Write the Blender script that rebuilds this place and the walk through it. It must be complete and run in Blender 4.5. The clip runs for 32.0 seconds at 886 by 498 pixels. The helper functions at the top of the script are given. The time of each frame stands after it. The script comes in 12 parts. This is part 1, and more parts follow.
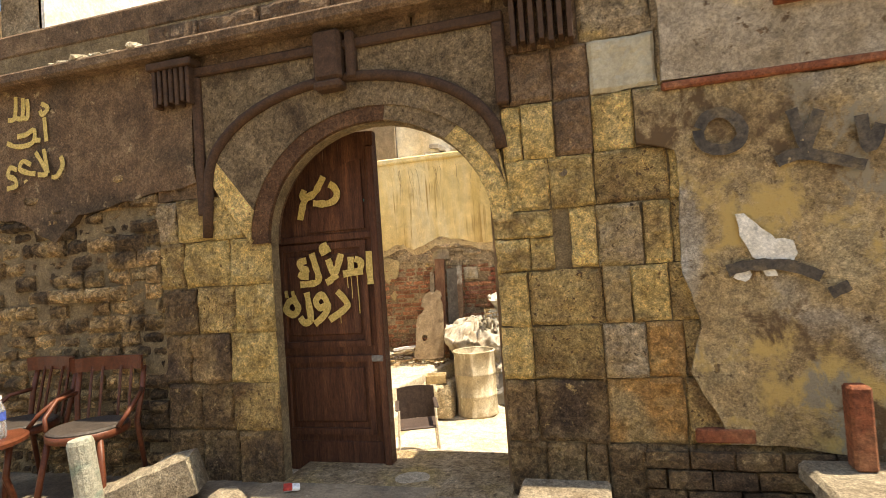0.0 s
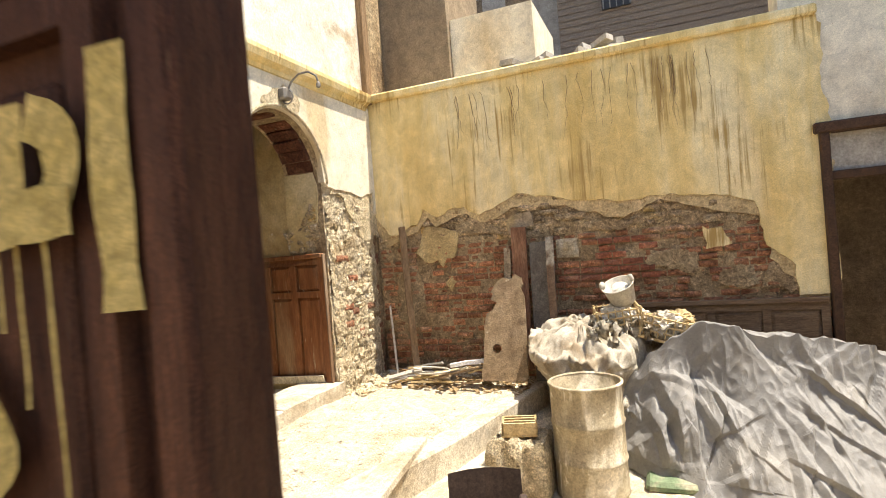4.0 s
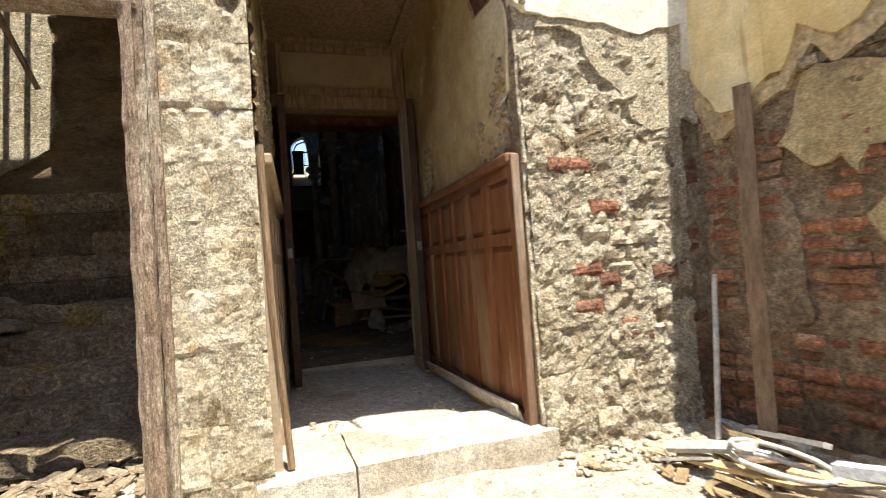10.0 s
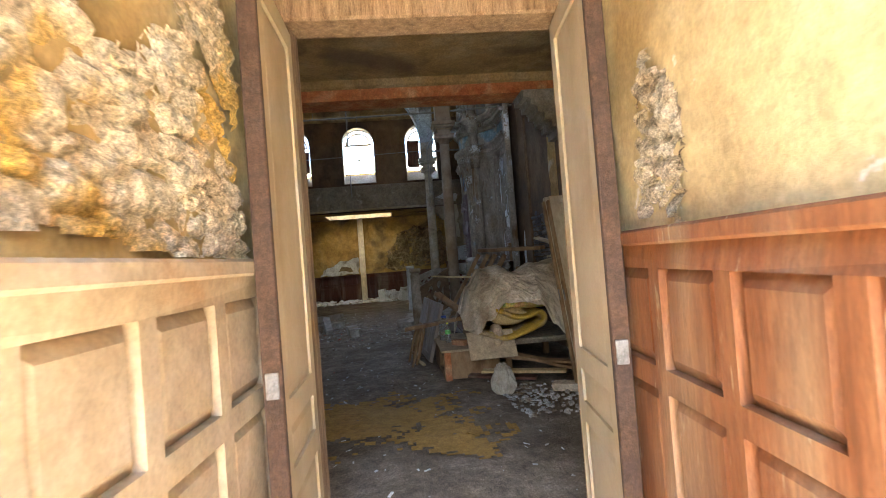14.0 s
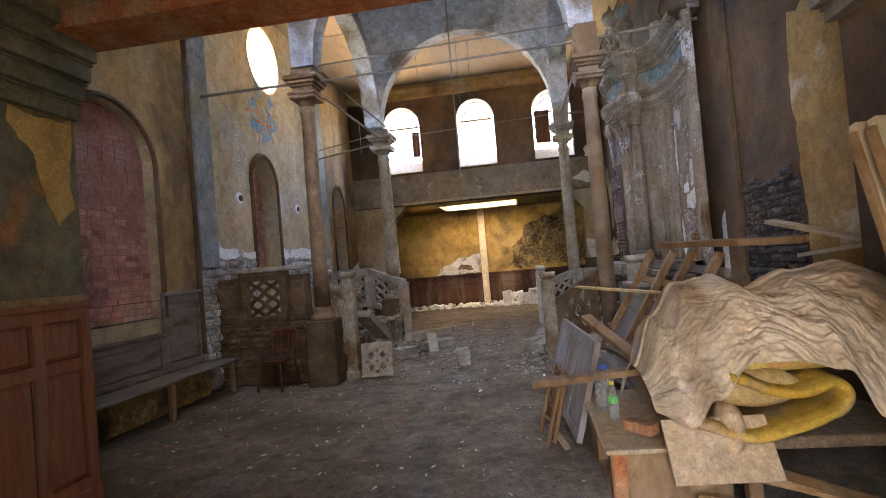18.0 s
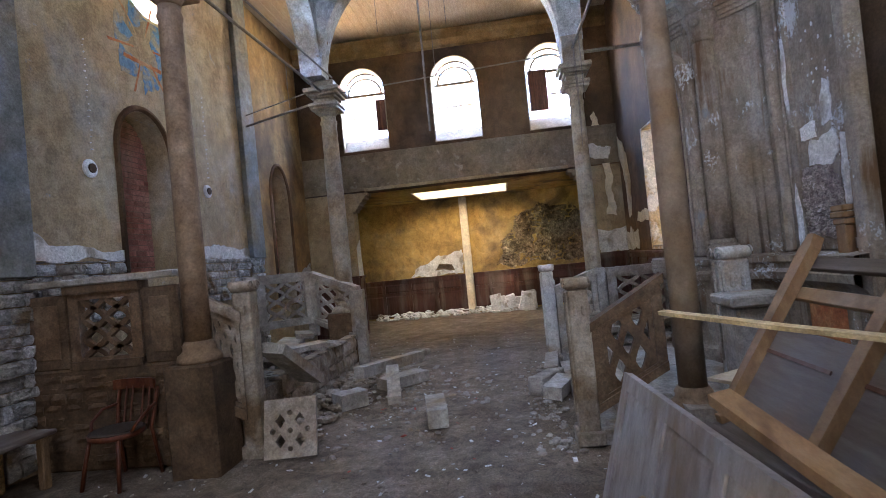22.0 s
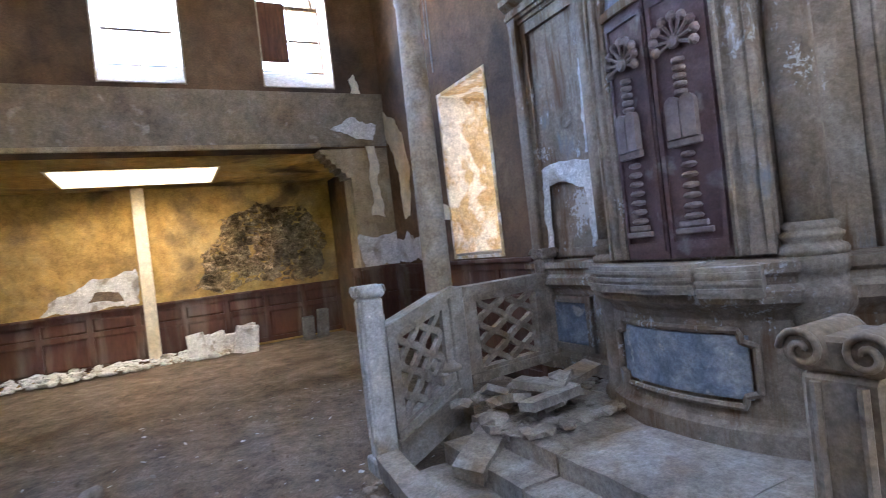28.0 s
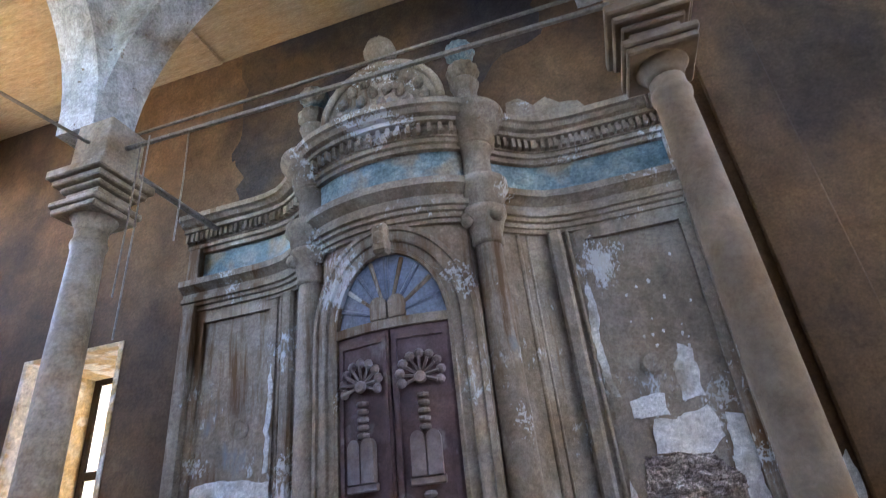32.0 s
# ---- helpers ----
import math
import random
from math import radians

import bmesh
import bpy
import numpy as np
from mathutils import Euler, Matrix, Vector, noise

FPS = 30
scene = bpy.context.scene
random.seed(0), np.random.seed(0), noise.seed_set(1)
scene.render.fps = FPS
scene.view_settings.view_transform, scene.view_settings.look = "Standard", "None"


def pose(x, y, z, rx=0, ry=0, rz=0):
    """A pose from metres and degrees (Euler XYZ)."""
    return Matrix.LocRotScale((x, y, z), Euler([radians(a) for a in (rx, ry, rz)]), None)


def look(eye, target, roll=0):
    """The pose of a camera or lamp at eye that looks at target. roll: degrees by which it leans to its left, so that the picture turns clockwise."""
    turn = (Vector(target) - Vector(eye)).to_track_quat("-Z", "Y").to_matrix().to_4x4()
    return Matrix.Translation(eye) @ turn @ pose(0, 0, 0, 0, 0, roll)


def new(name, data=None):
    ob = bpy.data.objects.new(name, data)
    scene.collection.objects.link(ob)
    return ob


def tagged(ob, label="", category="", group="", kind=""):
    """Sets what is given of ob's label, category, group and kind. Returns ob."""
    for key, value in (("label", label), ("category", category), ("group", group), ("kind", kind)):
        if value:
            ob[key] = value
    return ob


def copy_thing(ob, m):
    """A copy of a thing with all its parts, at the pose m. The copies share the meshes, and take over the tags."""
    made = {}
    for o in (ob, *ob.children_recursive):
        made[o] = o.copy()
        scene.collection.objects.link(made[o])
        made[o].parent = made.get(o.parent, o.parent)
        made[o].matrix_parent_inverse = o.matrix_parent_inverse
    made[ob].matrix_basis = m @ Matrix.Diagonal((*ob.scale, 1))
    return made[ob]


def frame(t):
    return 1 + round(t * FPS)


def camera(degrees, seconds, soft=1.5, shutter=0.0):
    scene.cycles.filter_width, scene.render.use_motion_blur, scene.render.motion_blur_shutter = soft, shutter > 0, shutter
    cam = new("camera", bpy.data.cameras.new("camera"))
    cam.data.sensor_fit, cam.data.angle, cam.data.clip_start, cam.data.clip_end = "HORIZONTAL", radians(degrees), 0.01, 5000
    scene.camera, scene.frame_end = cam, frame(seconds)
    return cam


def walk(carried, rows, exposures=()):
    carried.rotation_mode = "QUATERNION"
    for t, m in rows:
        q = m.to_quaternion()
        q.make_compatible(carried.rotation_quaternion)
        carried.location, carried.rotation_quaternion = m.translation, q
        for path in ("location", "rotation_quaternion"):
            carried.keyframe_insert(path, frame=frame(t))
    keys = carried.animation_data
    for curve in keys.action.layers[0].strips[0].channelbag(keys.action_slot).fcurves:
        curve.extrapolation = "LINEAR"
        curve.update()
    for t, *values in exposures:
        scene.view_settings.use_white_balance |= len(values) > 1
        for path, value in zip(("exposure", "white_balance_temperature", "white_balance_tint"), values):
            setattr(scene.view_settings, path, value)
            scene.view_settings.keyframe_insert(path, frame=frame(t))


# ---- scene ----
cam = camera(78.6, 32.0, 0.9, 0.3)
METRES, EYE, TILT, LEAN, TURN = 22.0, 1.58, 0.0, 0.0, 15.0
ROWS = [
    (0.0, 0.0, 0.0, 0.0, 0.12, 1.65, 4.02),
    (0.5, -0.001, 0.0137, -0.0001, 1.24, 1.49, 4.05),
    (1.0, -0.0027, 0.0296, -0.0007, 2.87, 1.4, 4.11),
    (1.5, -0.0056, 0.0477, -0.0009, 3.76, 1.27, 4.15),
    (2.0, -0.0065, 0.068, -0.0018, 4.01, 1.06, 4.26),
    (2.5, -0.0083, 0.0894, -0.001, 4.27, 0.59, 4.43),
    (4.5, -0.006, 0.1582, -0.0055, 7.68, -0.16, 4.66),
    (5.0, -0.0036, 0.1728, -0.0089, 7.97, -0.11, 4.73),
    (5.5, -0.0016, 0.1867, -0.0098, 11.17, 0.08, 4.76),
    (6.0, -0.0016, 0.1999, -0.0121, 17.14, 0.4, 4.79),
    (6.5, -0.0006, 0.2146, -0.0138, 26.66, 0.68, 4.67),
    (7.0, 0.0034, 0.2282, -0.0156, 33.63, 0.86, 4.49),
    (7.5, 0.0079, 0.2425, -0.0176, 35.8, 0.87, 4.44),
    (8.0, 0.012, 0.2577, -0.0211, 36.17, 0.94, 4.52),
    (8.5, 0.0159, 0.272, -0.0253, 38.16, 0.95, 4.56),
    (9.0, 0.0138, 0.2874, -0.0266, 42.51, 1.09, 4.46),
    (9.5, 0.0068, 0.3014, -0.0262, 48.54, 1.41, 4.36),
    (10.0, -0.004, 0.315, -0.0251, 56.38, 1.28, 4.05),
    (10.5, -0.0183, 0.3241, -0.0244, 62.85, 1.43, 3.83),
    (11.0, -0.0318, 0.33, -0.0174, 68.0, 1.35, 3.65),
    (11.5, -0.044, 0.3369, -0.0121, 69.33, 1.45, 3.59),
    (12.0, -0.0577, 0.3446, -0.0093, 69.62, 1.36, 3.79),
    (12.5, -0.0718, 0.3522, -0.0055, 69.49, 1.26, 3.94),
    (13.0, -0.0884, 0.3611, -0.0056, 69.11, 1.21, 4.1),
    (13.5, -0.1066, 0.3689, -0.0045, 69.37, 1.14, 4.3),
    (15.5, -0.1787, 0.4029, 0.0017, 70.63, 1.11, 5.16),
    (16.0, -0.1972, 0.4112, 0.0014, 73.5, 1.22, 5.13),
    (16.5, -0.2152, 0.4166, 0.0012, 79.97, 1.45, 4.95),
    (17.0, -0.2329, 0.4179, 0.0023, 82.47, 1.48, 4.8),
    (17.5, -0.2501, 0.4186, 0.0013, 83.09, 1.49, 4.85),
    (18.0, -0.2662, 0.4202, 0.002, 83.28, 1.52, 4.87),
    (18.5, -0.282, 0.4218, 0.0017, 81.72, 1.44, 5.03),
    (19.0, -0.2985, 0.4255, 0.0006, 80.27, 1.35, 5.2),
    (19.5, -0.317, 0.4308, 0.0004, 80.28, 1.27, 5.3),
    (20.0, -0.3358, 0.4357, 0.0004, 80.48, 1.25, 5.4),
    (20.5, -0.3541, 0.4406, 0.0001, 80.54, 1.21, 5.47),
    (21.0, -0.373, 0.4445, 0.0015, 80.96, 1.19, 5.55),
    (21.5, -0.3911, 0.4462, 0.002, 81.36, 1.16, 5.56),
    (22.0, -0.4085, 0.4481, 0.0022, 81.53, 1.17, 5.63),
    (22.5, -0.4265, 0.4511, 0.0017, 81.72, 1.14, 5.64),
    (23.0, -0.444, 0.4515, 0.0006, 82.12, 1.14, 5.68),
    (23.5, -0.4608, 0.4518, -0.0003, 82.16, 1.12, 5.67),
    (24.0, -0.4781, 0.4524, -0.0004, 82.39, 1.09, 5.72),
    (24.5, -0.4951, 0.4507, -0.0017, 82.77, 1.08, 5.68),
    (26.5, -0.5585, 0.4547, -0.0023, 71.85, 0.66, 6.05),
    (27.0, -0.5706, 0.4597, -0.0001, 64.43, 0.28, 6.3),
    (27.5, -0.5819, 0.4609, 0.0009, 56.0, -0.14, 6.5),
    (28.0, -0.5917, 0.4605, 0.0032, 47.62, -0.33, 6.53),
    (28.5, -0.6007, 0.463, 0.005, 39.9, 0.3, 6.66),
    (29.0, -0.6097, 0.4626, 0.0064, 33.89, 1.83, 6.5),
    (29.5, -0.6179, 0.4604, 0.0087, 26.08, 4.17, 6.3),
    (30.0, -0.6245, 0.4607, 0.0095, 19.34, 7.72, 6.26),
    (30.5, -0.6314, 0.4616, 0.0107, 12.97, 12.35, 6.12),
    (31.0, -0.637, 0.4606, 0.0122, 8.84, 16.24, 5.97),
    (31.5, -0.6405, 0.4583, 0.0132, 5.29, 21.16, 5.71),
    (32.0, -0.6418, 0.4567, 0.013, 2.45, 26.8, 5.58),
]
walk(cam, [(t, pose(0, 0, EYE, TILT, LEAN, TURN) @ pose(METRES * x, METRES * y, METRES * z, 90 + pitch, roll, yaw)) for t, x, y, z, yaw, pitch, roll in ROWS],
     [(0, 1.35, 7700, 10), (2.0, 1.55, 7900, 10), (4.5, 1.08, 6600, 11), (5.5, 0.97, 6600, 11), (7.0, 1.0, 6500, 11), (8.0, 0.95, 6400, 10), (8.8, 0.72, 6500, 11), (9.5, 0.8, 6400, 11), (10.0, 1.3, 5900, 9), (10.4, 2.4, 5600, 8), (11.0, 2.95, 5600, 8), (12.0, 3.4, 5600, 8), (13.0, 4.5, 5600, 8), (13.5, 5.0, 5700, 8), (15.5, 6.25, 6400, 16), (17.0, 6.75, 6700, 19), (19.0, 6.75, 6200, 19), (23.0, 6.68, 5800, 19), (26.5, 7.1, 5600, 17), (28.0, 7.2, 5600, 17), (29.0, 7.05, 5800, 16), (30.0, 7.7, 5900, 15), (31.0, 7.6, 5900, 16), (32.0, 7.05, 5900, 17)])

# ---- light ----
world = bpy.data.worlds.new("sky")
scene.world = world
world.use_nodes = True
SUN_DIR = Vector((1.13, 0.2, 2.95)).normalized()
_sky = world.node_tree.nodes.new("ShaderNodeTexSky")
_sky.sky_type = "NISHITA"
_sky.sun_disc = False
_sky.sun_elevation = math.asin(SUN_DIR.z)
_sky.sun_rotation = math.atan2(SUN_DIR.x, SUN_DIR.y)
_bg = world.node_tree.nodes["Background"]
_bg.inputs["Strength"].default_value = 0.14
world.node_tree.links.new(_sky.outputs["Color"], _bg.inputs["Color"])
sun = new("sun", bpy.data.lights.new("sun", "SUN"))
sun.data.energy, sun.data.angle, sun.data.color = 4.5, radians(0.55), (1.0, 0.93, 0.8)
sun.matrix_world = look(SUN_DIR * 40, (0, 0, 0))


def window_light(name, eye, target, w, h, watts, color=(1.0, 0.97, 0.92)):
    lamp = new(name, bpy.data.lights.new(name, "AREA"))
    lamp.data.shape, lamp.data.size, lamp.data.size_y = "RECTANGLE", w, h
    lamp.data.energy, lamp.data.color = watts, color
    lamp.matrix_world = look(eye, target)
    return lamp


SKYBLUE = (0.86, 0.93, 1.0)
# daylight in the openings of the hall and at the yard's end of the passage
pl = window_light("passage_daylight", (-4.4, 7.33, 1.5), (-9, 7.6, 1.2), 1.2, 2.4, 0.26, (1.0, 0.93, 0.8))
pl.data.spread = radians(110)
window_light("doorway_daylight", (-7.3, 7.5, 1.4), (-10.5, 8.3, 1.0), 1.1, 2.3, 0.75, (1.0, 0.92, 0.78))
for yy in (4.25, 6.43, 8.6):
    window_light("window_daylight", (-24.12, yy, 5.45), (-20, yy, 4.6), 0.9, 1.45, 0.72, SKYBLUE)
for yy in (4.25, 6.43, 8.6):
    # added lamps slanting down from unseen windows over the entrance
    window_light("window_daylight", (-12.0, yy, 5.85), (-17.2, 0.35 * yy + 4.3, 0.0), 0.95, 1.4, 0.2, SKYBLUE).data.spread = radians(95)
window_light("window_daylight", (-18.2, 2.22, 5.97), (-18, 6, 4.4), 1.1, 1.1, 0.06, SKYBLUE)


# ---- materials ----
def mat(name, cols, scale=4.0, rough=0.85, bump=0.3, bump_scale=40.0, detail=9.0, metal=0.0, stain=None,
        stain_scale=1.3, stain_lo=0.52, stain_hi=0.66, vary=0.0, island=False, stretch=(1, 1, 1), spec=0.25, grit=0.22, spots=None):
    """A weathered surface: base colours mixed by noise, a second scale of stains, fine relief."""
    m = bpy.data.materials.new(name)
    m.use_nodes = True
    nt = m.node_tree
    N, L = nt.nodes, nt.links
    b = N["Principled BSDF"]
    b.inputs["Metallic"].default_value = metal
    b.inputs["Specular IOR Level"].default_value = spec
    tc = N.new("ShaderNodeTexCoord")
    mp = N.new("ShaderNodeMapping")
    mp.inputs["Scale"].default_value = stretch
    L.new(tc.outputs["Object"], mp.inputs["Vector"])
    n1 = N.new("ShaderNodeTexNoise")
    n1.inputs["Scale"].default_value, n1.inputs["Detail"].default_value = scale, detail
    n1.inputs["Roughness"].default_value = 0.65
    L.new(mp.outputs["Vector"], n1.inputs["Vector"])
    ramp = N.new("ShaderNodeValToRGB")
    el = ramp.color_ramp.elements
    k = len(cols)
    el[0].position, el[0].color = 0.3, (*cols[0], 1)
    el[1].position, el[1].color = 0.7, (*cols[-1], 1)
    for i in range(1, k - 1):
        e = el.new(0.3 + 0.4 * i / (k - 1))
        e.color = (*cols[i], 1)
    L.new(n1.outputs["Fac"], ramp.inputs["Fac"])
    col = ramp.outputs["Color"]
    if stain:
        n2 = N.new("ShaderNodeTexNoise")
        n2.inputs["Scale"].default_value, n2.inputs["Detail"].default_value = stain_scale, 7.0
        n2.inputs["Distortion"].default_value = 0.4
        L.new(mp.outputs["Vector"], n2.inputs["Vector"])
        mr = N.new("ShaderNodeMapRange")
        mr.inputs["From Min"].default_value, mr.inputs["From Max"].default_value = stain_lo, stain_hi
        L.new(n2.outputs["Fac"], mr.inputs["Value"])
        mx = N.new("ShaderNodeMix")
        mx.data_type = "RGBA"
        L.new(mr.outputs["Result"], mx.inputs["Factor"])
        L.new(col, mx.inputs["A"])
        mx.inputs["B"].default_value = (*stain, 1)
        col = mx.outputs["Result"]
    if vary:
        if island:
            src = N.new("ShaderNodeNewGeometry").outputs["Random Per Island"]
        else:
            src = N.new("ShaderNodeObjectInfo").outputs["Random"]
        mr2 = N.new("ShaderNodeMapRange")
        mr2.inputs["To Min"].default_value, mr2.inputs["To Max"].default_value = 1 - vary, 1 + vary
        L.new(src, mr2.inputs["Value"])
        mu = N.new("ShaderNodeVectorMath")
        mu.operation = "SCALE"
        L.new(col, mu.inputs["Vector"])
        L.new(mr2.outputs["Result"], mu.inputs["Scale"])
        col = mu.outputs["Vector"]
    n3 = N.new("ShaderNodeTexNoise")
    n3.inputs["Scale"].default_value, n3.inputs["Detail"].default_value = bump_scale, 6.0
    n3.inputs["Roughness"].default_value = 0.72
    fine = mp.outputs["Vector"] if max(stretch) > 2 else tc.outputs["Object"]
    L.new(fine, n3.inputs["Vector"])
    # grains and pits, and patches of a hand's width
    n4 = N.new("ShaderNodeTexNoise")
    n4.inputs["Scale"].default_value, n4.inputs["Detail"].default_value = scale * 3.7, 8.0
    n4.inputs["Roughness"].default_value, n4.inputs["Distortion"].default_value = 0.72, 0.5
    L.new(fine, n4.inputs["Vector"])
    if spots:
        n5 = N.new("ShaderNodeTexNoise")
        n5.inputs["Scale"].default_value, n5.inputs["Detail"].default_value = spots[1], 5.0
        n5.inputs["Roughness"].default_value = 0.7
        L.new(fine, n5.inputs["Vector"])
        mr5 = N.new("ShaderNodeMapRange")
        mr5.inputs["From Min"].default_value, mr5.inputs["From Max"].default_value = spots[2], spots[2] + 0.05
        L.new(n5.outputs["Fac"], mr5.inputs["Value"])
        mx5 = N.new("ShaderNodeMix")
        mx5.data_type = "RGBA"
        L.new(mr5.outputs["Result"], mx5.inputs["Factor"])
        L.new(col, mx5.inputs["A"])
        mx5.inputs["B"].default_value = (*spots[0], 1)
        col = mx5.outputs["Result"]
    layers = [(n3, 0.36, 0.64, grit), (n4, 0.32, 0.68, grit * 1.3)]
    if bump >= 0.7:
        n6 = N.new("ShaderNodeTexNoise")
        n6.inputs["Scale"].default_value, n6.inputs["Detail"].default_value, n6.inputs["Roughness"].default_value = 110.0, 5.0, 0.75
        L.new(tc.outputs["Object"], n6.inputs["Vector"])
        layers.append((n6, 0.38, 0.62, 0.34))
    if bump >= 0.4:
        n7 = N.new("ShaderNodeTexNoise")
        n7.inputs["Scale"].default_value, n7.inputs["Detail"].default_value, n7.inputs["Roughness"].default_value = 240.0, 4.0, 0.8
        L.new(tc.outputs["Object"], n7.inputs["Vector"])
        layers.append((n7, 0.36, 0.64, grit))
    for src, lo, hi, k in layers:
        mr3 = N.new("ShaderNodeMapRange")
        mr3.inputs["From Min"].default_value, mr3.inputs["From Max"].default_value = lo, hi
        mr3.inputs["To Min"].default_value, mr3.inputs["To Max"].default_value = 1 - k, 1 + k
        L.new(src.outputs["Fac"], mr3.inputs["Value"])
        mu3 = N.new("ShaderNodeVectorMath")
        mu3.operation = "SCALE"
        L.new(col, mu3.inputs["Vector"])
        L.new(mr3.outputs["Result"], mu3.inputs["Scale"])
        col = mu3.outputs["Vector"]
    L.new(col, b.inputs["Base Color"])
    rr = N.new("ShaderNodeMapRange")
    rr.inputs["To Min"].default_value, rr.inputs["To Max"].default_value = max(0.02, rough - 0.12), min(1.0, rough + 0.12)
    L.new(n1.outputs["Fac"], rr.inputs["Value"])
    L.new(rr.outputs["Result"], b.inputs["Roughness"])
    ad = N.new("ShaderNodeMath")
    ad.operation = "ADD"
    L.new(n3.outputs["Fac"], ad.inputs[0])
    L.new(n1.outputs["Fac"], ad.inputs[1])
    bp = N.new("ShaderNodeBump")
    bp.inputs["Strength"].default_value, bp.inputs["Distance"].default_value = bump, (0.045 if bump >= 0.7 else 0.02)
    L.new(ad.outputs["Value"], bp.inputs["Height"])
    L.new(bp.outputs["Normal"], b.inputs["Normal"])
    return m


SAND = mat("pale_dusty_earth", [(0.52, 0.43, 0.3), (0.64, 0.55, 0.41), (0.73, 0.66, 0.52)], 3.0, 0.95, 0.8, 60, stain=(0.5, 0.4, 0.27), stain_scale=0.9, stain_lo=0.5, stain_hi=0.7, grit=0.3)
STREET = mat("street_dirt", [(0.22, 0.17, 0.11), (0.34, 0.27, 0.18)], 3, 0.95, 0.6, 50, stain=(0.14, 0.11, 0.08))
ASHLAR = mat("weathered_limestone", [(0.24, 0.14, 0.055), (0.46, 0.3, 0.12), (0.68, 0.5, 0.24)], 6.0, 0.9, 1.0, 38, stain=(0.15, 0.1, 0.055), stain_scale=1.9, stain_lo=0.5, stain_hi=0.64, vary=0.25, grit=0.36, spots=((0.14, 0.09, 0.045), 22, 0.61))
MORTAR = mat("old_mortar", [(0.16, 0.11, 0.06), (0.33, 0.25, 0.14)], 6, 0.95, 0.8, 50)
BROWNPL = mat("brown_render", [(0.1, 0.06, 0.034), (0.175, 0.108, 0.06), (0.24, 0.16, 0.09)], 3.4, 0.9, 0.7, 50, stain=(0.08, 0.055, 0.035), grit=0.32, spots=((0.34, 0.25, 0.14), 9, 0.62))
GREYPL = mat("grey_render", [(0.24, 0.18, 0.11), (0.4, 0.33, 0.24)], 3.4, 0.9, 0.6, 50, stain=(0.45, 0.32, 0.13), grit=0.32, spots=((0.14, 0.09, 0.05), 12, 0.6))
YELLOW = mat("faded_yellow_plaster", [(0.6, 0.42, 0.15), (0.72, 0.56, 0.26), (0.78, 0.68, 0.44)], 1.5, 0.9, 0.45, 70, stretch=(1.6, 1, 0.3), detail=6.0, stain=(0.76, 0.65, 0.4), stain_scale=1.1, stain_lo=0.55, stain_hi=0.74, grit=0.14, spots=((0.48, 0.33, 0.13), 16, 0.7))
CREAM = mat("cream_plaster", [(0.6, 0.52, 0.38), (0.74, 0.67, 0.52), (0.7, 0.63, 0.49)], 2.0, 0.88, 0.55, 70, stretch=(1, 1, 0.5), stain=(0.58, 0.46, 0.28), stain_scale=1.2, detail=7.0, grit=0.16, spots=((0.4, 0.29, 0.17), 17, 0.67))
RUBBLE = mat("rough_limestone", [(0.4, 0.3, 0.17), (0.6, 0.5, 0.34), (0.72, 0.64, 0.48)], 6, 0.95, 0.8, 45, vary=0.1, grit=0.22, spots=((0.46, 0.31, 0.16), 5, 0.61))
BRICK = mat("old_red_brick", [(0.2, 0.085, 0.05), (0.34, 0.15, 0.085), (0.44, 0.25, 0.15)], 5, 0.92, 0.9, 45, vary=0.35, stain=(0.4, 0.28, 0.15), stain_scale=1.1, stain_lo=0.52, stain_hi=0.62, grit=0.36, spots=((0.13, 0.09, 0.055), 5, 0.6))
PALEMORTAR = mat("pale_crumbling_mortar", [(0.27, 0.185, 0.1), (0.41, 0.3, 0.175), (0.55, 0.44, 0.28)], 4, 0.95, 1.0, 40, grit=0.36, stain=(0.22, 0.145, 0.08), stain_scale=1.6)
CONCRETE = mat("pale_concrete", [(0.46, 0.4, 0.3), (0.6, 0.535, 0.425)], 5, 0.9, 0.6, 70, grit=0.28, stain=(0.4, 0.33, 0.23), stain_scale=2.0)
GREYBLD = mat("grey_cement_wall", [(0.3, 0.27, 0.23), (0.4, 0.37, 0.32)], 1.5, 0.9, 0.2, 40)
# dark stone colour that also carries the shade of rooms and openings
DARKROOM = mat("dark_stone_and_shade", [(0.14, 0.1, 0.065), (0.26, 0.195, 0.125)], 3, 0.95, 0.8, 25)
DOORWOOD = mat("dark_brown_wood", [(0.05, 0.018, 0.01), (0.085, 0.033, 0.017), (0.12, 0.052, 0.027)], 5, 0.6, 0.4, 60, stretch=(6, 6, 0.5), stain=(0.17, 0.07, 0.034), stain_scale=1.6, stain_lo=0.54, stain_hi=0.72, grit=0.32, spots=((0.2, 0.12, 0.07), 9, 0.68))
OLDWOOD = mat("weathered_brown_wood", [(0.13, 0.075, 0.035), (0.25, 0.16, 0.085), (0.34, 0.23, 0.13)], 6, 0.8, 0.5, 50, stretch=(5, 5, 0.5))
FRAMEWOOD = mat("peeling_grey_brown_wood", [(0.24, 0.155, 0.1), (0.38, 0.27, 0.18), (0.52, 0.41, 0.29)], 9, 0.9, 0.8, 40, stretch=(3, 3, 0.7), stain=(0.54, 0.44, 0.31), stain_scale=3.0, stain_lo=0.55, stain_hi=0.64, grit=0.3, spots=((0.16, 0.1, 0.065), 24, 0.64))
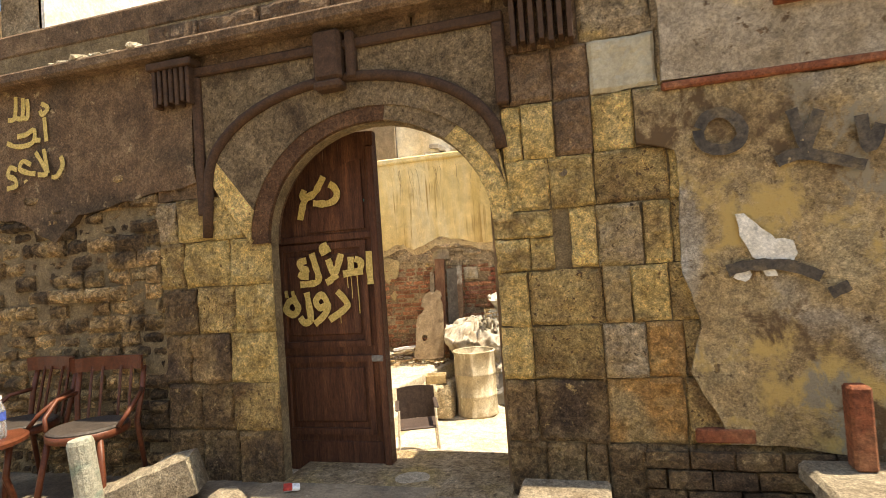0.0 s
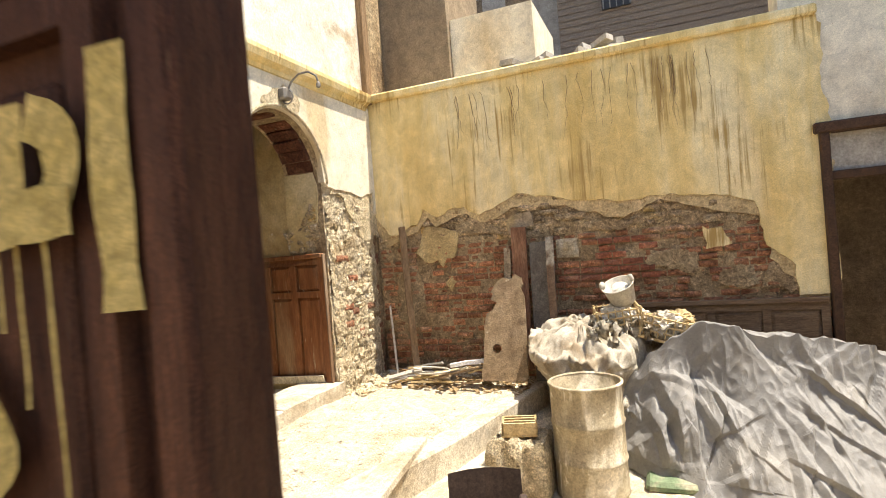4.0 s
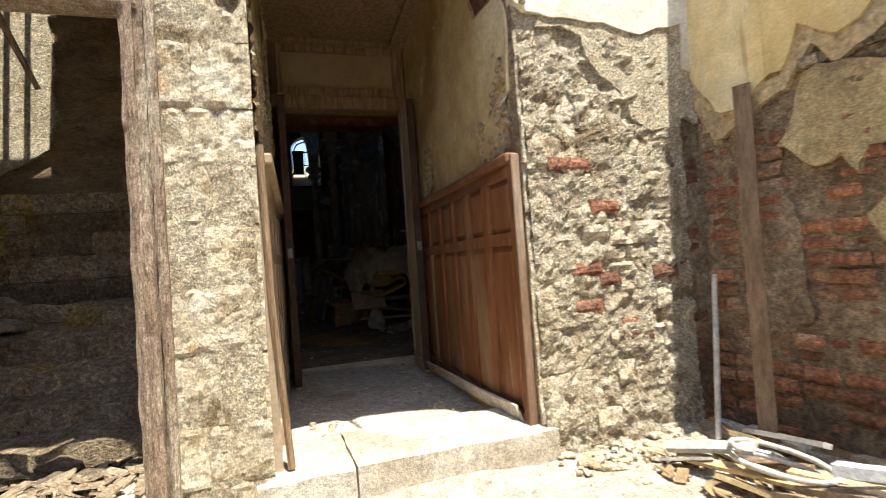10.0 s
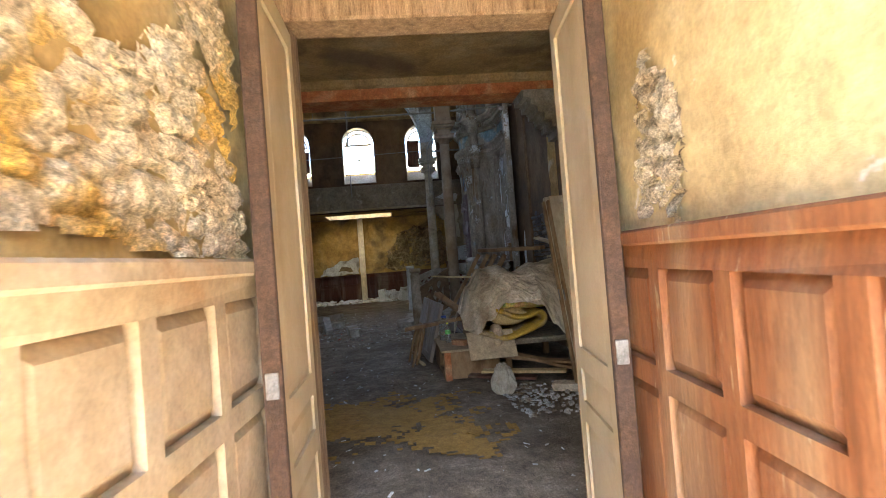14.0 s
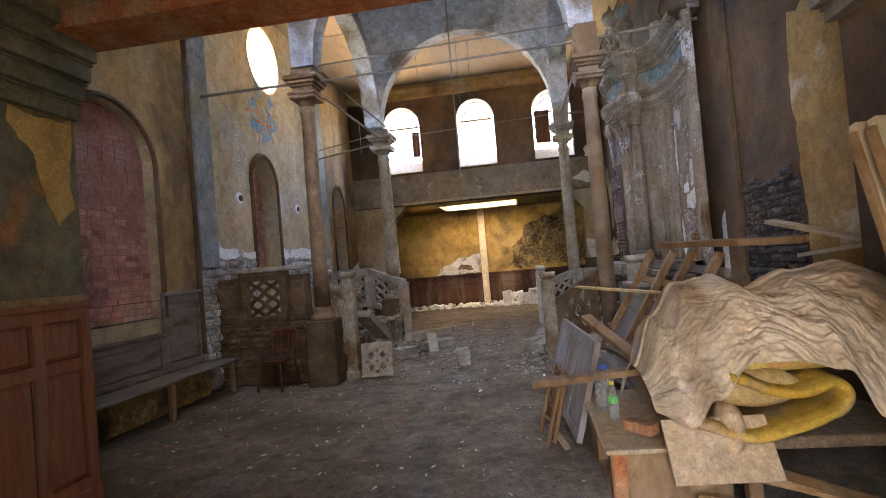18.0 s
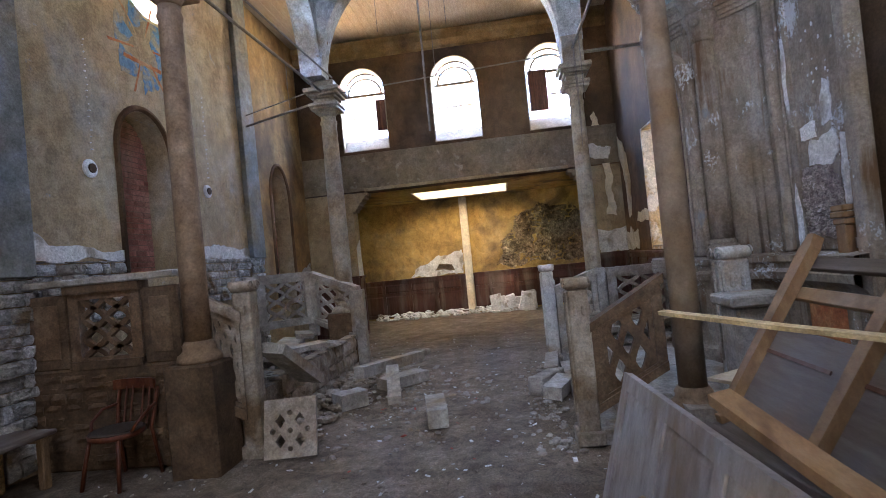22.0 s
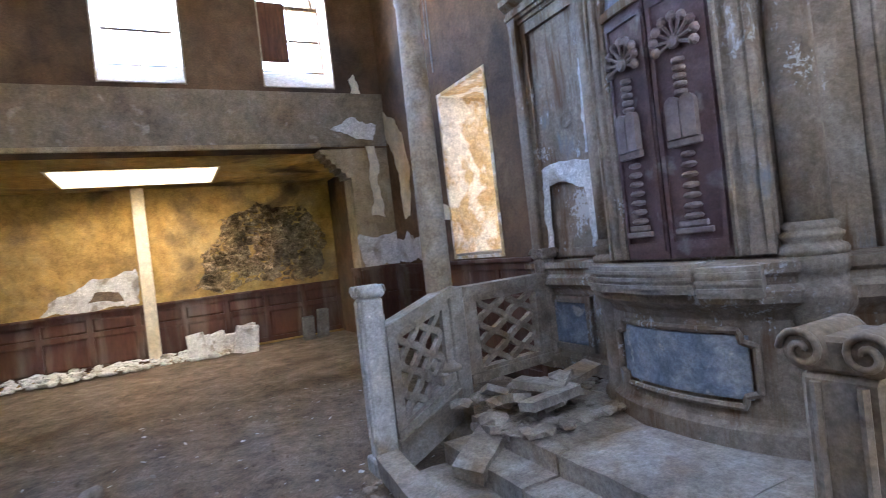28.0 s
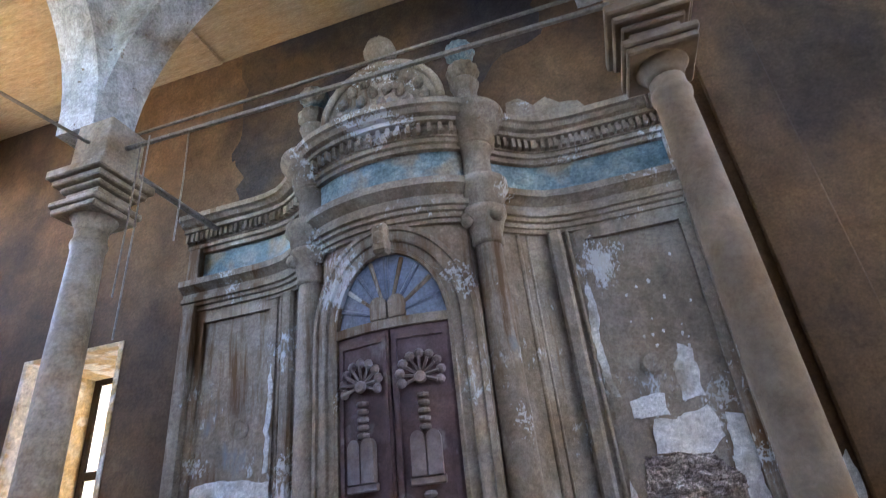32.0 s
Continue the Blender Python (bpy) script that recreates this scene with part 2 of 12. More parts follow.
NBRICK = mat("dusty_red_brown_brick", [(0.25, 0.105, 0.052), (0.44, 0.2, 0.105), (0.58, 0.34, 0.195)], 6, 0.92, 0.9, 45, vary=0.34, stain=(0.58, 0.44, 0.27), stain_scale=1.3, stain_lo=0.55, stain_hi=0.7, grit=0.36)
YARDRED = mat("bright_red_brick", [(0.26, 0.09, 0.05), (0.42, 0.16, 0.09), (0.5, 0.28, 0.18)], 6, 0.92, 0.9, 45, vary=0.25, grit=0.34, spots=((0.5, 0.4, 0.28), 9, 0.62))
# darker red than the wall bricks, with pale specks
SOFFITBRICK = mat("dark_red_arch_brick", [(0.1, 0.035, 0.02), (0.18, 0.07, 0.04), (0.26, 0.13, 0.08)], 7, 0.95, 1.0, 45, vary=0.35, grit=0.36, spots=((0.5, 0.42, 0.3), 11, 0.66))
WAINS = mat("varnished_panel_wood", [(0.13, 0.046, 0.017), (0.2, 0.078, 0.03), (0.26, 0.12, 0.052)], 2.2, 0.5, 0.2, 60, stretch=(9, 9, 1.2), stain=(0.32, 0.21, 0.115), stain_scale=0.35, stain_lo=0.5, stain_hi=0.7, grit=0.2, spots=((0.4, 0.31, 0.2), 2.6, 0.64))
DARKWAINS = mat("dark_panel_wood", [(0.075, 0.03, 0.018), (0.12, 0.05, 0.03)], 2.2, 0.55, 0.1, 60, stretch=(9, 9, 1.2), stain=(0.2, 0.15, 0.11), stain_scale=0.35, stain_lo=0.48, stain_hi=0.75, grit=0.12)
DOORPAINT = mat("dusty_beige_door_paint", [(0.42, 0.32, 0.18), (0.48, 0.38, 0.24), (0.52, 0.43, 0.28)], 2, 0.7, 0.06, 120, detail=4.0, stain=(0.36, 0.25, 0.13), stain_scale=1.5, stain_lo=0.56, stain_hi=0.75, grit=0.05)
FLOORIN = mat("trodden_dirt_floor", [(0.11, 0.083, 0.057), (0.2, 0.156, 0.114), (0.285, 0.235, 0.182)], 3.0, 0.95, 0.8, 50, stain=(0.13, 0.095, 0.062), stain_scale=0.9, grit=0.28)
OCHREIN = mat("stained_ochre_plaster", [(0.19, 0.12, 0.05), (0.3, 0.19, 0.075), (0.33, 0.25, 0.14)], 1.4, 0.9, 0.3, 45, stretch=(1, 1, 0.6), stain=(0.13, 0.085, 0.045), stain_scale=0.9)
GREYIN = mat("grey_ochre_plaster", [(0.23, 0.165, 0.09), (0.37, 0.285, 0.17), (0.42, 0.36, 0.27)], 1.6, 0.9, 0.4, 45, stretch=(1, 1, 0.6), stain=(0.22, 0.23, 0.235), stain_scale=0.8, stain_lo=0.62, stain_hi=0.78, spots=((0.33, 0.31, 0.28), 4, 0.66))
BROWNIN = mat("sooty_brown_plaster", [(0.078, 0.046, 0.024), (0.14, 0.083, 0.043), (0.19, 0.122, 0.066)], 1.1, 0.9, 0.3, 45, stretch=(1, 1, 0.7), stain=(0.06, 0.04, 0.028), stain_scale=0.7, stain_lo=0.46, stain_hi=0.64)
YELLOWIN = mat("mustard_plaster", [(0.3, 0.19, 0.06), (0.46, 0.3, 0.09), (0.48, 0.36, 0.16)], 1.3, 0.9, 0.3, 45, stain=(0.2, 0.14, 0.07), stain_scale=1.1)
WHITEPL = mat("pale_lime_plaster", [(0.56, 0.56, 0.55), (0.74, 0.74, 0.73)], 5, 0.9, 0.5, 40, stain=(0.34, 0.3, 0.25), stain_scale=2.6, stain_lo=0.53, stain_hi=0.64, grit=0.2)
STONEIN = mat("grey_carved_stone", [(0.16, 0.13, 0.1), (0.26, 0.225, 0.18), (0.34, 0.31, 0.27)], 3, 0.75, 0.35, 45, stain=(0.17, 0.12, 0.07), stain_lo=0.5, stain_hi=0.7)
COLSTONE = mat("dusty_marble_column", [(0.22, 0.17, 0.11), (0.33, 0.28, 0.21), (0.37, 0.34, 0.3)], 3.5, 0.55, 0.25, 45, stain=(0.2, 0.14, 0.08))
PASSPL = mat("yellowed_passage_plaster", [(0.4, 0.28, 0.12), (0.54, 0.42, 0.21), (0.66, 0.56, 0.35)], 1.5, 0.9, 0.3, 45, stain=(0.36, 0.24, 0.09), stain_scale=1.1, grit=0.14, spots=((0.74, 0.68, 0.54), 4, 0.64))
PLANKS = mat("ceiling_boards", [(0.38, 0.27, 0.16), (0.5, 0.4, 0.27)], 4, 0.8, 0.2, 50, stretch=(1, 6, 1))
REDBEAM = mat("flaking_red_paint", [(0.28, 0.07, 0.025), (0.4, 0.14, 0.05), (0.48, 0.26, 0.12)], 4, 0.8, 0.5, 40, stretch=(1, 1, 1), stain=(0.42, 0.3, 0.16), stain_lo=0.55, stain_hi=0.7)
STEEL = mat("painted_iron", [(0.16, 0.14, 0.12), (0.26, 0.24, 0.21)], 8, 0.6, 0.2, 80, metal=0.3)


# ---- mesh tools ----
def streaked(m, colour, scale, lo, hi, stretch, soft_scale=0.9, weight=0.8):
    """Runs of lime or rust down a surface, thinned out by a broad second noise."""
    nt = m.node_tree
    N, L = nt.nodes, nt.links
    b = N["Principled BSDF"]
    base = b.inputs["Base Color"].links[0].from_socket
    g = N.new("ShaderNodeNewGeometry")
    mp = N.new("ShaderNodeMapping")
    mp.inputs["Scale"].default_value = stretch
    L.new(g.outputs["Position"], mp.inputs["Vector"])
    n1 = N.new("ShaderNodeTexNoise")
    n1.inputs["Scale"].default_value, n1.inputs["Detail"].default_value, n1.inputs["Roughness"].default_value = scale, 9.0, 0.7
    n1.inputs["Distortion"].default_value = 0.3
    L.new(mp.outputs["Vector"], n1.inputs["Vector"])
    n2 = N.new("ShaderNodeTexNoise")
    n2.inputs["Scale"].default_value, n2.inputs["Detail"].default_value = soft_scale, 3.0
    L.new(g.outputs["Position"], n2.inputs["Vector"])
    ad = N.new("ShaderNodeMath")
    ad.operation = "MULTIPLY_ADD"
    L.new(n2.outputs["Fac"], ad.inputs[0])
    ad.inputs[1].default_value = weight
    L.new(n1.outputs["Fac"], ad.inputs[2])
    mr = N.new("ShaderNodeMapRange")
    mr.inputs["From Min"].default_value, mr.inputs["From Max"].default_value = lo, hi
    L.new(ad.outputs["Value"], mr.inputs["Value"])
    mx = N.new("ShaderNodeMix")
    mx.data_type = "RGBA"
    L.new(mr.outputs["Result"], mx.inputs["Factor"])
    L.new(base, mx.inputs["A"])
    mx.inputs["B"].default_value = (*colour, 1)
    L.new(mx.outputs["Result"], b.inputs["Base Color"])
    return m


def finish(name, bm, material, smooth=False, parent=None):
    me = bpy.data.meshes.new(name)
    bmesh.ops.recalc_face_normals(bm, faces=bm.faces)
    bm.to_mesh(me)
    bm.free()
    for mm in (material if isinstance(material, (list, tuple)) else [material]):
        me.materials.append(mm)
    if smooth:
        me.polygons.foreach_set("use_smooth", [True] * len(me.polygons))
    ob = new(name, me)
    if parent is not None:
        ob.parent = parent
    return ob


def part(name, bm, material, parent, label="", smooth=False):
    return tagged(finish(name, bm, material, smooth, parent), label)


def thing(name, label, category, group="", m=None):
    ob = new(name)
    ob.empty_display_size = 0.1
    if m is not None:
        ob.matrix_basis = m
    return tagged(ob, label, category, group)


def structure(name, bm, material, label="", category="", smooth=False):
    return tagged(finish(name, bm, material, smooth), label, category, "", "structure")


def box(bm, x0, x1, y0, y1, z0, z1, m=None):
    vs = [bm.verts.new((m @ Vector(c)) if m is not None else c) for c in
          ((x0, y0, z0), (x1, y0, z0), (x1, y1, z0), (x0, y1, z0), (x0, y0, z1), (x1, y0, z1), (x1, y1, z1), (x0, y1, z1))]
    for f in ((0, 3, 2, 1), (4, 5, 6, 7), (0, 1, 5, 4), (1, 2, 6, 5), (2, 3, 7, 6), (3, 0, 4, 7)):
        bm.faces.new([vs[i] for i in f])
    return bm


def bx(x0, x1, y0, y1, z0, z1, bev=0.0, m=None):
    """A box, with bevelled edges if bev."""
    bm = bmesh.new()
    box(bm, x0, x1, y0, y1, z0, z1, m)
    if bev:
        bmesh.ops.bevel(bm, geom=bm.edges[:], offset=bev, segments=1, affect="EDGES")
    return bm


def lathe(profile, n=24, m=None, bm=None, close=True):
    """A turned body from (radius, height) pairs."""
    bm = bm or bmesh.new()
    rings = []
    for r, z in profile:
        ring = []
        for i in range(n):
            a = 2 * math.pi * i / n
            p = Vector((r * math.cos(a), r * math.sin(a), z))
            ring.append(bm.verts.new(m @ p if m is not None else p))
        rings.append(ring)
    for a, b in zip(rings, rings[1:]):
        for i in range(n):
            bm.faces.new((a[i], a[(i + 1) % n], b[(i + 1) % n], b[i]))
    if close:
        bm.faces.new(rings[0][::-1])
        bm.faces.new(rings[-1])
    return bm


def tube(points, r, n=8, bm=None, taper=1.0):
    """A round bar along points."""
    bm = bm or bmesh.new()
    pts = [Vector(p) for p in points]
    rings = []
    for i, p in enumerate(pts):
        d = (pts[min(i + 1, len(pts) - 1)] - pts[max(i - 1, 0)]).normalized()
        a = d.orthogonal().normalized()
        if rings:
            a = (prev - d * prev.dot(d)).normalized()
        prev = a
        b = d.cross(a)
        rr = r * (1 + (taper - 1) * i / (len(pts) - 1))
        rings.append([bm.verts.new(p + (a * math.cos(2 * math.pi * k / n) + b * math.sin(2 * math.pi * k / n)) * rr) for k in range(n)])
    for a, b in zip(rings, rings[1:]):
        for k in range(n):
            bm.faces.new((a[k], a[(k + 1) % n], b[(k + 1) % n], b[k]))
    bm.faces.new(rings[0][::-1])
    bm.faces.new(rings[-1])
    return bm


def flatm(axis, plane):
    """Maps (u, v, w) to the world: a wall in the plane axis = plane, u along it, v up, w along its normal axis."""
    if axis == "x":
        return Matrix(((0, 0, 1, plane), (1, 0, 0, 0), (0, 1, 0, 0), (0, 0, 0, 1)))
    if axis == "y":
        return Matrix(((1, 0, 0, 0), (0, 0, 1, plane), (0, 1, 0, 0), (0, 0, 0, 1)))
    return Matrix(((1, 0, 0, 0), (0, 1, 0, 0), (0, 0, 1, plane), (0, 0, 0, 1)))


def slab(outline, holes, w0, w1, m, bm=None):
    """A plate with holes between depths w0 and w1, mapped by m."""
    bm = bm or bmesh.new()
    tmp = bmesh.new()
    for loop in [outline, *holes]:
        vs = [tmp.verts.new((u, v, 0)) for u, v in loop]
        for i in range(len(vs)):
            tmp.edges.new((vs[i], vs[(i + 1) % len(vs)]))
    bmesh.ops.triangle_fill(tmp, use_beauty=True, use_dissolve=False, edges=tmp.edges[:])
    tmp.verts.index_update()
    sides = [e for e in tmp.edges if len(e.link_faces) == 1]
    lo = [bm.verts.new(m @ Vector((v.co.x, v.co.y, w0))) for v in tmp.verts]
    hi = [bm.verts.new(m @ Vector((v.co.x, v.co.y, w1))) for v in tmp.verts]
    for f in tmp.faces:
        ids = [v.index for v in f.verts]
        bm.faces.new([lo[i] for i in ids])
        bm.faces.new([hi[i] for i in reversed(ids)])
    for e in sides:
        a, b = e.verts[0].index, e.verts[1].index
        bm.faces.new((lo[a], lo[b], hi[b], hi[a]))
    tmp.free()
    return bm


def rect(u0, u1, v0, v1):
    return [(u0, v0), (u1, v0), (u1, v1), (u0, v1)]


def arched(u0, u1, v0, spring, apex, n=20):
    """An arched opening's outline."""
    c, h, r = (u0 + u1) / 2, (u1 - u0) / 2, apex - spring
    return [(u0, v0), (u1, v0)] + [(c + h * math.cos(math.pi * i / n), spring + r * math.sin(math.pi * i / n)) for i in range(n + 1)]


def ragged(loop, amp=0.05, step=0.07, seed=0, keep=None):
    """The loop with an uneven, broken edge; keep(u, v) tells which points stay straight."""
    out = []
    for i, (u, v) in enumerate(loop):
        u2, v2 = loop[(i + 1) % len(loop)]
        d = math.hypot(u2 - u, v2 - v)
        n = max(1, int(d / step))
        for k in range(n):
            a, b = u + (u2 - u) * k / n, v + (v2 - v) * k / n
            if keep is None or not keep(a, b):
                q = Vector((a * 2.3 + seed * 7.1, b * 2.3, seed))
                o = noise.noise_vector(q) * amp * 1.6 + noise.noise_vector(q * 4.1) * amp * 0.7 + noise.noise_vector(q * 11) * amp * 0.3
                a, b = a + o.x, b + o.y
            out.append((a, b))
    return out


# ---- street and courtyard: large structure ----
WX, NY, FY = -4.37, 9.12, 2.98          # west wall of the yard, its north wall, the street front


def kerb_x(y):
    return -2.62 + (0.3 if y < 7.1 else 0.2) * (y - 7.1)


def ground_z(x, y):
    if y < 3.0:
        return 0.3
    low = 0.3 + (-0.52 - 0.3) * min(1.0, max(0.0, (y - 3.2) / 2.2))
    edge = kerb_x(y) - 0.06
    up = -0.05 + 0.05 * min(1, max(0, (edge - x) / 1.2))
    if x < edge:
        return max(up, low) if y > 4.6 else up
    if x < edge + 0.36:
        return max(low, -0.28)
    return low


def grid_sheet(x0, x1, y0, y1, nx, ny, f):
    bm = bmesh.new()
    vs = [[bm.verts.new((x0 + (x1 - x0) * i / nx, y0 + (y1 - y0) * j / ny, f(x0 + (x1 - x0) * i / nx, y0 + (y1 - y0) * j / ny))) for i in range(nx + 1)] for j in range(ny + 1)]
    for j in range(ny):
        for i in range(nx):
            bm.faces.new((vs[j][i], vs[j][i + 1], vs[j + 1][i + 1], vs[j + 1][i]))
    return bm


def bumpy(x, y, a=0.03, s=1.5):
    return a * noise.noise(Vector((x * s, y * s, 0))) + 0.3 * a * noise.noise(Vector((x * s * 5, y * s * 5, 3)))


structure("ground", grid_sheet(-60, 60, -60, 60, 2, 2, lambda x, y: -0.9), STREET, "dusty city ground out to the horizon", "ground")
structure("street", grid_sheet(-9, 8, -8, 3.0, 60, 44, lambda x, y: 0.3 + bumpy(x, y, 0.02)), STREET, "trodden brown dirt of the street", "road", True)
structure("yard_floor", grid_sheet(WX - 0.05, 4.0, 3.0, NY + 0.05, 210, 150, lambda x, y: ground_z(x, y) + bumpy(x, y, 0.03)), SAND, "sunlit pale sandy earth of the courtyard", "ground", True)

# street front
gate = arched(-1.92, -0.5, -0.2, 1.78, 2.45)
structure("wall_street", slab(rect(-9, 8, -0.9, 3.35), [gate], 0.0, 0.08, flatm("y", FY + 0.03)), MORTAR, "old limestone street front with an arched gate", "wall")
structure("wall_street_inner", slab(rect(-9, 8, -0.9, 3.35), [arched(-2.3, -0.5, -0.2, 1.78, 2.66)], 0.0805, 0.55, flatm("y", FY + 0.03)), MORTAR, "rebated inner face of the street wall behind the gate", "wall")
# west wall of the yard with two arches
A0 = arched(5.0, 6.27, -0.2, 2.3, 3.03)
A1 = arched(6.68, 7.98, -0.2, 2.32, 2.98)
structure("wall_west", slab(rect(3.58, 9.7, -0.9, 7.5), [A0, A1], -0.46, 0.0, flatm("x", WX - 0.013)), PALEMORTAR, "courtyard wall of rubble stone with two arches", "wall")
structure("wall_north", slab(rect(WX, 4.4, -0.9, 3.5), [rect(0.5, 1.35, -0.5, 2.33)], 0.0, 0.4, flatm("y", NY + 0.015)), PALEMORTAR, "courtyard wall of brick under yellow plaster", "wall")
structure("wall_east", slab(rect(3.0, 9.5, -0.9, 3.6), [], 0.0, 0.4, flatm("x", 4.0)), CREAM, "plain courtyard wall", "wall")
structure("wall_opposite", slab(rect(-9, 8, 0, 6), [], -0.4, 0.0, flatm("y", -8)), CREAM, "plain house wall across the street", "wall")

# corridor
CY0, CY1, CX1 = 6.68, 7.98, -7.2
structure("corridor_floor", slab([(CX1 - 0.3, CY0 - 0.1), (WX, CY0 - 0.1), (WX, CY1 + 0.1), (CX1 - 0.3, CY1 + 0.1)], [], -0.3, 0.0, Matrix.Translation((0, 0, 0.05))), CONCRETE, "dusty concrete passage floor", "floor")
structure("corridor_wall_south", bx(CX1, WX - 0.49, CY0 - 0.3, CY0, -0.3, 3.35), PASSPL, "peeling plaster passage wall", "wall")
structure("corridor_wall_north", bx(CX1, WX - 0.49, CY1, CY1 + 0.3, -0.3, 3.35), PASSPL, "peeling plaster passage wall", "wall")
structure("corridor_ceiling", bx(CX1, WX - 0.49, CY0, CY1, 3.2, 3.3), OLDWOOD, "boarded passage ceiling", "ceiling")

# hall
EX, BEX, BWX, WWX, SY, NYH = -7.2, -11.9, -23.6, -27.3, 2.65, 9.92
HTOP = 7.5
structure("hall_floor", grid_sheet(WWX - 0.1, EX + 0.02, SY - 0.2, NYH + 0.2, 130, 60, lambda x, y: bumpy(x, y, 0.025, 1.2)), FLOORIN, "dusty trodden earth floor of the hall", "floor", True)
structure("hall_wall_east", slab(rect(SY - 0.3, NYH + 0.3, -0.3, 4.0), [rect(6.92, 8.14, -0.2, 3.18)], 0.0, 0.15, flatm("x", EX)), BROWNIN, "sooty end wall with the doorway", "wall")
rose = [(-18.2 + 0.67 * math.cos(a * math.pi / 12), 5.97 + 0.67 * math.sin(a * math.pi / 12)) for a in range(24)]
niches = [arched(-14.64, -13.05, 1.22, 3.2, 3.92), arched(-18.35, -17.35, 1.85, 3.4, 3.95), arched(-22.55, -21.65, 1.1, 3.2, 3.9)]
structure("hall_wall_south", slab(rect(WWX - 0.3, EX, -0.3, HTOP), [rose, *niches], -0.45, 0.0, flatm("y", SY)), GREYIN, "stained plaster wall with bricked-up arches", "wall")
nwin = rect(-21.62, -20.45, 1.47, 3.66)
structure("hall_wall_north", slab(rect(WWX - 0.3, EX, -0.3, HTOP), [nwin], 0.0, 0.5, flatm("y", NYH)), BROWNIN, "sooty plaster wall behind the carved shrine", "wall")
wins = [arched(yy - 0.55, yy + 0.55, 4.35, 5.75, 6.3) for yy in (4.25, 6.43, 8.6)]
structure("gallery_wall_west", slab(rect(SY, NYH, 3.4, HTOP), wins, -0.4, 0.0, flatm("x", BWX)), BROWNIN, "sooty upper wall with three added, unseen arched windows", "wall")
# windows added out of view to let light into the hall
structure("gallery_wall_east", slab(rect(SY, NYH, 3.96, HTOP), [arched(yy - 0.55, yy + 0.55, 4.9, 6.2, 6.75) for yy in (4.25, 6.43, 8.6)], 0.0, 0.3, flatm("x", BEX)), OCHREIN, "upper wall with three added, unseen arched windows", "wall")
structure("alcove_ceiling_east", bx(BEX + 0.36, EX, SY, NYH, 3.8, 4.0), OCHREIN, "low plaster ceiling", "ceiling")
structure("alcove_ceiling_west", slab(rect(WWX, BWX - 0.4, SY, NYH), [rect(-26.7, -25.0, 4.95, 7.45)], 3.42, 3.8, flatm("z", 0)), YELLOWIN, "low ceiling with a skylight opening", "ceiling")
structure("alcove_wall_west", slab(rect(SY, NYH, -0.3, 3.8), [], -0.3, 0.0, flatm("x", WWX)), YELLOWIN, "mustard yellow plaster end wall", "wall")
structure("hall_ceiling", slab(rect(BWX - 0.4, BEX + 0.3, SY, NYH), [rect(-19.4, -15.85, 4.75, 8.25)], 6.95, 7.1, flatm("z", 0)), PLANKS, "boarded wooden ceiling", "ceiling")
structure("pier_east_south", bx(BEX - 0.05, -11.0, SY, 3.92, -0.1, 3.57), OCHREIN, "plastered pier", "pier")
structure("pier_east_north", bx(BEX - 0.05, -11.0, 9.62, NYH, -0.1, 3.57), BROWNIN, "plastered pier", "pier")
structure("pier_west_south", bx(BWX - 0.4, BWX, SY, 3.78, -0.1, 3.39), GREYIN, "plastered pier", "pier")
structure("pier_west_north", bx(BWX - 0.4, BWX, 9.25, NYH, -0.1, 3.39), GREYIN, "plastered pier", "pier")
structure("beam_east", bx(BEX - 0.1, BEX + 0.35, SY, NYH, 3.58, 3.95), REDBEAM, "red-brown painted beam", "beam")



# ---- builders ----
def block(bm, m, u0, u1, v0, v1, w0, w1, rough, seed, nu=4, nv=3, edge=0.018, pit=0.0):
    """A hewn stone: back at depth w0, an uneven face at w1 with worn edges."""
    sg = 1 if w1 > w0 else -1
    front, back = {}, {}
    for i in range(nu + 1):
        for j in range(nv + 1):
            rim = i in (0, nu) or j in (0, nv)
            u, v = u0 + (u1 - u0) * i / nu, v0 + (v1 - v0) * j / nv
            q = Vector((u * 5 + seed, v * 5, seed * 0.37))
            d = noise.noise(q) * rough + noise.noise(q * 3.3) * rough * 0.5 - (edge if rim else 0)
            if pit:
                d += pit * (noise.noise(q * 2.9) + 0.8 * noise.noise(q * 6.5))
            o = noise.noise_vector(q * 1.7) * (edge * 0.6 if rim else 0.0)
            front[i, j] = bm.verts.new(m @ Vector((u + o.x, v + o.y, w1 + sg * d)))
    for i in range(nu):
        for j in range(nv):
            bm.faces.new((front[i, j], front[i + 1, j], front[i + 1, j + 1], front[i, j + 1]))
    ring = [(i, 0) for i in range(nu)] + [(nu, j) for j in range(nv)] + [(i, nv) for i in range(nu, 0, -1)] + [(0, j) for j in range(nv, 0, -1)]
    for k in ring:
        u, v = u0 + (u1 - u0) * k[0] / nu, v0 + (v1 - v0) * k[1] / nv
        back[k] = bm.verts.new(m @ Vector((u, v, w0)))
    for a, b in zip(ring, ring[1:] + ring[:1]):
        bm.faces.new((front[a], back[a], back[b], front[b]))
    return bm


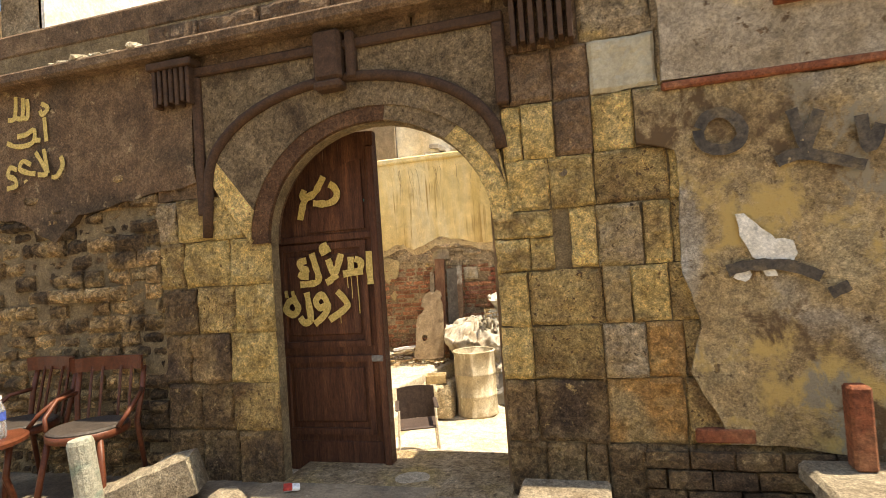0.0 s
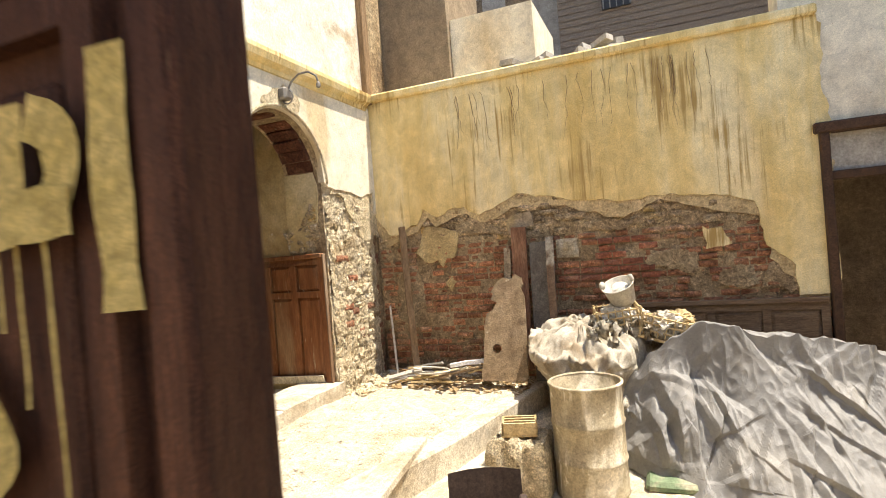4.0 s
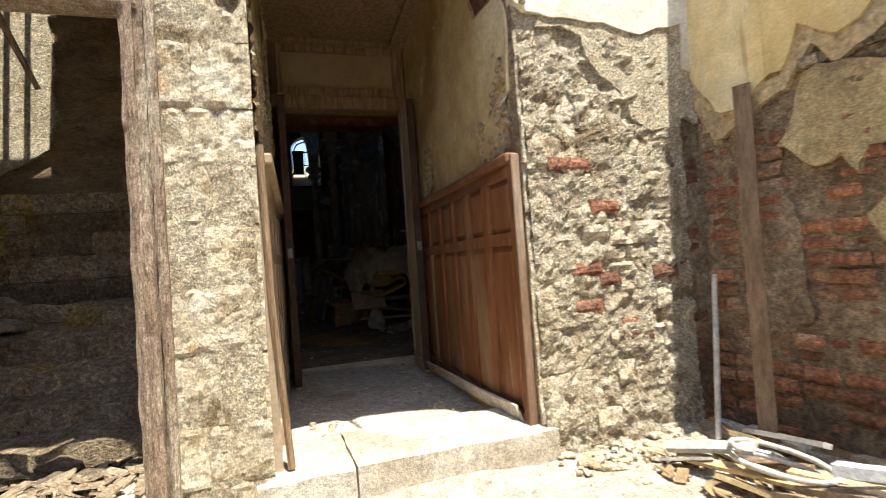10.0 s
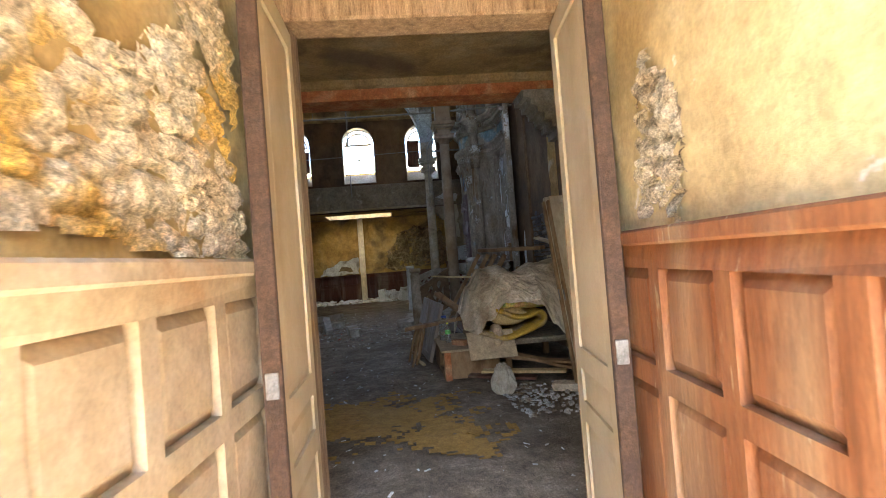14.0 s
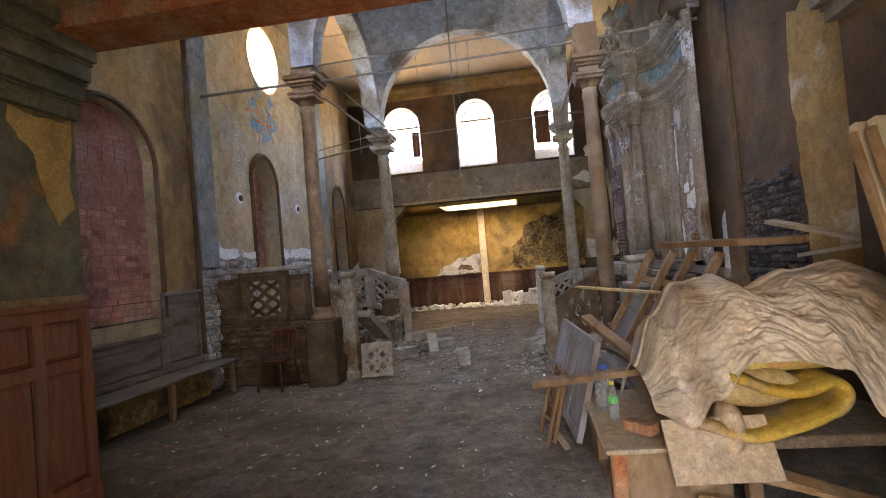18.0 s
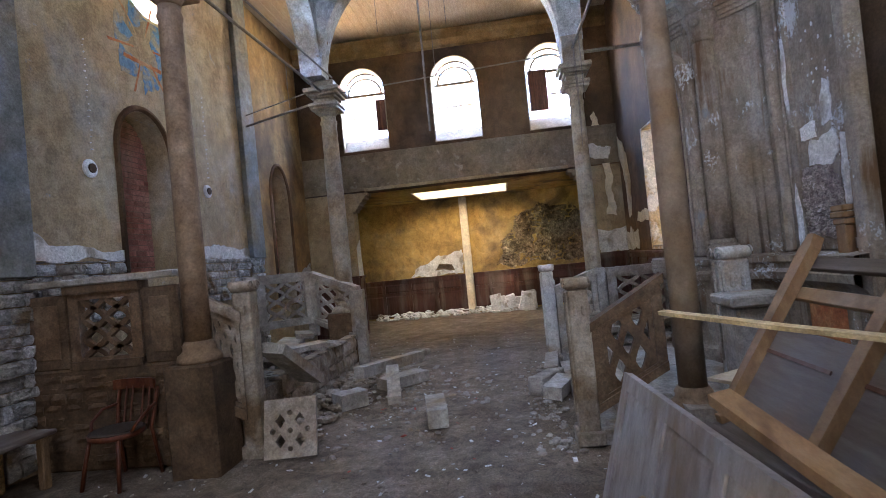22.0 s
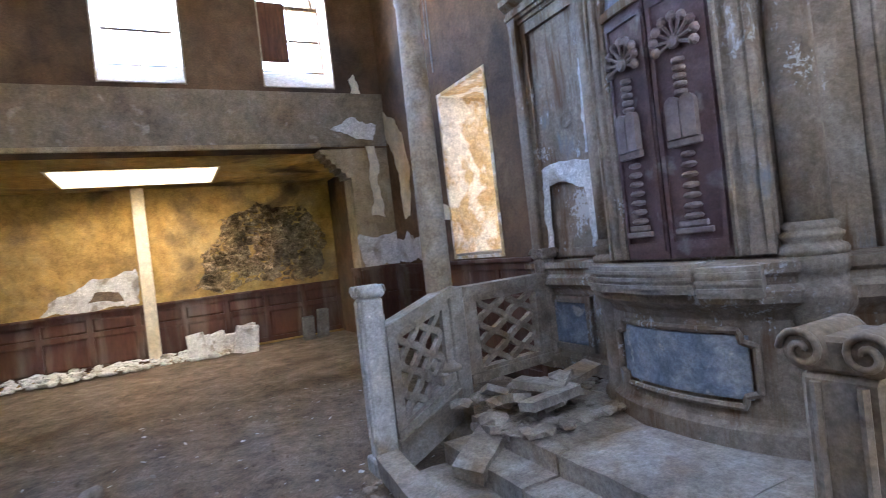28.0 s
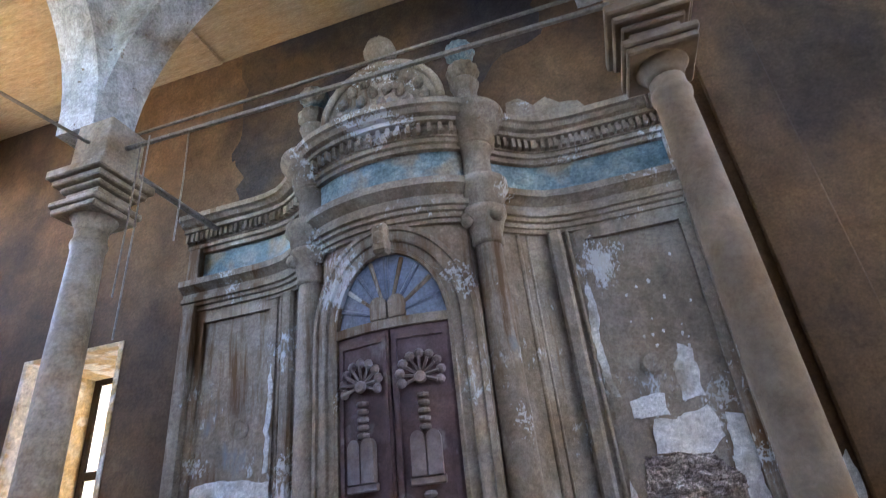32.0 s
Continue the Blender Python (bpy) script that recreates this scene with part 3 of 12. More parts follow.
def courses(parent, name, m, u0, u1, v0, v1, hs, ls, w0, w1, rough, material, gaps=None, near=None, joint=0.012, seed=1, nu=4, nv=3, keep=None, edge=0.018, proud=0.02, pit=0.0):
    """Courses of stones or bricks as parts of a wall; those outside near() are joined into one."""
    rnd = random.Random(seed)
    rest = bmesh.new()
    v, count = v0, 0
    while v < v1 - 0.02:
        h = min(rnd.uniform(*hs), v1 - v)
        spans = [(u0, u1)]
        for a, b in (gaps(v, v + h) if gaps else []):
            cut = []
            for s, e in spans:
                if b <= s or a >= e:
                    cut.append((s, e))
                else:
                    if a > s:
                        cut.append((s, a))
                    if b < e:
                        cut.append((b, e))
            spans = cut
        for s, e in spans:
            u = s
            first = True
            while u < e - 0.01:
                ln = rnd.uniform(*ls) * (rnd.uniform(0.4, 1.0) if first else 1)
                first = False
                if e - (u + ln) < ls[0] * 0.45:
                    ln = e - u
                ln = min(ln, e - u)
                if keep is None or keep(u + ln / 2, v + h / 2, rnd):
                    ww = w1 + (1 if w1 > w0 else -1) * rnd.uniform(-proud, proud)
                    args = (m, u + joint / 2, u + ln - joint / 2, v + joint / 2, v + h - joint / 2, w0, ww, rough, rnd.uniform(0, 90), nu, nv, edge, pit)
                    if near is None or near(u + ln / 2, v + h / 2):
                        part(name, block(bmesh.new(), *args), material, parent)
                        count += 1
                    else:
                        block(rest, *args)
                u += ln
        v += h
    if len(rest.verts):
        o = part(name + "_mass", rest, material, parent)
        tagged(o, "", "", "", "stuff")
    else:
        rest.free()
    return count


def inside(poly, u, v):
    odd = False
    for (ua, va), (ub, vb) in zip(poly, poly[1:] + poly[:1]):
        if (va > v) != (vb > v) and u < ua + (v - va) / (vb - va) * (ub - ua):
            odd = not odd
    return odd


def rubble_skin(poly, m, seed, depth=0.024, st=0.009, su=17.0, sv=26.0):
    """Packed broken stones of mixed size laid bare where plaster fell."""
    us, vs = [p[0] for p in poly], [p[1] for p in poly]
    bm, grid = bmesh.new(), {}

    def at(i, j):
        if (i, j) not in grid:
            u, v = min(us) + i * st, min(vs) + j * st
            q = Vector((u * su, v * sv, seed)) + noise.noise_vector(Vector((u * su * 0.35, v * su * 0.35, seed))) * 0.7
            near, far = noise.voronoi(q)[0][:2]
            h = min(0.3, far - near) * 2.4 + 0.5 * noise.noise(Vector((u * su * 0.5, v * su * 0.5, 1))) + 0.25 * noise.noise(q * 3)
            grid[i, j] = bm.verts.new(m @ Vector((u, v, depth * (h - 0.35))))
        return grid[i, j]
    for i in range(int((max(us) - min(us)) / st)):
        for j in range(int((max(vs) - min(vs)) / st)):
            if inside(poly, min(us) + (i + 0.5) * st, min(vs) + (j + 0.5) * st):
                bm.faces.new((at(i, j), at(i + 1, j), at(i + 1, j + 1), at(i, j + 1)))
    return bm


def arch_gap(u0, u1, spring, apex):
    c, hw, r = (u0 + u1) / 2, (u1 - u0) / 2, apex - spring

    def f(a, b):
        if a >= apex:
            return []
        if b <= spring:
            return [(u0, u1)]
        k = max(0.0, (max(a, spring) - spring)) / r
        x = hw * math.sqrt(max(0.0, 1 - k * k))
        return [(c - x, c + x)]
    return f


def panel_work(parent, m, u0, u1, v0, v1, cols, rows, material, depth=0.03, rail=0.07, name="panel", cap=True, frame_name="frame"):
    """Framed panelling: rails and stiles with a raised panel in every field. rows: shares of the height, from below. m: w points out."""
    W = (u1 - u0 - rail) / cols
    tot = sum(rows)
    fields, v = [], v0 + rail
    H = v1 - v0 - rail * (len(rows) + 1)
    for r in rows:
        fields.append((v, v + H * r / tot))
        v += H * r / tot + rail
    holes = [rect(u0 + rail + i * W, u0 + (i + 1) * W, a, b) for i in range(cols) for a, b in fields]
    part(frame_name, slab(rect(u0, u1, v0, v1), holes, 0.0, depth, m), material, parent)
    for i in range(cols):
        for a, b in fields:
            p0, p1 = u0 + rail + i * W, u0 + (i + 1) * W
            bm = bmesh.new()
            e = min(0.035, (p1 - p0) * 0.2)
            outer = [bm.verts.new(m @ Vector(c)) for c in ((p0, a, 0.004), (p1, a, 0.004), (p1, b, 0.004), (p0, b, 0.004))]
            inner = [bm.verts.new(m @ Vector(c)) for c in ((p0 + e, a + e, depth * 0.75), (p1 - e, a + e, depth * 0.75), (p1 - e, b - e, depth * 0.75), (p0 + e, b - e, depth * 0.75))]
            bm.faces.new(inner)
            for k in range(4):
                bm.faces.new((outer[k], outer[(k + 1) % 4], inner[(k + 1) % 4], inner[k]))
            part(name, bm, material, parent)
    if cap:
        part("cap_rail", bx(u0, u1, v1, v1 + 0.05, 0, depth + 0.035, 0.008, m), material, parent)


def ribbon(path, profile, closed=False):
    """Moulding along a plan path: (x, y) points; profile: (offset to the path's right, height)."""
    bm = bmesh.new()
    n = len(path)
    cols = []
    for i, (x, y) in enumerate(path):
        a, b = Vector(path[max(i - 1, 0)]), Vector(path[min(i + 1, n - 1)])
        d = (b - a).normalized()
        nx, ny = d.y, -d.x
        cols.append([bm.verts.new((x + nx * o, y + ny * o, z)) for o, z in profile])
    for a, b in zip(cols, cols[1:]):
        for k in range(len(profile) - 1):
            bm.faces.new((a[k], b[k], b[k + 1], a[k + 1]))
    return bm


def rock(bm, c, r, seed, flat=1.0, sub=1):
    vs = bmesh.ops.create_icosphere(bm, subdivisions=sub, radius=1.0)["verts"]
    rnd = random.Random(seed)
    sx, sy, sz, a = rnd.uniform(0.7, 1.3), rnd.uniform(0.6, 1.1), rnd.uniform(0.4, 0.9) * flat, rnd.uniform(0, 6.28)
    for v in vs:
        p = v.co * (1 + 0.35 * noise.noise(v.co * 1.6 + Vector((seed * 3.1, 0, 0))))
        x, y = p.x * sx, p.y * sy
        v.co = Vector((c[0] + r * (x * math.cos(a) - y * math.sin(a)), c[1] + r * (x * math.sin(a) + y * math.cos(a)), c[2] + r * p.z * sz))


def scatter(name, material, n, area, zf, size, seed, label, category, flat=0.8, sub=1, chips=False):
    """Loose bits on the ground: one body of uncountable pieces."""
    rnd = random.Random(seed)
    bm = bmesh.new()
    for k in range(n):
        x, y = area(rnd)
        r = rnd.uniform(*size) * rnd.uniform(0.5, 1)
        if chips:
            mm = Matrix.Translation((x, y, zf(x, y) + r * 0.12)) @ Euler((rnd.uniform(-0.5, 0.5), rnd.uniform(-0.5, 0.5), rnd.uniform(0, 6.28))).to_matrix().to_4x4()
            box(bm, -r, r, -r * rnd.uniform(0.25, 0.9), r * 0.4, -r * 0.08, r * 0.08, mm)
        else:
            rock(bm, (x, y, zf(x, y) + r * 0.2), r, rnd.uniform(0, 99), flat, sub)
    return tagged(finish(name, bm, material), label, category, "", "stuff")


def in_rect(x0, x1, y0, y1):
    return lambda rnd: (rnd.uniform(x0, x1), rnd.uniform(y0, y1))


def plank(name, p, q, w, t, material, label, category="plank", roll=0.0, group=""):
    """A board from p to q."""
    p, q = Vector(p), Vector(q)
    d = q - p
    mm = Matrix.Translation(p) @ d.to_track_quat("X", "Z").to_matrix().to_4x4() @ Euler((roll, 0, 0)).to_matrix().to_4x4()
    bm = bmesh.new()
    L, n = d.length, 5
    rings = []
    sd = p.x * 3 + q.y * 5
    for i in range(n + 1):
        o = noise.noise(Vector((i * 0.9, sd, 0))) * 0.006
        rings.append([bm.verts.new(mm @ Vector((L * i / n + (noise.noise(Vector((k, sd, i))) * 0.02 if i in (0, n) else 0), a + o, b + o))) for k, (a, b) in enumerate(((-w / 2, -t / 2), (w / 2, -t / 2), (w / 2, t / 2), (-w / 2, t / 2)))])
    for a, b in zip(rings, rings[1:]):
        for k in range(4):
            bm.faces.new((a[k], a[(k + 1) % 4], b[(k + 1) % 4], b[k]))
    bm.faces.new(rings[0][::-1])
    bm.faces.new(rings[-1])
    return tagged(finish(name, bm, material), label, category, group)


def sheet_on(name, m, loop, w0, w1, material, label, holes=(), category="plaster"):
    return structure(name, slab(loop, list(holes), w0, w1, m), material, label, category)


def strokes(name, m, lines, width, material, parent):
    """Brush strokes painted on a face: flat ribbons along lines."""
    for order, line in enumerate(lines):
        lift = -0.0012 * order
        bm = bmesh.new()
        pts = [Vector(p) for p in line]
        fine = []
        for i in range(len(pts) - 1):
            p0, p1, p2, p3 = pts[max(i - 1, 0)], pts[i], pts[i + 1], pts[min(i + 2, len(pts) - 1)]
            for k in range(5):
                s = k / 5
                fine.append(0.5 * ((2 * p1) + (p2 - p0) * s + (2 * p0 - 5 * p1 + 4 * p2 - p3) * s * s + (3 * p1 - p0 - 3 * p2 + p3) * s ** 3))
        fine.append(pts[-1])
        prev = None
        for i, p in enumerate(fine):
            d = (fine[min(i + 1, len(fine) - 1)] - fine[max(i - 1, 0)])
            d = d.normalized() if d.length > 1e-6 else Vector((1, 0))
            ww = width * (0.5 + 0.12 * noise.noise(Vector((p.x * 30, p.y * 30, 1))))
            nn = Vector((-d.y, d.x)) * ww
            cur = [bm.verts.new(m @ Vector((p.x + nn.x, p.y + nn.y, lift + 0.0006 * math.sin(i)))), bm.verts.new(m @ Vector((p.x - nn.x, p.y - nn.y, lift + 0.0006 * math.sin(i))))]
            if prev:
                bm.faces.new((prev[0], prev[1], cur[1], cur[0]))
            prev = cur
        part(name, bm, material, parent)


def lerp_table(table, x):
    for (xa, ya), (xb, yb) in zip(table, table[1:]):
        if x <= xb:
            f = max(0.0, min(1.0, (x - xa) / (xb - xa)))
            f = f * f * (3 - 2 * f)
            return ya + (yb - ya) * f
    return table[-1][1]


def cloth_heap(name, cx, cy, rx, ry, h, z0, material, label, category, seed=0, n=60, fold=0.06, rot=0.0, fscale=2.2, shape=0.5):
    """A crumpled sheet thrown over a pile."""
    bm = bmesh.new()
    grid = []
    ca, sa = math.cos(rot), math.sin(rot)
    for j in range(n + 1):
        row = []
        for i in range(n + 1):
            a, b = -1 + 2 * i / n, -1 + 2 * j / n
            r0 = max(1e-4, (abs(a) ** 2.6 + abs(b) ** 2.6) ** (1 / 2.6))
            r = math.sin(min(1.0, r0) * math.pi / 2)
            a, b = a * r / r0, b * r / r0
            top = max(0.0, 1 - r ** 2.6) ** shape
            q = Vector((a * fscale + seed, b * fscale, seed * 1.3))
            rid = 1 - abs(noise.noise(q * 1.0 + Vector((0, 0, noise.noise(q) * 0.6)))) * 2
            rid2 = 1 - abs(noise.noise(q * 2.6)) * 2
            big = noise.noise(q * 0.45) * 0.16
            ang = math.atan2(b + 0.15 * math.sin(seed), a - 0.2)
            g = Vector((math.cos(ang) * fscale * 1.1 + seed, math.sin(ang) * fscale * 1.1, r * 0.9))
            g += noise.noise_vector(q * 0.8) * 0.5
            pl_ = 1 - abs(noise.noise(g)) * 2.4
            pl2 = 1 - abs(noise.noise(g * 2.1 + Vector((3, 1, 4)))) * 2.2
            sharp = 1 - (abs(noise.noise(q * 1.3 + noise.noise_vector(q * 0.9) * 0.6)) * 3.4) ** 0.75
            sharp += 0.45 * (1 - (abs(noise.noise(q * 3.1 + noise.noise_vector(q * 2.0) * 0.5)) * 3.4) ** 0.75)
            c1 = noise.voronoi(q * 1.1 + noise.noise_vector(q * 0.8) * 0.7)[0]
            c2 = noise.voronoi(Vector((q.x * 1.5 + q.y * 0.8, q.y * 2.6 - q.x * 0.6, q.z + 4)) + noise.noise_vector(q * 1.6) * 0.5)[0]
            crease = 1.6 * (0.3 - min(0.3, c1[1] - c1[0])) + 1.0 * (0.22 - min(0.22, c2[1] - c2[0]))
            disp = fold * (0.6 * pl_ * (0.3 + r * r) + 0.4 * pl2 * r + 1.9 * crease + 0.12 * sharp)
            side = min(1.0, max(0.0, (r - 0.45) / 0.45))
            z = h * top * (1 + big) + disp * (1 - 0.7 * side)
            wob = noise.noise_vector(q * 1.4) * 0.09
            x, y = a * (rx * (1 + wob.x) + disp * side * 1.2), b * (ry * (1 + wob.y) + disp * side * 1.2)
            if r > 0.98:
                z = min(z, 0.02)
            row.append(bm.verts.new((cx + x * ca - y * sa, cy + x * sa + y * ca, z0 + max(0.0, z))))
        grid.append(row)
    for j in range(n):
        for i in range(n):
            bm.faces.new((grid[j][i], grid[j][i + 1], grid[j + 1][i + 1], grid[j + 1][i]))
    return tagged(finish(name, bm, material, True), label, category)


# ---- street front: stones, plaster, gate ----
PAINTY = mat("dull_yellow_brush_paint", [(0.5, 0.36, 0.1), (0.62, 0.46, 0.17)], 20, 0.8, 0.2, 80)
PAINTB = mat("black_spray_paint", [(0.04, 0.035, 0.03), (0.08, 0.065, 0.05), (0.16, 0.12, 0.07)], 9, 0.9, 0.3, 60, grit=0.3, spots=((0.34, 0.25, 0.13), 16, 0.64))
PAINTW = mat("white_limewash_smear", [(0.5, 0.46, 0.38), (0.72, 0.68, 0.6)], 14, 0.9, 0.3, 80)
ASHDARK = mat("sooty_limestone", [(0.14, 0.085, 0.04), (0.25, 0.16, 0.075), (0.38, 0.26, 0.12)], 6.0, 0.9, 1.0, 38, stain=(0.1, 0.065, 0.04), stain_scale=2.4, stain_lo=0.42, stain_hi=0.66, vary=0.2, grit=0.42, spots=((0.4, 0.28, 0.13), 16, 0.62))
ASHWARM = mat("golden_limestone", [(0.5, 0.33, 0.11), (0.66, 0.47, 0.18), (0.72, 0.55, 0.26)], 7.0, 0.9, 1.0, 38, stain=(0.24, 0.145, 0.06), stain_scale=3.4, stain_lo=0.5, stain_hi=0.7, vary=0.16, grit=0.36, spots=((0.2, 0.12, 0.05), 34, 0.61))
ASHCRUST = mat("crusted_golden_limestone", [(0.3, 0.19, 0.075), (0.48, 0.33, 0.13), (0.6, 0.44, 0.19)], 8.0, 0.9, 1.0, 38, stain=(0.16, 0.095, 0.045), stain_scale=3.0, stain_lo=0.45, stain_hi=0.66, vary=0.16, grit=0.4, spots=((0.1, 0.06, 0.03), 38, 0.57))
ASHGREY = mat("grey_brown_limestone", [(0.25, 0.175, 0.095), (0.38, 0.28, 0.165), (0.48, 0.38, 0.25)], 7.0, 0.9, 0.9, 40, stain=(0.42, 0.3, 0.12), stain_scale=3.0, stain_lo=0.5, stain_hi=0.7, vary=0.12, grit=0.38, spots=((0.1, 0.065, 0.035), 30, 0.6))
ASHORANGE = mat("orange_stained_limestone", [(0.3, 0.15, 0.05), (0.42, 0.235, 0.08), (0.5, 0.32, 0.13)], 6.0, 0.9, 0.9, 40, stain=(0.38, 0.27, 0.13), stain_scale=3.0, stain_lo=0.46, stain_hi=0.62, grit=0.36)
PALEBLOCK = mat("pale_grey_dressed_stone", [(0.34, 0.29, 0.19), (0.42, 0.37, 0.26), (0.48, 0.43, 0.31)], 3.0, 0.9, 0.5, 50, grit=0.12)
SMALLBRICK = mat("crumbling_small_masonry", [(0.18, 0.105, 0.05), (0.4, 0.26, 0.12), (0.66, 0.48, 0.24)], 6, 0.95, 1.0, 40, vary=0.4, grit=0.5, stain=(0.1, 0.065, 0.035), stain_scale=2.4, stain_lo=0.47, stain_hi=0.58)
SCRAWL_TOP = [
    [(-1.681, 2.227), (-1.714, 2.174), (-1.754, 2.124), (-1.807, 2.1), (-1.84, 2.061), (-1.86, 2.0), (-1.874, 1.95)],
    [(-1.828, 2.15), (-1.847, 2.1), (-1.785, 2.101), (-1.746, 2.129)],
    [(-1.642, 2.171), (-1.609, 2.149), (-1.588, 2.105), (-1.605, 2.064), (-1.653, 2.044), (-1.71, 2.045), (-1.767, 2.055)],
]
SCRAWL_UPPER_WORD = [
    [(-1.389, 1.703), (-1.392, 1.601), (-1.389, 1.486)],
    [(-1.521, 1.675), (-1.523, 1.58)],
    [(-1.491, 1.66), (-1.45, 1.636), (-1.463, 1.581), (-1.535, 1.57), (-1.579, 1.563)],
    [(-1.586, 1.699), (-1.622, 1.605), (-1.663, 1.537), (-1.707, 1.513)],
    [(-1.683, 1.67), (-1.659, 1.594), (-1.628, 1.534)],
    [(-1.579, 1.563), (-1.492, 1.572), (-1.436, 1.574)],
    [(-1.681, 1.765), (-1.718, 1.752), (-1.708, 1.73), (-1.665, 1.742), (-1.736, 1.711)],
    [(-1.8, 1.717), (-1.776, 1.629), (-1.758, 1.553), (-1.785, 1.517), (-1.9, 1.511)],
    [(-1.841, 1.672), (-1.892, 1.659), (-1.876, 1.62), (-1.84, 1.607), (-1.892, 1.572), (-1.831, 1.563)],
]
SCRAWL_LOWER_WORD = [
    [(-1.634, 1.453), (-1.591, 1.407), (-1.566, 1.354), (-1.622, 1.309), (-1.702, 1.264)],
    [(-1.711, 1.386), (-1.749, 1.435), (-1.795, 1.395), (-1.762, 1.346), (-1.706, 1.373), (-1.722, 1.318), (-1.768, 1.271), (-1.813, 1.241)],
    [(-1.858, 1.457), (-1.846, 1.365), (-1.841, 1.271), (-1.886, 1.253), (-1.917, 1.292)],
    [(-1.933, 1.417), (-1.995, 1.398), (-2.018, 1.344), (-1.963, 1.31), (-1.928, 1.352), (-1.95, 1.402)],
    [(-2.023, 1.449), (-1.997, 1.453)],
    [(-1.972, 1.446), (-1.946, 1.45)],
]
SCRAWL_LEFT = [
    [(-3.977, 2.842), (-3.912, 2.85), (-3.892, 3.001)],
    [(-3.902, 2.848), (-3.839, 2.843), (-3.825, 2.983)],
    [(-3.834, 2.838), (-3.786, 2.84), (-3.784, 2.968)],
    [(-3.657, 2.917), (-3.598, 2.877), (-3.652, 2.837), (-3.67, 2.871)],
    [(-3.633, 2.814), (-3.623, 2.642)],
    [(-3.988, 2.673), (-3.883, 2.635), (-3.746, 2.65), (-3.73, 2.736), (-3.805, 2.714), (-3.889, 2.709)],
    [(-3.745, 2.666), (-3.673, 2.657)],
    [(-3.499, 2.52), (-3.483, 2.459), (-3.538, 2.387), (-3.588, 2.385)],
    [(-3.647, 2.59), (-3.617, 2.416)],
    [(-3.72, 2.575), (-3.627, 2.421), (-3.709, 2.414)],
    [(-3.766, 2.492), (-3.838, 2.525), (-3.872, 2.473), (-3.791, 2.435), (-3.729, 2.424)],
    [(-3.825, 2.387), (-3.816, 2.37)],
    [(-3.894, 2.467), (-3.956, 2.49), (-3.981, 2.436), (-3.919, 2.405), (-3.911, 2.356), (-3.998, 2.341)],
]
SCRAWL_BLACK = [
    [(0.578, 2.167), (0.612, 2.219), (0.685, 2.236), (0.751, 2.185), (0.77, 2.114), (0.721, 2.057), (0.64, 2.056), (0.582, 2.096), (0.572, 2.16)],
    [(0.987, 2.207), (1.032, 2.026)],
    [(1.103, 2.19), (1.024, 1.986)],
    [(0.904, 1.96), (1.005, 1.989), (1.141, 1.951), (1.272, 1.904)],
    [(1.269, 2.14), (1.29, 1.98), (1.345, 2.09)],
    [(0.649, 1.451), (0.749, 1.472), (0.917, 1.461), (1.052, 1.399)],
    [(1.08, 1.318), (1.162, 1.353)],
]
FM = flatm("y", FY)
street_wall = bpy.data.objects["wall_street"]


def laid(rows, skip=()):
    """Courses of dressed stones: (foot, head, joints along the course, what each stone is of)."""
    for c, (v0, v1, joints, kinds) in enumerate(rows):
        for k, (u0, u1) in enumerate(zip(joints, joints[1:])):
            kind = kinds[min(k, len(kinds) - 1)]
            if kind == "-":
                continue
            sd = c * 7.3 + k * 3.1 + u0
            tip = 0.006 * noise.noise(Vector((sd, 1, 2)))
            o = part("stone", block(bmesh.new(), FM, u0 + 0.003, u1 - 0.003, v0 + 0.003, v1 - 0.003, 0.09, tip, 0.018, sd, 18, 14, 0.015, 0.011), STONES[kind], street_wall)


STONES = {"g": ASHWARM, "c": ASHCRUST, "d": ASHDARK, "b": BROWNPL, "y": ASHGREY, "o": ASHORANGE, "p": PALEBLOCK}
laid([
    (0.28, 0.58, (-0.5, -0.3, -0.09, 0.02, 0.22, 0.45, 0.8, 1.15, 1.5, 1.9, 2.4), "dddd"),
    (0.58, 0.92, (-0.5, -0.33, 0.04, 0.42, 0.62, 0.98, 1.4, 1.9, 2.4), "ddocdd"),
    (0.92, 1.21, (-0.5, -0.33, 0.04, 0.26, 0.44, 0.9, 1.4, 1.9, 2.4), "gcyoc"),
    (1.21, 1.51, (-0.5, -0.33, 0.06, 0.2, 0.39, 0.8, 1.3, 1.8, 2.4), "gcogc"),
    (1.51, 1.69, (-0.5, -0.31, -0.18), "gg"),
    (1.69, 1.84, (-0.5, -0.18), "g"),
    (1.51, 1.84, (-0.09, 0.05, 0.28, 0.42, 0.9, 1.4, 1.9, 2.4), "gygc"),
    (1.84, 2.12, (-0.42, -0.18, 0.06, 0.43, 0.9, 1.4, 1.9, 2.4), "ggcg"),
    (2.12, 2.43, (-0.42, -0.31, -0.13, 0.07, 0.28, 0.7, 1.3, 1.9, 2.4), "ggbgy"),
    (2.43, 2.72, (-0.42, -0.36, -0.13, 0.07, 0.41, 0.9, 1.5, 2.4), "bbbpy"),
    (2.72, 3.3, (-0.42, 0.03, 0.4, 0.9, 1.5, 2.4), "by"),
])
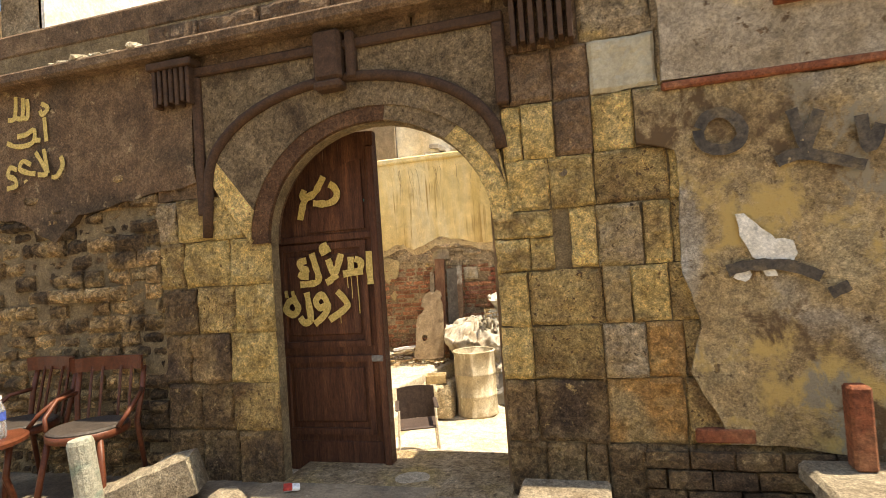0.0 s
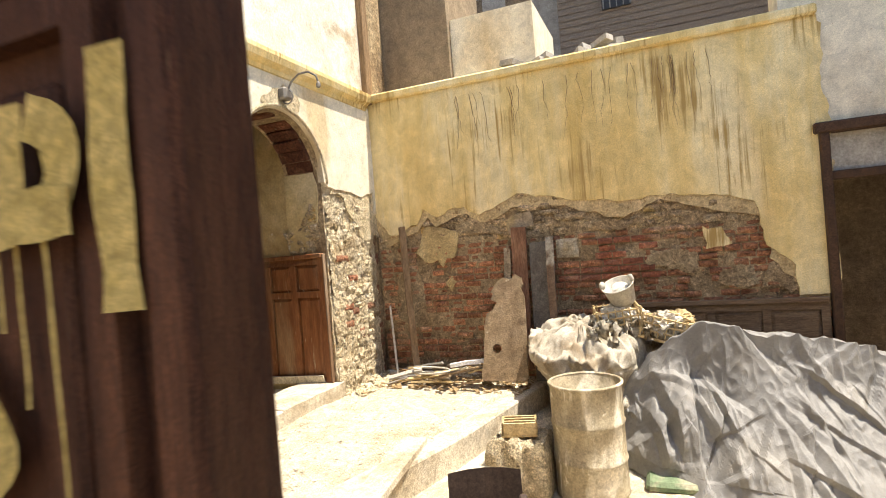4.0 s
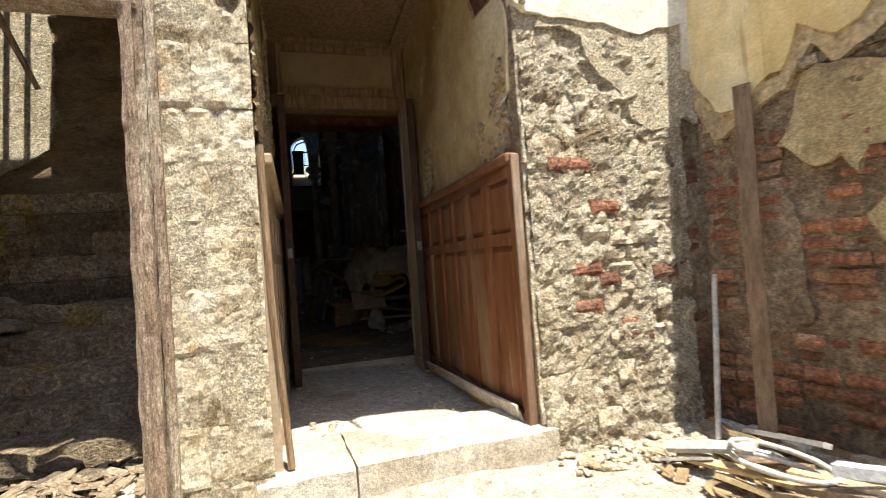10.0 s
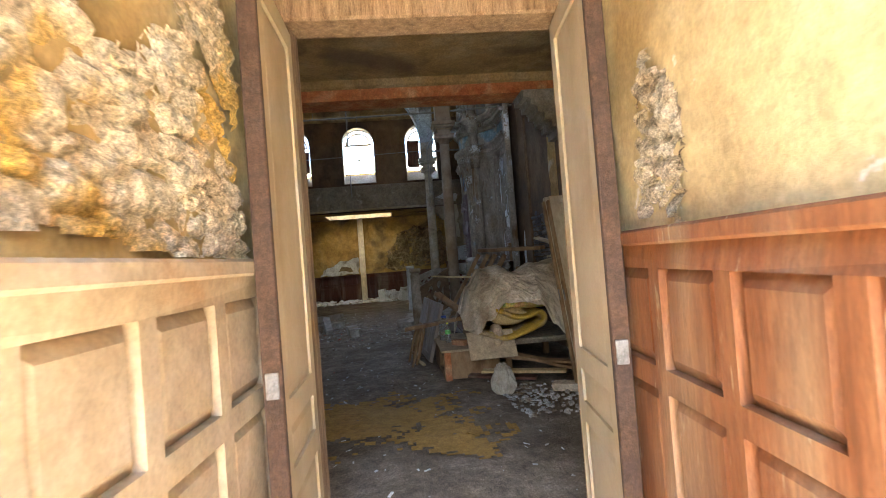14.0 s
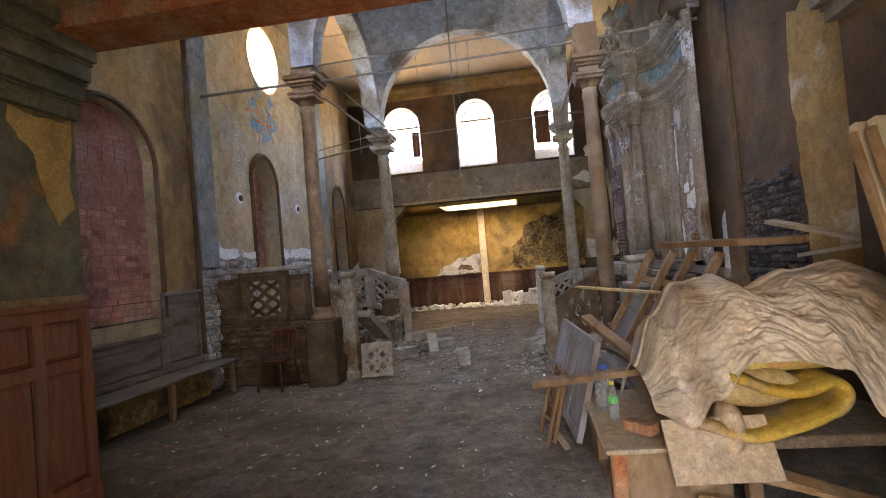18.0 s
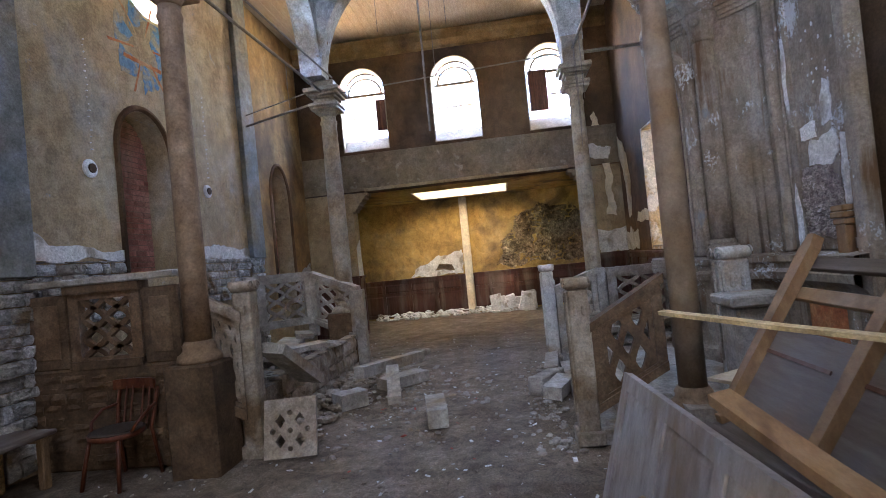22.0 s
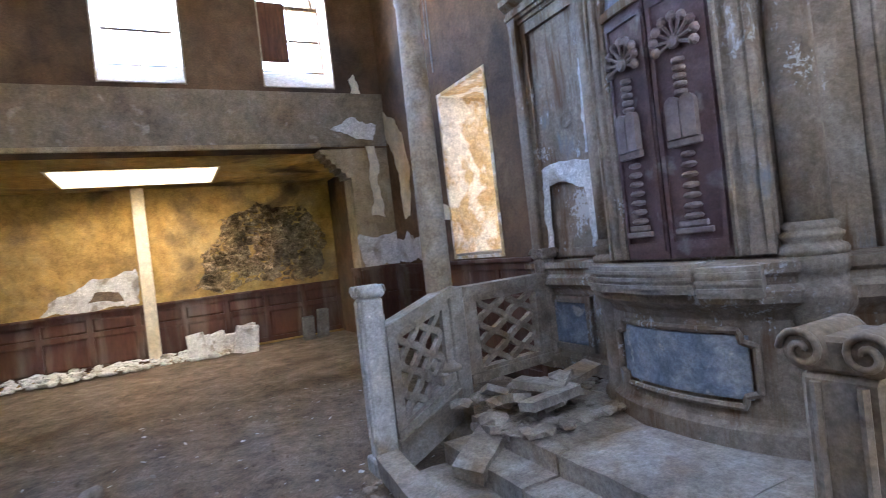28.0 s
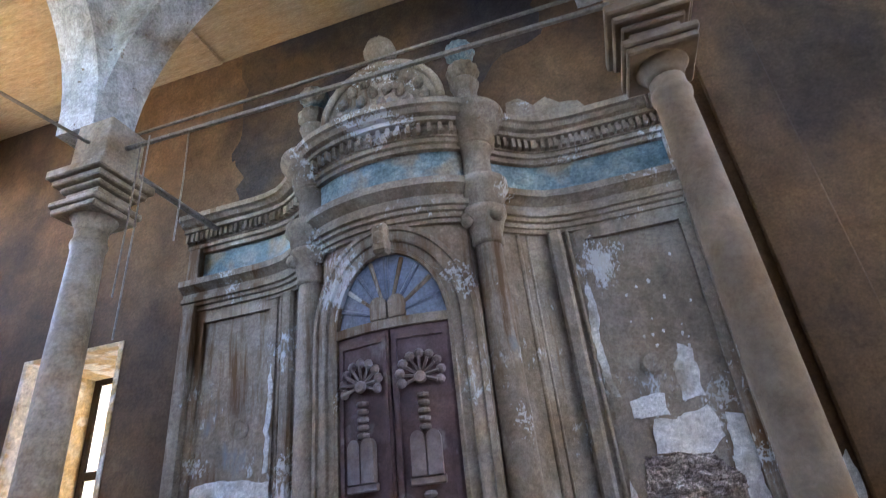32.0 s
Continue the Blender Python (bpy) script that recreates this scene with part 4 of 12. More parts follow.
laid([
    (0.28, 0.62, (-2.75, -2.5, -2.22, -1.92), "ddd"),
    (0.62, 0.92, (-2.75, -2.48, -2.25, -1.92), "ddc"),
    (0.92, 1.24, (-2.75, -2.55, -2.25, -1.92), "ddg"),
    (1.24, 1.54, (-2.75, -2.48, -2.2, -1.92), "dcg"),
    (1.54, 1.84, (-2.75, -2.56, -2.22, -1.92), "cgg"),
    (1.84, 2.12, (-2.75, -2.6, -2.36, -2.1), "ygg"),
    (2.12, 3.3, (-2.75, -2.36), "b"),
])
laid([(2.95, 3.3, (-2.36, -1.9, -1.4, -0.9, -0.42), "b")])
# small broken masonry beside the gate, under brown render
courses(street_wall, "masonry_stone", FM, -4.6, -2.75, 0.28, 2.35, (0.07, 0.12), (0.1, 0.24), 0.09, 0.0, 0.03, SMALLBRICK, seed=8, nu=5, nv=3, near=lambda u, v: u > -3.9 and v < 1.9, edge=0.025, proud=0.03, joint=0.006, pit=0.012, keep=lambda u, v, r: r.random() > 0.05)
# arch ring
c0, hw0, rz0 = -1.21, 0.71, 0.67
DOORBAND = mat("dark_brown_painted_stone", [(0.075, 0.036, 0.018), (0.12, 0.06, 0.03), (0.16, 0.085, 0.045)], 6, 0.9, 0.8, 45, grit=0.3, spots=((0.26, 0.17, 0.09), 20, 0.63))


def arch_piece(a0, a1, in_u, in_v, out_u, out_v, base, front, back, seed, out_c=None, steps=6):
    """A stone of the arch ring between two angles."""
    bm = bmesh.new()
    rows = []
    oc = c0 if out_c is None else out_c
    for i in range(steps + 1):
        a = a0 + (a1 - a0) * i / steps
        ca, sa = math.cos(a), math.sin(a)
        jit = 0.006 * noise.noise(Vector((seed, i * 0.7, 2)))
        rows.append([bm.verts.new(p) for p in ((c0 + in_u * ca, FY + back, 1.79 + in_v * sa), (c0 + in_u * ca, FY + front + jit, 1.79 + in_v * sa), (oc + out_u * ca, FY + front + jit, base + out_v * sa), (oc + out_u * ca, FY + 0.1, base + out_v * sa))])
    for r0, r1 in zip(rows, rows[1:]):
        for j in range(4):
            bm.faces.new((r0[j], r0[(j + 1) % 4], r1[(j + 1) % 4], r1[j]))
    bm.faces.new(rows[0])
    bm.faces.new(rows[-1][::-1])
    return bm


RINGSTONE = mat("sooty_brown_ring_stone", [(0.15, 0.105, 0.058), (0.24, 0.17, 0.095), (0.3, 0.22, 0.13)], 6, 0.92, 0.9, 45, stain=(0.1, 0.065, 0.036), stain_scale=2.2, stain_lo=0.56, stain_hi=0.66, vary=0.1, grit=0.34, spots=((0.09, 0.055, 0.03), 30, 0.61))
for k in range(11):
    a0, a1 = math.pi * k / 11 + 0.001, math.pi * (k + 1) / 11 - 0.001
    part("voussoir", arch_piece(a0, a1, hw0 + 0.12, rz0 + 0.09, 0.93, 0.53, 2.19, -0.012, 0.1, k, -1.37), ASHWARM if k in (0, 10) else RINGSTONE, street_wall)
    part("arch_edge_stone", arch_piece(a0, a1, hw0, rz0, hw0 + 0.119, rz0 + 0.089, 1.79, -0.004, 0.14, k + 40), ASHWARM if k < 3 else DOORBAND if k > 4 else RINGSTONE, street_wall)
# rendered tympanum and hood mould
hood = [(-1.37 + 0.95 * math.cos(math.pi * i / 24), 2.2 + 0.54 * math.sin(math.pi * i / 24)) for i in range(25)]
hood_line = hood
tym = [(-0.42, 2.2), (-0.42, 2.94), (-2.34, 2.94), (-2.34, 2.2)] + list(reversed(hood))[1:-1]
structure("gate_tympanum", slab(tym, [], -0.01, 0.1, FM), RINGSTONE, "sooty render over the gate arch", "wall")
TRIM = mat("dark_painted_timber", [(0.045, 0.024, 0.014), (0.085, 0.045, 0.024)], 6, 0.75, 0.4, 60, stretch=(1, 1, 1))
gate_trim = thing("gate_surround", "dark wooden hood mould and frame round the stone gate arch", "door surround")
part("hood_mould", tube([(u, FY - 0.012, v) for u, v in hood_line] + [(-2.34, FY - 0.012, 2.0), (-2.36, FY + 0.005, 1.86)], 0.034, 8), TRIM, gate_trim, smooth=True)
part("frame_head", bx(-2.4, -0.36, FY - 0.04, FY + 0.05, 2.9, 2.96, 0.01), TRIM, gate_trim)
part("frame_side", bx(-2.4, -2.335, FY - 0.04, FY + 0.05, 2.0, 2.899, 0.01), TRIM, gate_trim)
part("frame_side", bx(-0.43, -0.36, FY - 0.04, FY + 0.05, 2.44, 2.899, 0.01), TRIM, gate_trim)
part("keystone_bracket", bx(-1.5, -1.32, FY - 0.09, FY + 0.02, 2.72, 3.02, 0.02), TRIM, gate_trim)
part("bracket_side", bx(-1.3, -1.24, FY - 0.06, FY + 0.02, 2.72, 3.0, 0.01), TRIM, gate_trim)
part("bracket_foot", bx(-1.5, -1.32, FY - 0.1, FY + 0.02, 2.66, 2.715, 0.015), TRIM, gate_trim)
for u0, u1, v0, v1 in ((-2.66, -2.36, 2.72, 2.96), (-0.33, 0.02, 2.72, 2.98)):
    for i in range(7):
        uu = u0 + (u1 - u0) * (i + 0.5) / 7
        part("bracket_flute", bx(uu - 0.014, uu + 0.014, FY - 0.09, FY + 0.03, v0 + 0.02 * (i % 2), v1, 0.004), TRIM, gate_trim)
    part("bracket_cap", bx(u0 - 0.02, u1 + 0.02, FY - 0.11, FY + 0.03, v1, v1 + 0.05, 0.008), TRIM, gate_trim)
structure("street_cornice", bx(-4.6, 0.1, FY - 0.14, FY + 0.1, 3.04, 3.13, 0.02), BROWNPL, "crumbling render cornice", "trim")
structure("street_parapet", bx(-9, 8, FY + 0.02, FY + 0.63, 3.3, 3.5, 0.03), BROWNPL, "dusty wall top", "wall")
scatter("parapet_rubble", RUBBLE, 60, in_rect(-4.6, -2.6, FY - 0.1, FY + 0.1), lambda x, y: 3.13, (0.03, 0.1), 5, "broken plaster lumps along the cornice", "rubble")
# render sheets with broken edges
up_left = ragged([(-4.65, 2.2), (-4.2, 2.15), (-3.87, 2.1), (-3.59, 1.94), (-3.4, 2.1), (-3.16, 2.13), (-2.94, 2.13), (-2.73, 2.2), (-2.53, 2.23), (-2.41, 2.25), (-2.41, 3.04), (-4.65, 3.04)], 0.035, 0.07, 2, lambda u, v: v > 2.95)
sheet_on("render_sheet", FM, up_left, -0.02, 0.07, BROWNPL, "brown render with a broken lower edge")
up_right = ragged([(0.42, 2.44), (1.2, 2.42), (2.4, 2.4), (2.4, 3.3), (0.42, 3.3)], 0.02, 0.09, 5, lambda u, v: v > 3.2)
sheet_on("render_sheet", FM, up_right, -0.04, 0.07, GREYPL, "stained brown-grey render")
mid_right = ragged([(0.46, 0.95), (0.6, 0.6), (1.2, 0.55), (2.4, 0.55), (2.4, 2.37), (1.2, 2.38), (0.29, 2.4), (0.28, 2.14), (0.46, 2.1), (0.47, 1.8), (0.44, 1.45), (0.52, 1.2)], 0.02, 0.05, 9)
OCHREWASH = mat("ochre_washed_render", [(0.2, 0.13, 0.06), (0.34, 0.24, 0.12), (0.42, 0.33, 0.19)], 2.6, 0.92, 0.7, 40, stain=(0.36, 0.33, 0.28), stain_scale=0.9, stain_lo=0.5, stain_hi=0.6, grit=0.32, spots=((0.13, 0.085, 0.045), 12, 0.6))
streaked(OCHREWASH, (0.52, 0.36, 0.13), 5.0, 1.14, 1.26, (1, 1, 1), 1.3, 1.2)
streaked(OCHREWASH, (0.3, 0.25, 0.17), 6.0, 1.17, 1.27, (1.2, 1, 0.9), 1.0, 1.2)
streaked(OCHREWASH, (0.13, 0.08, 0.04), 7.0, 1.19, 1.3, (1, 1, 0.8), 0.8, 1.2)
sheet_on("render_sheet", FM, mid_right, -0.022, 0.07, OCHREWASH, "patchy ochre and grey render")
RUSTRED = mat("rusty_dark_red_timber", [(0.13, 0.04, 0.02), (0.2, 0.065, 0.03), (0.27, 0.12, 0.06)], 5, 0.85, 0.5, 45, grit=0.3)
structure("render_ledge", bx(0.42, 2.4, FY - 0.05, FY, 2.385, 2.425, 0.008), RUSTRED, "rusty ledge across the wall", "trim")
part("slot_back", bx(-0.2, -0.08, FY + 0.08, FY + 0.105, 1.5, 1.86), DOORBAND, street_wall)
# flat dark disc in place of a shaded hole
part("put_log_hole", lathe([(0.0, -0.004), (0.022, -0.004), (0.02, 0.0), (0.0, 0.0)], 9, pose(-0.1, FY + 0.0, 2.03, 90, 0, 0), close=False), DARKROOM, street_wall)
sunk = thing("sunken_beam_ends", "rusty red timber let into the masonry", "timber")
part("timber", bx(0.45, 0.72, FY - 0.03, FY + 0.05, 0.6, 0.67, 0.008), RUSTRED, sunk)
tb = thing("roof_timber", "red-painted timber fixed to the render", "timber")
part("timber", bx(0.95, 1.9, FY - 0.1, FY, 2.72, 2.8, 0.01), RUSTRED, tb)
paint = thing("wall_graffiti", "yellow and black hand-painted scrawls on the street wall", "graffiti")
strokes("yellow_scrawl", flatm("y", FY - 0.026), SCRAWL_LEFT, 0.035, PAINTY, paint)
strokes("black_scrawl", flatm("y", FY - 0.042), SCRAWL_BLACK, 0.055, PAINTB, paint)
for k, pts in enumerate(([(0.72, 1.71), (0.76, 1.71), (0.81, 1.65), (0.87, 1.59), (0.95, 1.57), (0.97, 1.52), (0.92, 1.46), (0.86, 1.48), (0.78, 1.52), (0.73, 1.61)],
                         [(0.69, 1.44), (0.71, 1.47), (0.74, 1.5), (0.77, 1.44), (0.74, 1.41)], [(0.79, 1.47), (0.84, 1.46), (0.85, 1.41), (0.8, 1.42)])):
    sheet_on("white_smear", flatm("y", FY - 0.03), ragged(pts, 0.022, 0.018, 500 + k), -0.006, 0.0, PAINTW, "splash of white limewash on the wall", category="paint")

# gate: one leaf closed, one folded back
gate_leaf = thing("gate_leaf", "dark brown panelled gate leaf with yellow painted scrawl, closed", "door")
GL = flatm("y", 3.34)
outl = [(-2.26, 0.2), (-1.33, 0.2), (-1.33, 2.5)] + [(-1.36 + 0.9 * math.cos(a), 1.78 + 0.74 * math.sin(a)) for a in [math.pi * (0.55 + 0.45 * i / 10) for i in range(11)]]
part("leaf_board", slab(outl, [], 0.0, 0.06, GL), DOORWOOD, gate_leaf)
for v0, v1 in ((0.5, 1.02), (1.08, 1.78)):
    bm = slab(rect(-2.08, -1.42, v0, v1), [rect(-2.04, -1.46, v0 + 0.04, v1 - 0.04)], -0.025, 0.001, GL)
    part("panel_moulding", bm, DOORWOOD, gate_leaf)
    part("raised_panel", bx(-2.01, -1.49, v0 + 0.08, v1 - 0.08, -0.016, 0.002, 0.007, GL), DOORWOOD, gate_leaf)
arcp = [(-1.42, 1.86)] + [(-1.42 + 0.4 * math.cos(a), 1.86 + 0.46 * math.sin(a)) for a in [math.pi * (0.5 + 0.5 * i / 8) for i in range(9)]]
part("panel_moulding", slab(arcp, [], -0.02, 0.001, GL), DOORWOOD, gate_leaf)
part("middle_rail", bx(-2.24, -1.34, 1.79, 1.84, -0.022, 0.001, 0.006, GL), DOORWOOD, gate_leaf)
part("meeting_stile", bx(-1.375, -1.325, 0.22, 2.4, -0.035, 0.06, 0.008, GL), DOORWOOD, gate_leaf)
part("kick_rail", bx(-2.25, -1.38, 0.22, 0.45, -0.012, 0.001, 0.005, GL), DOORWOOD, gate_leaf)
part("lock", bx(-1.42, -1.34, 0.98, 1.02, -0.04, -0.03, 0.004, GL), STEEL, gate_leaf)
for word in (SCRAWL_TOP, SCRAWL_UPPER_WORD, SCRAWL_LOWER_WORD):
    strokes("painted_letters", flatm("y", 3.3), word, 0.046, PAINTY, gate_leaf)
strokes("paint_drip", flatm("y", 3.304), [[(-1.53, 1.56), (-1.526, 1.48), (-1.527, 1.4)], [(-1.556, 1.55), (-1.552, 1.47)], [(-1.485, 1.56), (-1.48, 1.43), (-1.479, 1.3)], [(-1.62, 1.3), (-1.618, 1.24)]], 0.006, PAINTY, gate_leaf)
part("turquoise_lozenge", slab([(-1.433, 2.02), (-1.41, 2.046), (-1.433, 2.072), (-1.456, 2.046)], [], -0.003, 0.0, flatm("y", 3.337)), mat("turquoise_enamel", [(0.06, 0.3, 0.28), (0.1, 0.38, 0.35)], 20, 0.4, 0.1, 60), gate_leaf, "small turquoise lozenge")
open_leaf = thing("open_gate_leaf", "weathered gate leaf folded back against the wall", "door")
part("leaf_board", bx(-0.515, -0.46, 3.4, 3.95, 0.2, 2.2, 0.006), OLDWOOD, open_leaf)
part("leaf_rail", bx(-0.53, -0.516, 3.41, 3.94, 0.9, 1.05, 0.004), OLDWOOD, open_leaf)
part("leaf_edge", bx(-0.535, -0.517, 3.4, 3.43, 0.2, 2.2, 0.004), OLDWOOD, open_leaf)
structure("gate_lining", bx(-0.53, -0.5, 3.1, 3.34, 0.1, 1.9), OLDWOOD, "worn timber lining of the gate", "trim")
structure("gate_sill", bx(-1.95, -0.48, 2.9, 3.6, 0.1, 0.31, 0.02), ASHGREY, "worn stone sill of the gate", "step")


# ---- street things ----
CHAIRWOOD = mat("red_brown_varnished_wood", [(0.08, 0.023, 0.011), (0.135, 0.043, 0.02)], 7, 0.4, 0.1, 60, stretch=(1, 1, 0.4), stain=(0.26, 0.13, 0.06), stain_lo=0.6, stain_hi=0.8)
SEATDARK = mat("dark_worn_seat", [(0.035, 0.028, 0.022), (0.07, 0.055, 0.045)], 9, 0.5, 0.2, 70)
WATER = mat("clear_plastic", [(0.8, 0.85, 0.88), (0.86, 0.9, 0.92)], 4, 0.08, 0.0, 40)
WATER.node_tree.nodes["Principled BSDF"].inputs["Transmission Weight"].default_value = 0.85
LABELBLUE = mat("blue_printed_label", [(0.03, 0.06, 0.3), (0.08, 0.13, 0.45)], 20, 0.4, 0.0, 50)
CAPWHITE = mat("white_plastic", [(0.7, 0.7, 0.7), (0.78, 0.78, 0.78)], 20, 0.4, 0.05, 50)


def bentwood_chair(m):
    t = thing("bentwood_chair", "red-brown bentwood cafe chair with a dark round seat", "chair", "cafe chairs", m)
    part("seat", lathe([(0.0, 0.43), (0.2, 0.43), (0.215, 0.44), (0.215, 0.455), (0.2, 0.465), (0.0, 0.46)], 24, close=False), SEATDARK, t)
    part("seat_ring", lathe([(0.205, 0.4), (0.222, 0.41), (0.222, 0.445), (0.205, 0.45)], 24, close=False), CHAIRWOOD, t, smooth=True)
    for sx in (-1, 1):
        part("front_leg", tube([(sx * 0.15, 0.13, 0.42), (sx * 0.18, 0.17, 0.2), (sx * 0.2, 0.2, 0.0)], 0.018, 8), CHAIRWOOD, t, smooth=True)
        part("back_post", tube([(sx * 0.21, -0.24, 0.0), (sx * 0.19, -0.18, 0.42), (sx * 0.21, -0.22, 0.6), (sx * 0.21, -0.26, 0.76)], 0.017, 8), CHAIRWOOD, t, smooth=True)
        part("arm_brace", tube([(sx * 0.205, -0.23, 0.62), (sx * 0.26, -0.1, 0.6), (sx * 0.25, 0.02, 0.52), (sx * 0.215, 0.06, 0.45)], 0.014, 8), CHAIRWOOD, t, smooth=True)
        for k in (0.06, 0.13):
            part("back_spindle", tube([(sx * k, -0.19, 0.45), (sx * k, -0.26, 0.77)], 0.009, 6), CHAIRWOOD, t)
    arc = [(0.225 * math.sin(a), -0.21 - 0.07 * math.cos(a), 0.79) for a in [math.pi * (-0.5 + i / 10) for i in range(11)]]
    bm = bmesh.new()
    rows = []
    for x, y, z in arc:
        rows.append([bm.verts.new((x, y + o, z + h)) for o, h in ((-0.012, -0.045), (0.012, -0.045), (0.012, 0.045), (-0.012, 0.045))])
    for a, b in zip(rows, rows[1:]):
        for j in range(4):
            bm.faces.new((a[j], a[(j + 1) % 4], b[(j + 1) % 4], b[j]))
    bm.faces.new(rows[0][::-1]); bm.faces.new(rows[-1])
    part("top_rail", bm, CHAIRWOOD, t)
    return t


ch1 = bentwood_chair(pose(-3.0, 2.62, 0.3, 0, 0, 195))
copy_thing(ch1, pose(-3.62, 2.66, 0.3, 0, 0, 172))
tbl = thing("cafe_table", "small round red-brown wooden cafe table", "table", m=pose(-3.5, 2.28, 0.3))
part("tabletop", lathe([(0.0, 0.42), (0.27, 0.42), (0.29, 0.43), (0.29, 0.45), (0.27, 0.46), (0.0, 0.46)], 28, close=False), CHAIRWOOD, tbl)
for k in range(4):
    a = math.pi * (0.25 + k / 2)
    part("leg", tube([(0.2 * math.cos(a), 0.2 * math.sin(a), 0.42), (0.17 * math.cos(a), 0.17 * math.sin(a), 0.22), (0.23 * math.cos(a), 0.23 * math.sin(a), 0.0)], 0.018, 8), CHAIRWOOD, tbl, smooth=True)


def bottle(m, label, lab, h=0.24, r=0.032, name="water_bottle", capm=None):
    t = thing(name, label, "bottle", "", m)
    part("body", lathe([(0.0, 0.0), (r * 0.9, 0.0), (r, 0.01), (r, h * 0.32), (r * 0.93, h * 0.36), (r, h * 0.4), (r, h * 0.68), (r * 0.45, h * 0.86), (r * 0.4, h * 0.93), (0.0, h * 0.93)], 16, close=False), WATER, t, smooth=True)
    part("label_band", lathe([(r * 1.02, h * 0.42), (r * 1.02, h * 0.62)], 16, close=False), lab, t)
    part("cap", lathe([(r * 0.5, h * 0.92), (r * 0.5, h), (0.0, h)], 12, close=False), capm or CAPWHITE, t)
    return t


for x, y in ((-3.42, 2.33), (-3.35, 2.36), (-3.66, 2.16)):
    bottle(pose(x, y, 0.762), "clear water bottle with a blue label on the cafe table", LABELBLUE)
tagged(finish("drinking_glass", lathe([(0.022, 0.0), (0.03, 0.08), (0.028, 0.08), (0.02, 0.006), (0.0, 0.006)], 14, pose(-3.47, 2.36, 0.762), close=False), WATER, True), "small clear drinking glass on the cafe table", "glass")
stub = thing("concrete_post", "short grey concrete post with flaking green paint", "post", m=pose(-2.62, 2.3, 0.28, 4, -4, 0))
part("shaft", lathe([(0.065, 0.0), (0.063, 0.5), (0.055, 0.52), (0.0, 0.525)], 14, close=True), mat("flaking_green_grey_concrete", [(0.22, 0.22, 0.17), (0.4, 0.38, 0.3)], 8, 0.85, 0.5, 50, stain=(0.13, 0.2, 0.16), stain_scale=6), stub)
STREETSTONE = mat("dusty_brown_street_stone", [(0.2, 0.155, 0.1), (0.3, 0.245, 0.17), (0.4, 0.34, 0.24)], 5, 0.95, 0.8, 45, grit=0.3, stain=(0.16, 0.11, 0.065), stain_scale=2.0)
kerb_m = pose(-2.66, 2.6, 0.4, 0, -17, 22)
tagged(finish("stone_kerb_piece", block(bmesh.new(), kerb_m, -0.36, 0.36, -0.11, 0.11, -0.14, 0.09, 0.02, 7, 9, 4, 0.03, 0.008), STREETSTONE), "broken length of stone kerb lying aslant by the gate", "kerb")
for k, (x, y, r) in enumerate(((-2.06, 2.62, 0.17), (-2.3, 2.45, 0.07), (-1.6, 2.7, 0.05))):
    bm = bmesh.new()
    rock(bm, (x, y, 0.33), r, k + 3, 0.8, 2)
    tagged(finish("boulder", bm, STREETSTONE, True), "dusty limestone lump on the street dirt", "stone")
structure("gate_step", bx(-1.95, -0.9, 2.62, 2.9, 0.2, 0.36, 0.03), STREET, "dirty stone step before the gate", "step")
tagged(finish("stone_slab", bx(-0.42, 0.02, 2.5, 2.86, 0.3, 0.44, 0.015, None), STREETSTONE), "pale flat stone slab beside the gate", "slab")
pk = thing("crumpled_packet", "small crumpled red and white packet", "litter", m=pose(-1.72, 2.75, 0.38, 10, 5, 30))
part("wrapper", bx(-0.045, 0.045, -0.025, 0.025, -0.01, 0.014, 0.005), CAPWHITE, pk)
part("red_band", bx(-0.046, 0.005, -0.026, 0.026, -0.005, 0.015, 0.003), mat("red_print", [(0.4, 0.04, 0.03), (0.5, 0.07, 0.05)], 9, 0.5, 0.1, 60), pk)
bm = bmesh.new()
for k in range(7):
    rock(bm, (0.72 + 0.06 * math.cos(k * 2.1) + 0.03 * k, 2.66 + 0.05 * math.sin(k * 1.7), 0.34), 0.06, k, 0.6, 1)
tagged(finish("plastic_rubbish", bm, mat("pale_blue_plastic_film", [(0.16, 0.3, 0.55), (0.6, 0.68, 0.75)], 14, 0.4, 0.4, 50)), "crumpled blue and white plastic rubbish", "litter")
bench = thing("stone_bench", "worn concrete block bench against the wall", "bench")
part("slab", bx(0.86, 1.7, 2.35, 2.88, 0.46, 0.56, 0.02), STREETSTONE, bench)
part("support", bx(0.92, 1.6, 2.4, 2.88, 0.28, 0.459, 0.02), STREET, bench)
rp = thing("red_post", "flaking red-brown timber post on the bench", "post")
part("shaft", bx(1.04, 1.13, 2.72, 2.81, 0.56, 0.93, 0.012), RUSTRED, rp)
scatter("street_litter", CONCRETE, 160, in_rect(-3.2, 1.4, 2.2, 2.9), lambda x, y: 0.3, (0.008, 0.035), 12, "small stones and chips on the street", "rubble")
# brick course at the wall's foot
courses(street_wall, "foot_brick", flatm("y", FY - 0.04), 0.2, 1.6, 0.28, 0.56, (0.085, 0.1), (0.2, 0.26), 0.1, 0.0, 0.012, ASHDARK, seed=21, nu=3, nv=2, edge=0.01, proud=0.006)


